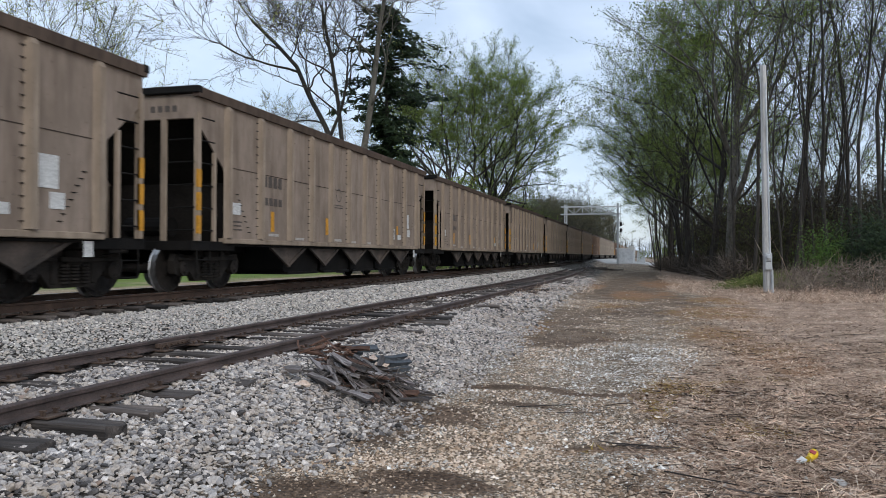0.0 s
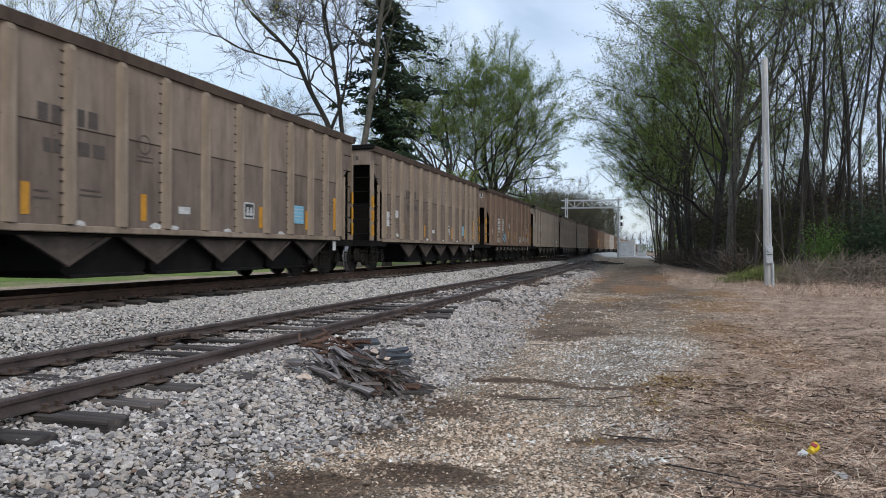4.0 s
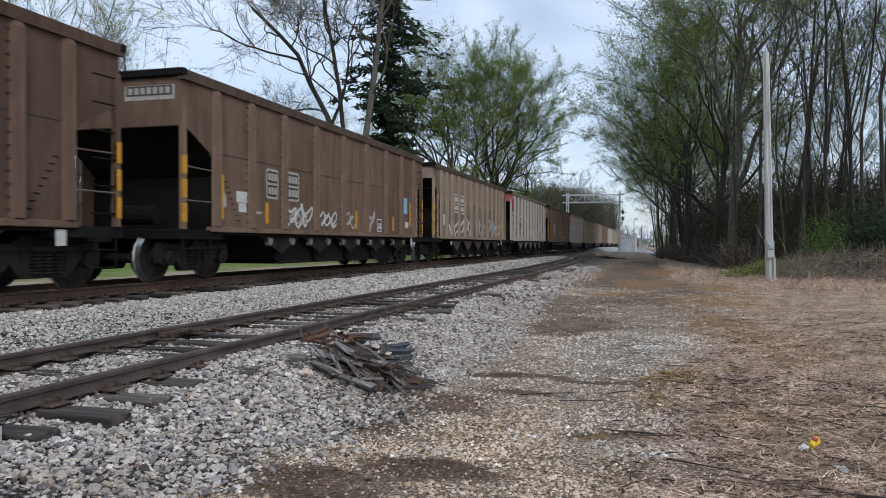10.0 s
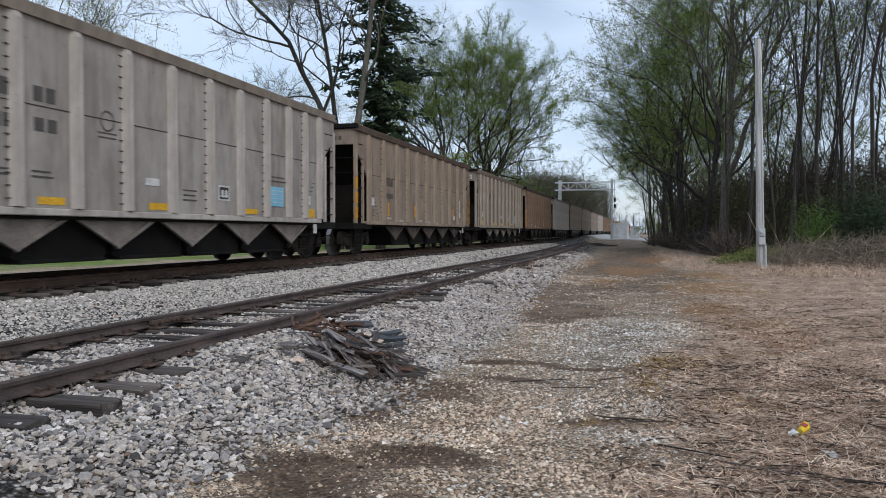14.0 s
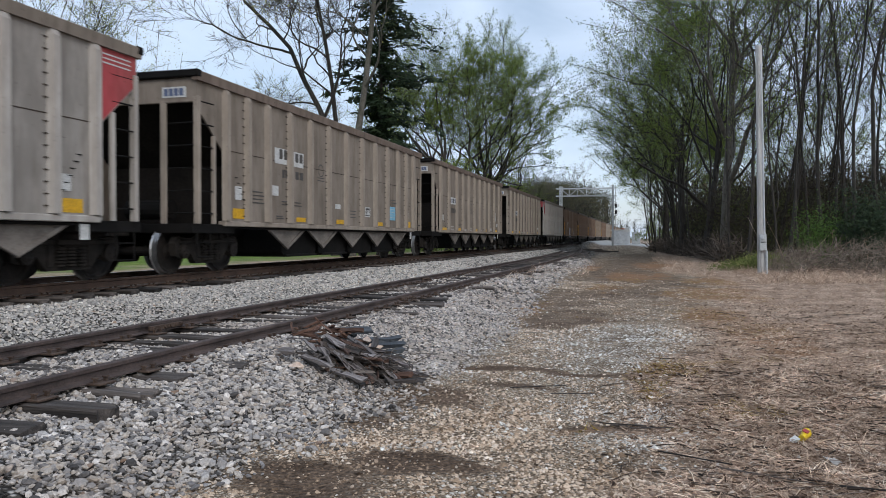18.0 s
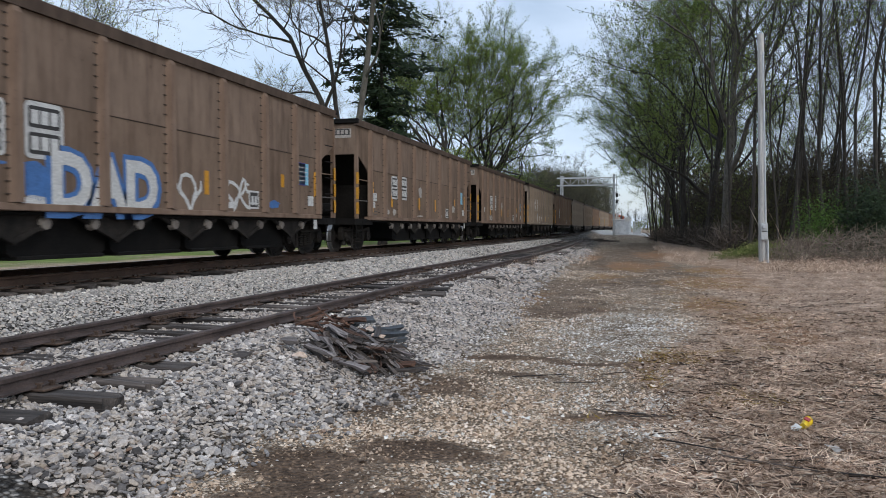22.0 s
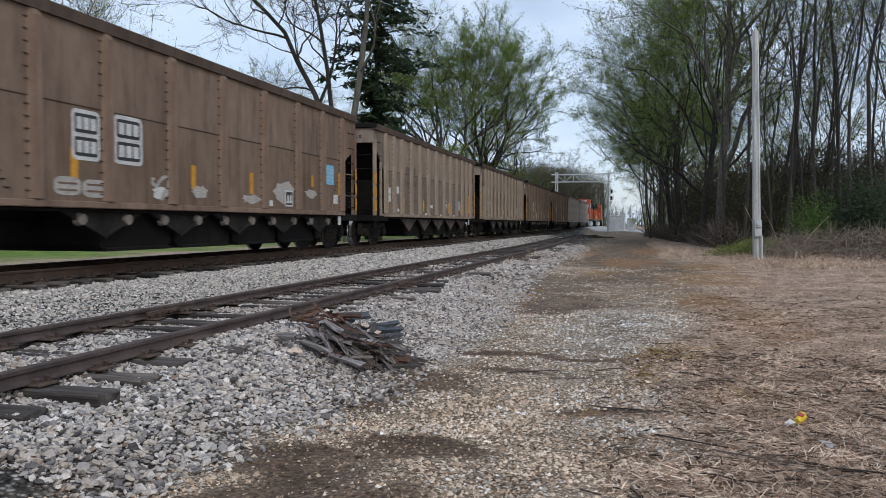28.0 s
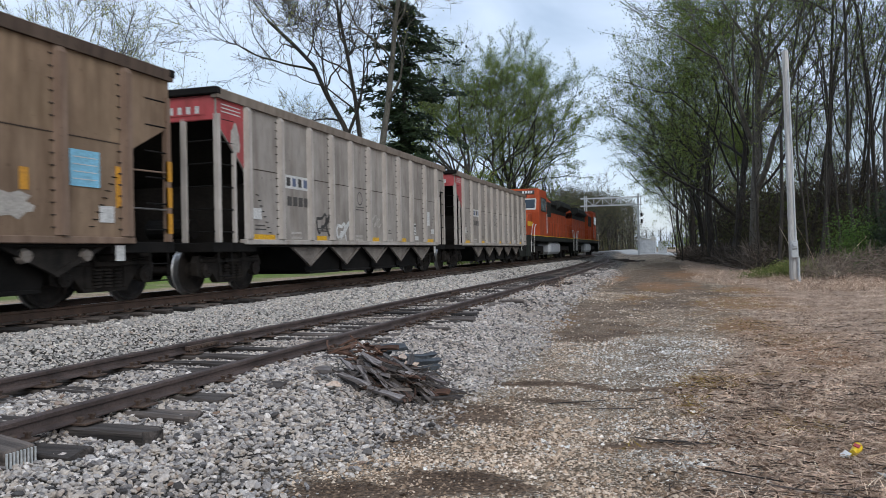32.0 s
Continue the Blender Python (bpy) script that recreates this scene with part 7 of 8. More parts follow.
def make_tree(name, label, seed, spec, bark=None, leaf=None, trunk=None):
    rng = random.Random(seed)
    vs, fs, tips = fork_grow(rng, spec, trunk)
    tree = thing(name, label, "tree")
    under(new("trunk", mesh_of("trunk", [tuple(v) for v in vs], fs, bark or BARK, smooth=True)), tree)
    if spec["leaf"][0]:
        me = leaf_mesh("crown", rng, tips, *spec["leaf"], leaf or LEAF)
        if me:
            under(new("crown", me), tree)
    return tree


BROAD = dict(height=20, r=0.33, stout=(0.5, 0.85), trunk=0.42, bare=0.35, limbs=6, open=(35, 68), reach=0.19, fork=(18, 46), lift=0.03, wob=0.17, twigs=3, depth=5, dome=(11.6, 6.4, 8.4), leaf=(1.35, 13, 0.06, 0.2))
SLIM = dict(height=20, r=0.17, trunk=0.72, bare=0.4, limbs=6, open=(18, 42), reach=0.12, fork=(12, 32), lift=0.09, wob=0.15, twigs=3, depth=2, bend=0.05, leaf=(0.45, 2, 0.06, 0.22))
BARE = dict(height=19, r=0.32, trunk=0.6, bare=0.4, limbs=7, open=(28, 55), reach=0.17, fork=(18, 44), lift=0.045, wob=0.21, twigs=5, depth=4, leaf=(0.3, 1, 0.05, 0.15))


def evergreen(name, label, seed, height, spread):
    """A dark conifer: straight trunk, tiered drooping boughs, needle sprays."""
    rng = random.Random(seed)
    vs, fs, lv = [], [], []
    tube(vs, fs, [Vector((0.1 * math.sin(i), 0.1 * math.cos(2 * i), height * i / 8)) for i in range(9)], [0.3 * (1 - i / 8.6) for i in range(9)], 8)
    z = height * 0.10
    while z < height * 0.985:
        f = z / height
        for _ in range(rng.randint(4, 6)):
            a = rng.uniform(0, 6.283)
            ln = spread * (1 - f) ** 0.3 * (0.8 + 0.5 * math.sin(9 * f + 2 * rng.random())) * rng.uniform(0.3, 1.0) + 0.35
            d = Vector((math.cos(a), math.sin(a), rng.uniform(0.0, 0.35)))
            pts = [Vector((0, 0, z))]
            for i in range(5):
                pts.append(pts[-1] + d * (ln / 5))
                d = (d + Vector((rng.gauss(0, 0.12), rng.gauss(0, 0.12), -0.10 + rng.gauss(0, 0.06)))).normalized()
            tube(vs, fs, pts, [0.05 * (1 - i / 6) * (1.3 - f) for i in range(6)], 4)
            for i in range(1, 6):
                for _ in range(int(10 + 7 * (1 - f))):
                    c = pts[i] + Vector((rng.gauss(0, 0.22), rng.gauss(0, 0.22), rng.gauss(0, 0.12)))
                    u = (d + Vector((rng.gauss(0, 0.7), rng.gauss(0, 0.7), rng.gauss(0, 0.35)))).normalized()
                    w = u.orthogonal().normalized()
                    s = rng.uniform(0.18, 0.42)
                    lv += [c - u * s, c + w * s * 0.3, c + u * s, c - w * s * 0.3]
        z += height * rng.uniform(0.018, 0.032)
    tree = thing(name, label, "tree")
    under(new("trunk", mesh_of("trunk", [tuple(v) for v in vs], fs, BARK, smooth=True)), tree)
    v = np.array([tuple(x) for x in lv])
    under(new("crown", mesh_of("crown", v, np.arange(len(v)).reshape(-1, 4), NEEDLE)), tree)
    return tree


def stand(tree, x, y, turn=0.0, size=1.0, tilt=0.0):
    z = ground_z(x, y) if abs(x) < 60 else 0.0
    tree.matrix_basis = Matrix.Translation((x, y, z)) @ Matrix.Rotation(radians(tilt), 4, "Y") @ Matrix.Rotation(radians(turn), 4, "Z") @ Matrix.Scale(size, 4)
    return tree


def again(tree, x, y, turn=0.0, size=1.0, tilt=0.0):
    return stand(copy_thing(tree, Matrix.Identity(4)), x, y, turn, size, tilt)


def plant_left():
    """Trees beyond the main line."""
    # big leaning bare tree with a fork that reaches over the line
    t = [(0, 0, -0.2), (0.1, 0, 3), (-0.2, 0, 6.5), (-0.6, 0, 9.2), (-1.2, 0, 10.5), (-2.4, 0, 12.6), (-3.4, 0, 14.8), (-5.0, 0, 16.5), (-7.0, 0, 18.4)]
    stand(make_tree("bare_tree", "tall bare leaning tree with a dark forked trunk", 71, dict(BARE, r=0.25, limbs=9, leaf=(0.3, 1, 0.05, 0.15)), BARK, LEAFPALE, t), -21.3, 50)
    t = [(0, 0, -0.2), (0.0, 0, 4), (-0.2, 0, 8), (-0.5, 0, 10.0), (-0.7, 0, 12), (-1.2, 0, 15), (-1.6, 0, 17), (-2.0, 0, 19)]
    stand(make_tree("bare_tree", "tall bare tree with fine budding twigs", 72, dict(BARE, r=0.21, bare=0.5, limbs=8, leaf=(0.3, 1, 0.06, 0.2)), BARK, LEAFPALE, t), -21.0, 50.6)
    t = [(0, 0, -0.2), (0.0, 0, 4), (0.4, 0, 8), (0.9, 0, 11), (1.3, 0, 14), (1.6, 0, 17), (2.2, 0, 20)]
    stand(make_tree("pale_tree", "tall pale-barked tree just coming into leaf", 73, dict(BARE, r=0.28, bare=0.5, leaf=(0.6, 2, 0.07, 0.25)), BARKPALE, LEAFPALE, t), -19.4, 48.5)
    stand(evergreen("evergreen_tree", "dense dark evergreen conifer behind the train", 74, 19.6, 5.6), -18.8, 53, 20)
    broad = make_tree("leafing_tree", "spreading tree with thin young green leaves", 75, dict(BROAD, limbs=9, bare=0.3, leaf=(1.35, 13, 0.066, 0.17)), BARK, LEAF)
    broad_b = make_tree("leafing_tree", "spreading tree with thin young green leaves", 76, dict(BROAD, height=19, limbs=7, leaf=(1.35, 13, 0.066, 0.17)), BARK, LEAF)
    stand(broad, -17.4, 67, 40, 1.08)
    stand(broad_b, -14.3, 73, 10, 1.12)
    again(broad, -16.4, 80, 140, 1.08)
    again(broad_b, -16.6, 92, 200, 0.8)
    again(broad_b, -20.5, 70, 300, 0.95)
    low = make_tree("leafing_tree", "small bushy tree with dark green leaves", 77, dict(BROAD, height=9, r=0.12, trunk=0.4, bare=0.12, limbs=8, depth=3, dome=None, leaf=(1.3, 5, 0.10, 0.28)), BARK, LEAF)
    stand(low, -15.6, 54.5, 0)
    for x, y, a, s in ((-13.6, 58, 50, 0.9), (-18.8, 52, 90, 1.0), (-14.5, 68, 130, 1.0), (-13.4, 77, 33, 1.0)):
        again(low, x, y, a, s)
    pale = make_tree("leafing_tree", "light green young-leaved tree beyond the track", 78, dict(BROAD, height=21, r=0.22, limbs=8, depth=4, leaf=(1.0, 7, 0.055, 0.2)), BARK, LEAFPALE)
    stand(pale, -35.2, 40, 0, 1.0)
    again(pale, -39, 41, 120, 1.05)
    thin = make_tree("bare_tree", "distant bare tree with fine pale twigs", 79, dict(BARE, height=21, leaf=(0.4, 1, 0.09, 0.25)), BARKPALE, LEAFPALE)
    stand(thin, -44, 82, 0)
    again(thin, -39.5, 90, 77, 0.9)
    again(thin, -50, 96, 190, 1.0)
    # farther down the line
    far_olive = make_tree("leafing_tree", "far olive-brown tree just budding", 80, dict(BROAD, height=18, depth=4, leaf=(0.8, 4, 0.11, 0.4)), BARK, OLIVE)
    stand(far_olive, -16.0, 131, 0, 0.8)
    for x, y, a, sz in ((-17.5, 118, 70, 0.75), (-14.9, 150, 140, 0.85), (-16.5, 176, 200, 0.95), (-13.9, 200, 20, 1.0), (-19, 150, 300, 0.9)):
        again(far_olive, x, y, a, sz)
    for i, (x, y, s) in enumerate(((-17, 96, 0.45), (-16.5, 112, 0.5), (-18, 128, 0.7), (-21, 140, 0.8), (-15.9, 146, 0.78), (-15.2, 160, 0.78), (-17, 168, 0.9), (-14.6, 182, 0.85))):
        again((thin, far_olive, thin, far_olive, far_olive, thin, far_olive, far_olive)[i], x, y, 47 * i, s)
    return thin, broad, broad_b, low


def plant_right():
    """The wood along the drive."""
    slim = [make_tree("slender_tree", "tall slender tree with sparse young leaves", 100 + i, dict(SLIM, height=19 + 1.2 * i, r=0.07 + 0.014 * i, bend=0.04 + 0.012 * i, trunk=0.62 + 0.04 * i, bare=0.25 + 0.06 * i, leaf=(0.45 + 0.07 * i, 5, 0.052, 0.22)), BARK) for i in range(5)]
    big = [make_tree("leafing_tree", "large many-limbed tree with fine green leaves", 120 + i, dict(BROAD, height=20 + i, r=0.30, bare=0.3, limbs=9, trunk=0.55, stout=(0.4, 0.62), depth=5, dome=(12.4, 7.6, 9.6), leaf=(1.25, 9, 0.068, 0.24)), BARK, LEAF) for i in range(3)]
    front = make_tree("leafing_tree", "large pale-limbed tree at the wood's corner", 131, dict(BROAD, height=24, r=0.30, bare=0.3, bend=0.03, limbs=10, trunk=0.65, open=(25, 50), reach=0.15, depth=4, dome=None, leaf=(1.2, 7, 0.055, 0.22)), BARKPALE, LEAF)
    stand(front, 4.6, 50, 300, 1.0, -1)
    spots_big = ((2.9, 66, 0, 1.03, -1), (2.7, 75, 80, 1.0, -1), (4.0, 57, 240, 0.95, 0), (2.4, 95, 260, 0.85, 0), (8.8, 68, 300, 0.62, 0), (11.8, 64, 120, 0.6, 0), (1.8, 84, 30, 0.95, 0))
    for i, (x, y, a, s, tl) in enumerate(spots_big):
        t = big[i % 3]
        if i < 3:
            stand(t, x, y, a, s, tl)
        else:
            again(t, x, y, a, s, tl)
    rng = random.Random(9)
    n = 0
    for row in range(4):
        for j in range(14 if row < 3 else 4):
            x = 6.5 + j * 1.2 + rng.uniform(-0.45, 0.45) + row * 0.6
            y = 43 - j * 0.35 + row * 4.5 + rng.uniform(-2, 2)
            t = slim[n % 5]
            s = rng.uniform(0.85, 1.15)
            if n < 5:
                stand(t, x, y, rng.uniform(0, 360), s, rng.uniform(-4, 4))
            else:
                again(t, x, y, rng.uniform(0, 360), s, rng.uniform(-5, 5))
            n += 1
    for x, y, s in ((3.2, 62, 0.9), (2.2, 70, 0.8), (3.9, 55, 0.8), (2.6, 78, 0.8), (1.6, 92, 0.8), (2.2, 100, 0.85), (2.0, 112, 0.8), (4.5, 47, 0.7), (5.4, 45.5, 0.85)):
        again(slim[n % 5], x, y, 53 * n, s, rng.uniform(-5, 3))
        n += 1
    low = FAR[3]
    for x, y, s in ((1.5, 118, 0.8), (2.6, 108, 0.9)):
        again(low, x, y, 77 * n, s)
        n += 1
    for x, y, s in ((0.7, 85, 0.7), (0.4, 97, 0.75), (1.0, 91, 0.85), (0.3, 104, 0.6), (0.8, 80, 0.6), (1.3, 88, 0.7), (0.6, 110, 0.7)):
        again(slim[n % 5], x, y, 41 * n, s, -2)
        n += 1
    for i in range(16):
        again(low, 6 + 1.35 * i + rng.uniform(-0.5, 0.5), 60 + rng.uniform(-4, 14), 40 * i, rng.uniform(0.55, 0.85))
    for x, y, s in ((2.4, 104, 0.7), (2.8, 122, 0.75), (3.5, 95, 0.9)):
        again(big[n % 3], x, y, 61 * n, s)
        n += 1


FAR = plant_left()
plant_right()


def twigs(name, label, spots, length, material, seed, category="brush", thick=1.0):
    """Thin crossing stems, one mesh."""
    rng = random.Random(seed)
    vs, fs = [], []
    for x, y, z in spots:
        a, e = rng.uniform(0, 6.283), abs(rng.gauss(0.6, 0.45))
        d = Vector((math.cos(a) * math.cos(e), math.sin(a) * math.cos(e), math.sin(e)))
        ln = length * rng.uniform(0.4, 1.3)
        th = rng.uniform(0.6, 1.9) * thick
        p = Vector((x, y, z))
        pts = [p, p + d * ln * 0.5, p + d * ln + Vector((rng.gauss(0, 0.1), rng.gauss(0, 0.1), rng.gauss(-0.1, 0.1))) * ln]
        tube(vs, fs, pts, [0.011 * th, 0.008 * th, 0.003], 3)
    return tagged(new(name, mesh_of(name, [tuple(v) for v in vs], fs, material)), label, category, kind="stuff")


def undergrowth():
    rng = random.Random(77)
    s1, s2, s3 = [], [], []
    for _ in range(17000):      # tangled brush along the wood's edge
        x = rng.uniform(5.0, 18)
        y = rng.uniform(33.5, 40) + max(0, 6 - x) * 1.5 - max(0, min(6, x - 4.5)) * 1.1
        if fbm(x, y, 0.35, 6.0) + rng.gauss(0, 0.2) > -0.05:
            s1.append((x, y, ground_z(x, y) + rng.random() ** 1.5 * (0.3 + 0.8 * blot(x, 0, 8.5, 0, 3.0, 1) + 0.5 * blot(x, 0, 14, 0, 2.0, 1))))
    twigs("edge_brush", "tangled bare brown brush along the wood's edge", s1, 0.72, TWIG, 1, thick=0.55)
    poles = [(rng.uniform(5.0, 14), rng.uniform(33, 38), 0) for _ in range(28)]
    twigs("dead_stalks", "long pale dead stalks leaning at the wood's edge", poles, 2.6, STRAW, 4, thick=0.5)
    for _ in range(3000):      # heaps of cut branches
        y = rng.uniform(46, 92)
        x = 0.2 + (92 - y) * 0.085 + abs(rng.gauss(0, 0.9))
        s2.append((x, y, rng.uniform(0, 1.5) * (0.6 + 0.4 * math.sin(y * 0.55)) * math.exp(-((x - 1 - (92 - y) * 0.085) / 1.3) ** 2)))
    twigs("brush_heap", "heaps of cut grey branches beside the drive", s2, 1.15, HEAPTWIG, 2, thick=1.8)
    for _ in range(11000):     # thicket inside the wood, its shade put into the twig colour
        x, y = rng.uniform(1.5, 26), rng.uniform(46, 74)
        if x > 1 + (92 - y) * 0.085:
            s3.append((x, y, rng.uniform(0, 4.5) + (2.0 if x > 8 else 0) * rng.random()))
    twigs("thicket", "dense bare thicket between the trunks", s3, 2.2, SHADETWIG, 3)
    rng2 = random.Random(78)
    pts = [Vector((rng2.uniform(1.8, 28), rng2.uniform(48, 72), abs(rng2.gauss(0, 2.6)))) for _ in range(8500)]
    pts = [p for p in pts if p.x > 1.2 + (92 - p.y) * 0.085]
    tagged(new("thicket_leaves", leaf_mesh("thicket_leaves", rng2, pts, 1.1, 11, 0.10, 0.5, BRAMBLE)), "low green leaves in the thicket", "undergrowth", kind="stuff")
    pts = [Vector((rng2.gauss(8.0, 0.6), rng2.gauss(39, 0.6), abs(rng2.gauss(1.2, 0.8)))) for _ in range(420)]
    tagged(new("briar_bush", leaf_mesh("briar_bush", rng2, pts, 1.2, 12, 0.055, 0.2, BRIAR)), "bright green leafy briar bush", "bush", kind="stuff")
    pts = [Vector((rng2.gauss(4.7, 0.8), rng2.gauss(36.5, 0.7), 0)) for _ in range(380)]
    pts = [Vector((p.x, p.y, 0.55 * math.exp(-((p.x - 5.0) / 1.2) ** 2) * rng2.random() + 0.12)) for p in pts]
    tagged(new("ivy_mound", leaf_mesh("ivy_mound", rng2, pts, 1.2, 16, 0.05, 0.13, MOSS)), "low mossy green mound behind the pole", "bush", kind="stuff")
    pts = [Vector((rng2.gauss(9.7, 0.7), rng2.gauss(38.2, 0.8), abs(rng2.gauss(1.4, 0.9)))) for _ in range(900)]
    tagged(new("dark_shrub", leaf_mesh("dark_shrub", rng2, pts, 1.2, 12, 0.08, 0.22, NEEDLE)), "dark evergreen shrub at the wood's edge", "bush", kind="stuff")


undergrowth()


def far_woods():
    """The closing woods all round: many small crowns in one mesh, far behind everything."""
    rng = random.Random(5)
    pts, vs, fs = [], [], []
    belts = [(-160, -30, 230, 260, 12), (-34, -15.8, 88, 124, 8), (-30, -15.5, 100, 150, 9), (-40, -19, 122, 160, 11), (-36, -14.5, 160, 215, 14), (-40, -13.2, 215, 300, 16), (-30, -13.4, 170, 230, 14), (-34, -12.8, 240, 330, 18), (-60, 10, 420, 480, 12), (3, 60, 130, 230, 13), (5, 40, 72, 112, 8), (5, 40, 76, 120, 9), (26, 60, 50, 120, 13), (-200, -90, 20, 230, 9), (-66, -44, 30, 80, 8), (-62, -46, 40, 84, 7), (-130, 60, -140, -90, 11), (60, 90, -90, 200, 12)]
    for x0, x1, y0, y1, h in belts:
        for _ in range(95):
            x, y, hh = rng.uniform(x0, x1), rng.uniform(y0, y1), h * rng.uniform(0.6, 1.15)
            tube(vs, fs, [Vector((x, y, 0)), Vector((x + rng.gauss(0, 0.4), y, hh * 0.5)), Vector((x + rng.gauss(0, 0.8), y, hh))], [0.18, 0.12, 0.03], 4)
            for _ in range(9):
                a, z = rng.uniform(0, 6.28), hh * rng.uniform(0.3, 0.85)
                p = Vector((x, y, z))
                q = p + Vector((math.cos(a), math.sin(a), 0.9)) * hh * rng.uniform(0.1, 0.24)
                tube(vs, fs, [p, q], [0.06, 0.015], 3)
                pts += [p.lerp(q, 0.5), q, q + Vector((rng.gauss(0, 0.5), rng.gauss(0, 0.5), rng.gauss(0, 0.5)))]
            pts += [Vector((x + rng.gauss(0, 1.2), y + rng.gauss(0, 1), abs(rng.gauss(0, hh * 0.2)))) for _ in range(22)]
    tagged(new("far_woods", leaf_mesh("far_woods", rng, pts, 0.8, 3, 0.27, 0.8, OLIVE)), "distant woods coming into leaf", "woods", kind="stuff")
    tagged(new("far_trunks", mesh_of("far_trunks", [tuple(v) for v in vs], fs, BARK)), "distant bare trunks and limbs", "woods", kind="stuff")


far_woods()

# ---- trackside things ----


def utility_pole():
    p = thing("utility_pole", "weathered grey wooden service pole with an electric meter", "pole", pose(4.45, 32.9, 0, 0, -1.05, 0))
    bm = bmesh.new()
    rng = random.Random(3)
    rings = []
    for i in range(13):
        z = -0.2 + 9.35 * i / 12
        r = 0.165 - 0.045 * i / 12
        rings.append([bm.verts.new((r * math.cos(a) + rng.gauss(0, 0.004), r * math.sin(a) + rng.gauss(0, 0.004), z)) for a in (6.283 * k / 14 for k in range(14))])
    for a, b in zip(rings, rings[1:]):
        for k in range(14):
            bm.faces.new((a[k], a[(k + 1) % 14], b[(k + 1) % 14], b[k]))
    bm.faces.new(rings[0][::-1]), bm.faces.new(rings[-1])
    part("shaft", bm, POLEWOOD, p, "cracked grey timber shaft")
    part("conduit", cyl_bm((0.10, -0.155, 1.3), (0.06, -0.13, 8.4), 0.03, n=8), GALV, p, "thin galvanised conduit")
    part("conduit", cyl_bm((0.16, -0.2, -0.1), (0.16, -0.2, 0.95), 0.045, n=8), GALV, p)
    part("elbow", cyl_bm((0.06, -0.2, 0.98), (0.17, -0.2, 0.98), 0.04, n=8), GALV, p)
    box_ = part("meter_box", box_bm(-0.11, 0.15, -0.33, -0.17, 0.95, 1.62, 0.015), METERGREY, p, "grey enamelled meter box")
    part("meter_glass", cyl_bm((0.02, -0.33, 1.48), (0.02, -0.43, 1.48), 0.085, 0.075, 16), GALV, box_, "round meter cover")
    part("dial_slot", box_bm(-0.07, 0.11, -0.337, -0.33, 1.27, 1.31), LETTER, box_)
    part("hook", cyl_bm((0.1, -0.1, 8.3), (0.22, -0.16, 8.25), 0.015, n=6), BLACK, p)


def plank_mesh(rng, ln, w, h):
    bm = bmesh.new()
    n = 3
    rings = []
    bend = rng.gauss(0, 0.006)
    for i in range(n + 1):
        x = -ln / 2 + ln * i / n
        t = 1 - 0.35 * rng.random() * (i in (0, n))
        rings.append([bm.verts.new((x + rng.gauss(0, 0.02), y * t + rng.gauss(0, 0.006), z * t + rng.gauss(0, 0.006) + bend * math.sin(3.14 * i / n))) for y, z in ((-w / 2, -h / 2), (w / 2, -h / 2), (w / 2, h / 2), (-w / 2, h / 2))])
    for a, b in zip(rings, rings[1:]):
        for k in range(4):
            bm.faces.new((a[k], a[(k + 1) % 4], b[(k + 1) % 4], b[k]))
    bm.faces.new(rings[0]), bm.faces.new(rings[-1][::-1])
    return bm


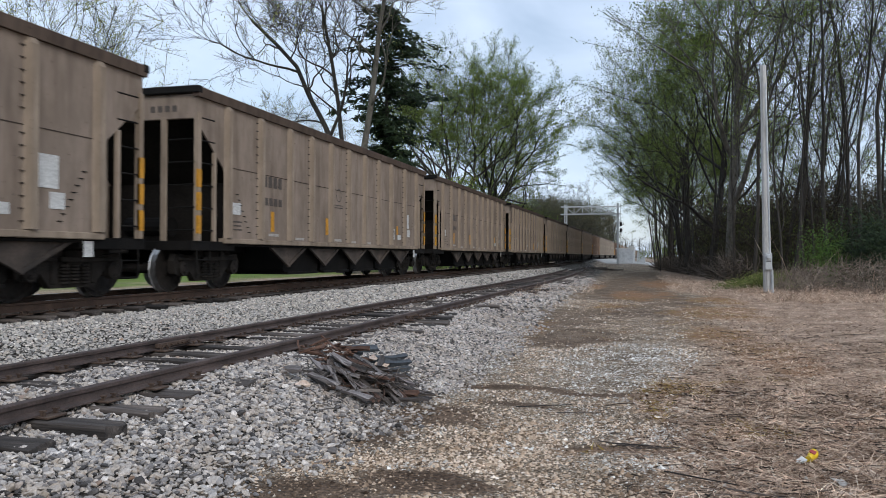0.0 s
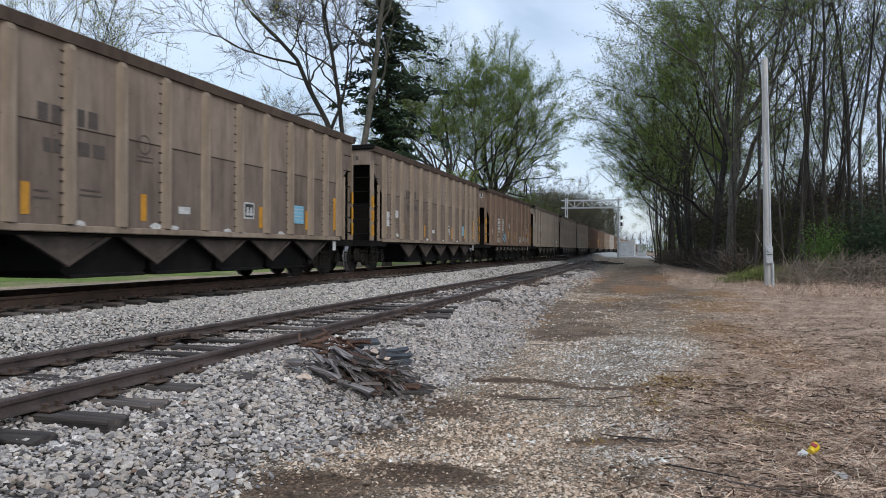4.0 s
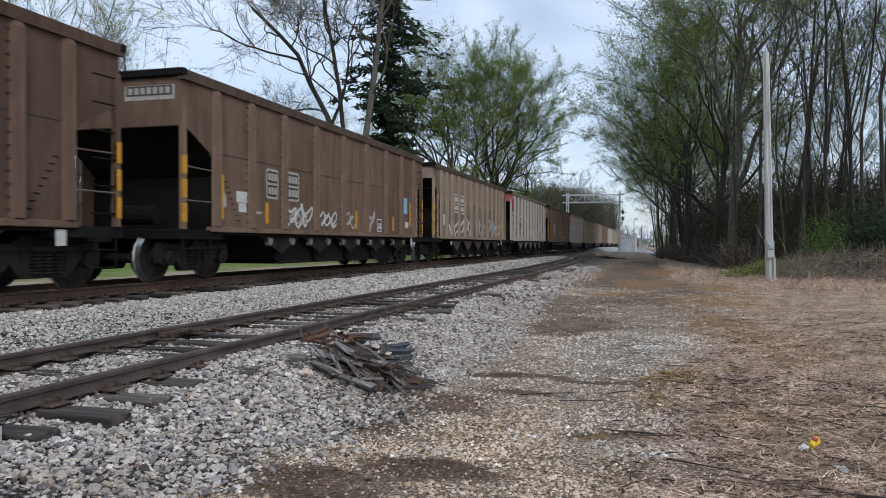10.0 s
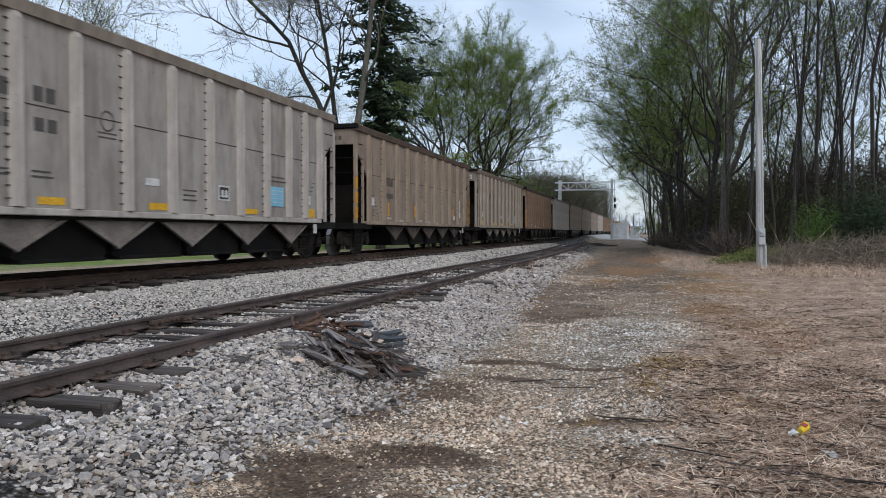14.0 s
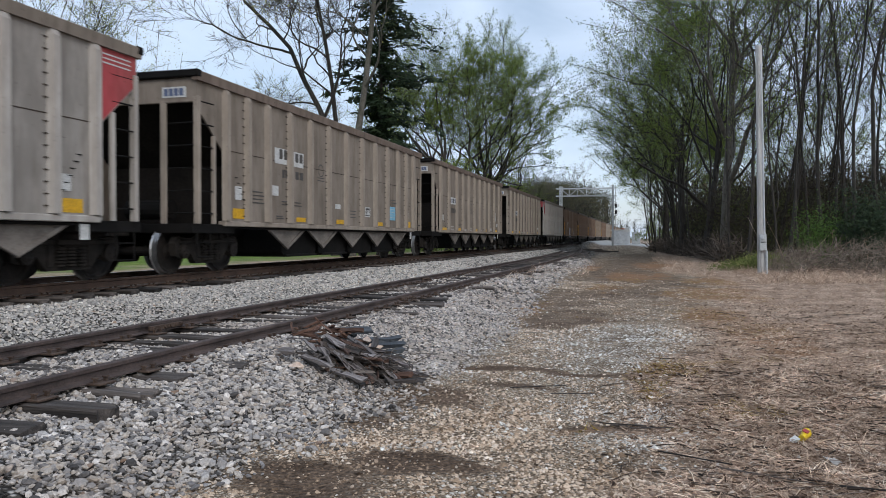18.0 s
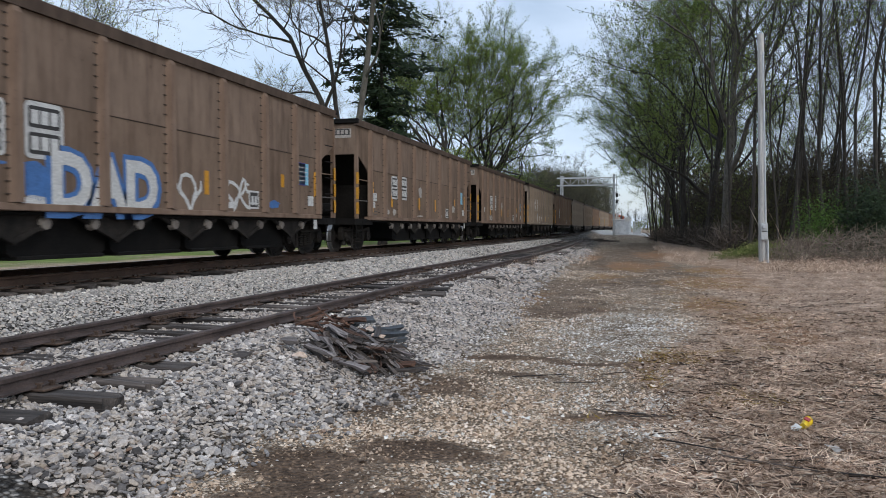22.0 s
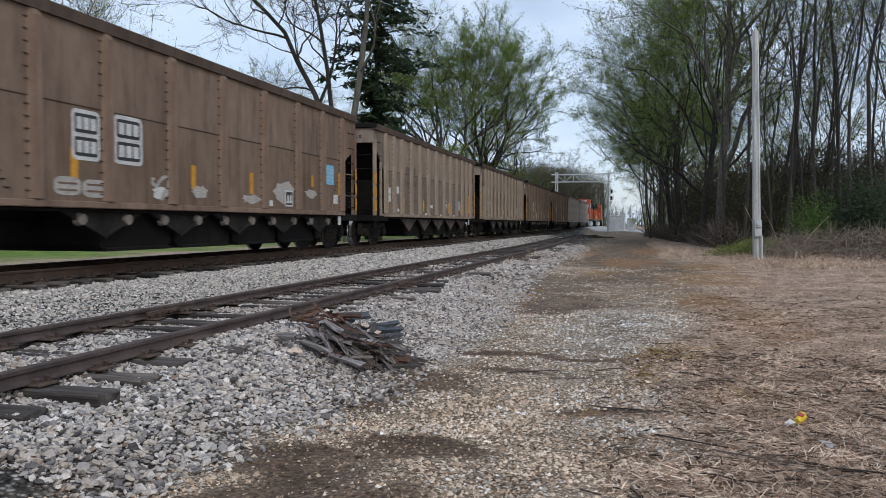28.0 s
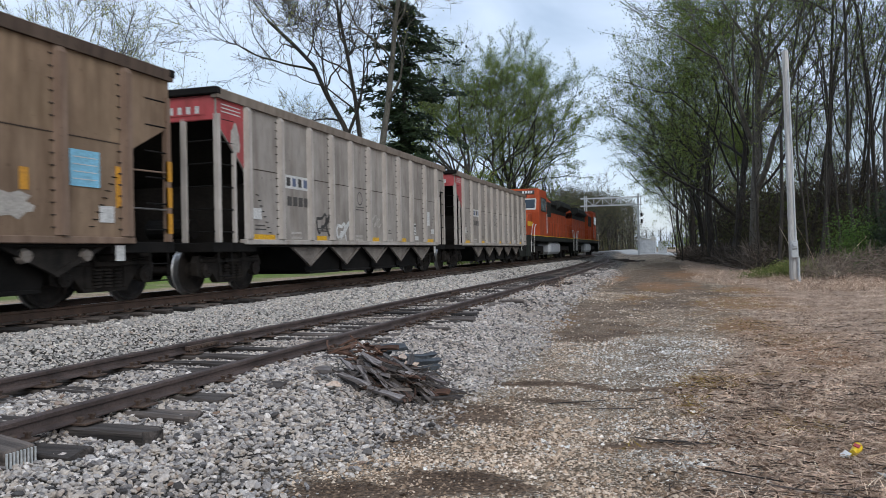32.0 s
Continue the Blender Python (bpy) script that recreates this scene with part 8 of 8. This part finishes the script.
def wood_pile():
    """Broken tie wood heaped beside the siding."""
    rng = random.Random(17)
    px, py = -2.80, 7.15
    base = ground_z(px, py)
    pile = thing("scrap_wood_pile", "heap of splintered grey and reddish tie scraps beside the siding", "wood pile", pose(px, py, base))

    def lay(name, label, material, x, y, z, ln, w, h, rx, ry, yaw):
        part(name, plank_mesh(rng, ln, w, h), material, pile, label, pose(x, y, ground_z(px + x, py + y) - base + z, rx, ry, yaw))

    # darker woods low in the heap: the gaps' shade is put into colour
    low_dark, top = [TIE, TIE, TIE, OLDWOOD, REDWOOD], [PALEWOOD] * 3 + [OLDWOOD] * 4 + [TIE] * 3 + [REDWOOD] * 2
    for i in range(165):
        f = i / 165
        r, a = math.sqrt(rng.random()) * (1.0 - 0.4 * f), rng.uniform(0, 6.283)
        x, y = 0.56 * r * math.cos(a) - 0.04, 0.56 * r * math.sin(a) + 0.14
        yaw = -40 + rng.gauss(0, 15) + (70 if rng.random() < 0.1 else 0)
        big = rng.random() < 0.5
        ln, w = (rng.uniform(0.36, 0.7), rng.uniform(0.03, 0.06)) if big else (rng.uniform(0.18, 0.45), rng.uniform(0.012, 0.032))
        lay("scrap", "", rng.choice(low_dark if f < 0.55 else top), x, y, 0.035 + 0.26 * f * max(0.0, 1 - 0.75 * r), ln, w, rng.uniform(0.014, 0.032), rng.gauss(0, 32), rng.gauss(7, 9), yaw)
    for i in range(44):
        x, y = rng.gauss(-0.52, 0.15), rng.gauss(0.62, 0.16)
        lay("splinter", "" if i else "red-brown rotten splinter", REDWOOD, x, y, rng.uniform(0.03, 0.26), rng.uniform(0.12, 0.36), rng.uniform(0.015, 0.045), 0.02, rng.gauss(0, 25), rng.gauss(0, 12), rng.uniform(-75, 20))
    for x, y, z, yaw, ln, w in ((-0.58, -0.30, 0.10, 40, 0.15, 0.12), (-0.42, -0.16, 0.18, -52, 0.48, 0.035), (-0.22, 0.0, 0.24, -46, 0.5, 0.03), (-0.26, -0.36, 0.09, -30, 0.46, 0.055), (0.08, -0.42, 0.07, -28, 0.46, 0.06)):
        lay("scrap", "weathered grey board end", PALEWOOD, x, y, z + 0.03, ln, w, 0.03, 15, 6, yaw)
    for x, y, z, yaw, ln in ((0.42, 0.20, 0.12, -30, 0.75), (0.46, 0.10, 0.08, -26, 0.6), (0.36, 0.28, 0.18, -38, 0.5), (0.05, 0.42, 0.28, -74, 0.5)):
        lay("scrap", "", OLDWOOD, x, y, z, ln, 0.05, 0.03, 12, 5, yaw)
    for x, y, z, yaw, ln, w in ((-0.36, 0.98, 0.23, 52, 0.36, 0.12), (-0.46, 0.9, 0.16, 58, 0.28, 0.07), (-0.24, 0.92, 0.14, 40, 0.32, 0.07), (-0.02, 0.86, 0.25, 38, 0.42, 0.07), (0.03, 0.78, 0.20, 36, 0.44, 0.06), (0.07, 0.70, 0.15, 33, 0.44, 0.06), (0.10, 0.62, 0.10, 30, 0.4, 0.05)):
        lay("slab", "blue-grey slab", BLUEGREY, x, y, z, ln, w, 0.05, rng.uniform(10, 35), rng.uniform(-14, 4), yaw + rng.gauss(0, 7))
    for x, y, z, yaw in ((-0.08, 0.56, 0.27, -40), (0.04, 0.46, 0.24, 20), (-0.42, -0.46, 0.04, 50)):
        lay("splinter", "pale freshly split wood", FRESHWOOD, x, y, z, 0.13, 0.045, 0.02, 40, 10, yaw)
    # tangle of dry stems over the heap
    vs, fs = [], []
    for _ in range(180):
        r, a = abs(rng.gauss(0, 0.5)), rng.uniform(0, 6.283)
        p = Vector((r * math.cos(a), r * 1.3 * math.sin(a), 0.03 + 0.25 * max(0, 1 - r) * rng.random()))
        d = Vector((rng.gauss(0, 1), rng.gauss(0, 1), rng.gauss(0, 0.35))).normalized() * rng.uniform(0.1, 0.3)
        tube(vs, fs, [p, p + d * 0.5 + Vector((0, 0, 0.02)), p + d], [0.004, 0.004, 0.002], 3)
    tagged(under(new("stem_tangle", mesh_of("stem_tangle", [tuple(v) for v in vs], fs, HEAPTWIG)), pile), "tangled dry stems", kind="stuff")


BUTT_X, BUTT_Y = -3.97, 3.68


def litter():
    c = thing("yellow_cup", "crumpled yellow plastic cup lying in dead grass", "litter", pose(1.11, 6.02, ground_z(1.11, 6.02) + 0.045, 20, -14, 60))
    bm = bmesh.new()
    lathe(bm, [(-0.05, 0.030), (0.045, 0.042), (0.05, 0.046), (0.052, 0.042), (0.04, 0.038), (-0.046, 0.026)], 14)
    for v in bm.verts:
        v.co.y *= 0.75
    part("cup_wall", bm, CUPYELLOW, c)
    part("red_print", box_bm(-0.01, 0.03, -0.02, 0.02, 0.036, 0.042), RED, c, "red printed spot")
    w = thing("white_scrap", "torn scrap of white paper in the grass", "litter", pose(1.04, 5.95, ground_z(1.04, 5.95) + 0.02, 10, -8, 25))
    part("sheet", plank_mesh(random.Random(2), 0.07, 0.05, 0.006), PAPER, w)
    w2 = thing("white_scrap", "pale dead leaf scrap in the grass", "litter", pose(1.19, 5.44, ground_z(1.19, 5.44) + 0.02, 10, -8, 125))
    part("sheet", plank_mesh(random.Random(5), 0.10, 0.06, 0.006), CHALK, w2)
    for i, (x, y, ln, yaw) in enumerate(((-1.0, 7.35, 0.55, 20), (-0.66, 7.2, 0.4, 5), (-0.1, 6.0, 0.35, -12), (-2.9, 4.5, 0.3, 40), (-1.6, 11.6, 0.4, 8), (-2.9, 12.5, 0.2, 60), (-0.25, 6.02, 0.36, -32), (0.05, 5.95, 0.32, 8), (0.7, 4.92, 0.55, -25), (0.3, 5.2, 0.5, -30), (1.3, 4.72, 0.5, -12))):
        s = thing("fallen_stick", "dark fallen stick on the gravel", "stick", pose(x, y, ground_z(x, y) + 0.022, 0, 0, yaw))
        part("stem", cyl_bm((-ln / 2, 0, 0), (ln / 2, 0.02, 0.01), 0.006, 0.004, 6), TIE, s)
    b = thing("timber_butt", "grey timber block with a ribbed steel end plate", "timber block", pose(BUTT_X, BUTT_Y, ground_z(BUTT_X, BUTT_Y) + 0.10, 2, 4, -12))
    part("block", box_bm(-0.45, 0.12, -0.10, 0.10, -0.12, 0.03, 0.012), TIE, b)
    for i in range(9):
        y = -0.088 + 0.022 * i
        part("rib", box_bm(0.121, 0.132, y - 0.005, y + 0.005, -0.11, 0.015), METERGREY, b)


def signal_bridge():
    g = thing("signal_bridge", "silver lattice signal bridge over the tracks", "signal bridge", pose(0, 112, 0))
    xl, xr, zb, zt = -12.2, -4.8, 7.55, 8.65
    for x, top in ((xl, 9.0), (xr, 9.1)):
        bm = bmesh.new()
        g_ = 0.14 if x == xl else 0.07
        for dx, dy in ((-g_, -0.3), (g_, -0.3), (-g_, 0.3), (g_, 0.3)):
            box(bm, x + dx - 0.05, x + dx + 0.05, dy - 0.05, dy + 0.05, 0.2, top)
        for i in range(9):
            z = 0.6 + i * 0.95
            box(bm, x - 0.18, x + 0.18, -0.33, -0.28, z, z + 0.08)
        part("post", bm, MASTPAINT if x == xl else GALV, g, "silver lattice post")
    for z in (zb, zt):
        for dy in (-0.45, 0.45):
            part("chord", box_bm(xl - 0.7, xr + 0.5, dy - 0.05, dy + 0.05, z - 0.06, z + 0.06), MASTPAINT, g)
    n = 6
    w = (xr - xl) / n
    for i in range(n + 1):
        x = xl + w * i
        part("strut", box_bm(x - 0.04, x + 0.04, -0.5, -0.42, zb, zt), MASTPAINT, g)
        if i < n:
            a, b = (zb, zt) if i % 2 else (zt, zb)
            part("diagonal", cyl_bm((x, -0.46, a), (x + w, -0.46, b), 0.05, n=6), MASTPAINT, g)
    part("walkway", box_bm(xl - 0.7, xr + 0.5, -0.42, 0.42, zb + 0.06, zb + 0.1), GALV, g)
    for z in (6.1, 5.2):
        h = part("signal_head", box_bm(xr + 0.3, xr + 0.58, -0.35, -0.1, z - 0.28, z + 0.28, 0.04), TRUCK, g, "small dark signal head")
        part("hood", cyl_bm((xr + 0.44, -0.35, z), (xr + 0.44, -0.55, z), 0.11, n=12), BLACK, h)
    part("ladder", box_bm(xr + 0.3, xr + 0.36, 0.3, 0.36, 0.2, 8.6), GALV, g)


def bungalow():
    b = thing("signal_bungalow", "grey galvanised equipment shed by the crossing", "shed", pose(-4.2, 128, 0.42, 0, 0, -4))
    part("wall", box_bm(-1.35, 1.35, -1.2, 1.2, 0, 2.25, 0.03), GALV, b, "grey ribbed steel walls")
    part("roof", box_bm(-1.5, 1.5, -1.35, 1.35, 2.25, 2.42, 0.04), WHITE, b, "white overhanging roof")
    part("door", box_bm(-0.4, 0.45, -1.23, -1.2, 0.1, 2.05, 0.01), GALV, b)
    part("notice", box_bm(-1.15, -0.75, -1.22, -1.2, 2.02, 2.18), WHITE, b)
    c = thing("equipment_cabinet", "dull grey steel cabinet beside the equipment shed", "cabinet", pose(-1.9, 136, 0.42))
    part("body", box_bm(-0.7, 0.7, -0.5, 0.5, 0, 2.0, 0.03), METERGREY, c)
    part("lid", box_bm(-0.78, 0.78, -0.58, 0.58, 2.0, 2.1, 0.02), GALV, c)
    s = thing("crossing_sign", "round white crossing sign on a thin post", "sign", pose(-3.0, 118, 0.4))
    part("post", cyl_bm((0, 0, 0), (0, 0, 2.2), 0.04, n=8), GALV, s)
    part("disc", cyl_bm((0, -0.03, 2.3), (0, 0.0, 2.3), 0.38, n=20), WHITE, s)
    for i in range(4):
        t = thing("stacked_tie", "dark spare timber tie lying by the drive", "timber tie", pose(-5.6 + 0.5 * i, 78 + 0.9 * i, ground_z(-5.6 + 0.5 * i, 78) + 0.13, 0, 0, 8 - 5 * i), "spare ties")
        shared("timber", tie_mesh("timber", 2.5, 0.24, 0.2, 40 + i), t)
    for x, y in ((-26.5, 26), (-33.5, 34)):
        f = thing("fence_post", "white and black marker post beyond the track", "post", pose(x, y, ground_z(x, y)))
        part("shaft", box_bm(-0.06, 0.06, -0.06, 0.06, 0, 0.8, 0.01), WHITE, f)
        part("band", box_bm(-0.064, 0.064, -0.064, 0.064, 0.5, 0.62), LETTER, f)


utility_pole()
wood_pile()
litter()
signal_bridge()
bungalow()


# ---- motion of the train ----
# how far each car's front stands ahead of or behind an even spacing, in metres
SPACING = [(-1, 0.7), (0, 0.6), (1, 0.42), (2, 0.2), (3, -0.1), (4, -0.36), (6, -0.58), (8, -0.78), (9, -0.95), (10, -1.2), (11, 0.13), (12, 0.0), (13, 0.1), (14, 0.4), (15, 0.28), (17, 0.08), (18, 0.0), (21, 0.15), (22, 0.4), (23, 0.65), (24, 0.5), (26, 0.35), (28, 0.25), (31, 0.0), (33, -0.03), (35, -0.15), (36, -0.45), (37, -0.6), (40, -0.8)]


def run(t):
    """Metres that the train has run by t; it gathers a little speed."""
    return 18.0088 * t + 0.017215 * t * t


def front(k):
    """Where the front of car k stands at the start."""
    ks, vs = zip(*SPACING)
    return 12.02 + CAR_PITCH * k + float(np.interp(k, ks, vs))


def motions():
    times = [0.0] + [float(t) for t in range(1, 33)]
    for k, car in cars.items():
        y0 = front(k) + (LONG_HALF if k == LONG_CAR else HALF_LENGTH)
        walk(car, [(t, pose(MAIN_X, y0 - run(t), MAIN_TOP)) for t in times])
    for i, lo in enumerate(locos):
        y0 = front(38) + 10.9 + LOCO_L * i
        walk(lo, [(t, pose(MAIN_X, y0 - run(t), MAIN_TOP, 0, 0, 180 * i)) for t in times])
    # wheels roll; alike wheelsets share one set of keys
    ticks = [i / FPS for i in range(32 * FPS + 1)]
    lead = {}
    for o in [o for o in scene.objects if kind_name(o) == "wheelset"]:
        p = o.matrix_basis.translation.copy()
        way = -1 if o.parent.parent == locos[1] else 1      # this engine faces backwards
        key = (round(p.y, 2), round(p.z, 3), way)
        if key not in lead:
            walk(o, [(t, Matrix.Translation(p) @ Matrix.Rotation(way * run(t) / p.z, 4, "X")) for t in ticks])
            lead[key] = o
        else:
            src = lead[key].animation_data
            o.rotation_mode = "QUATERNION"
            keys = o.animation_data_create()
            keys.action = src.action
            keys.action_slot = src.action_slot


motions()
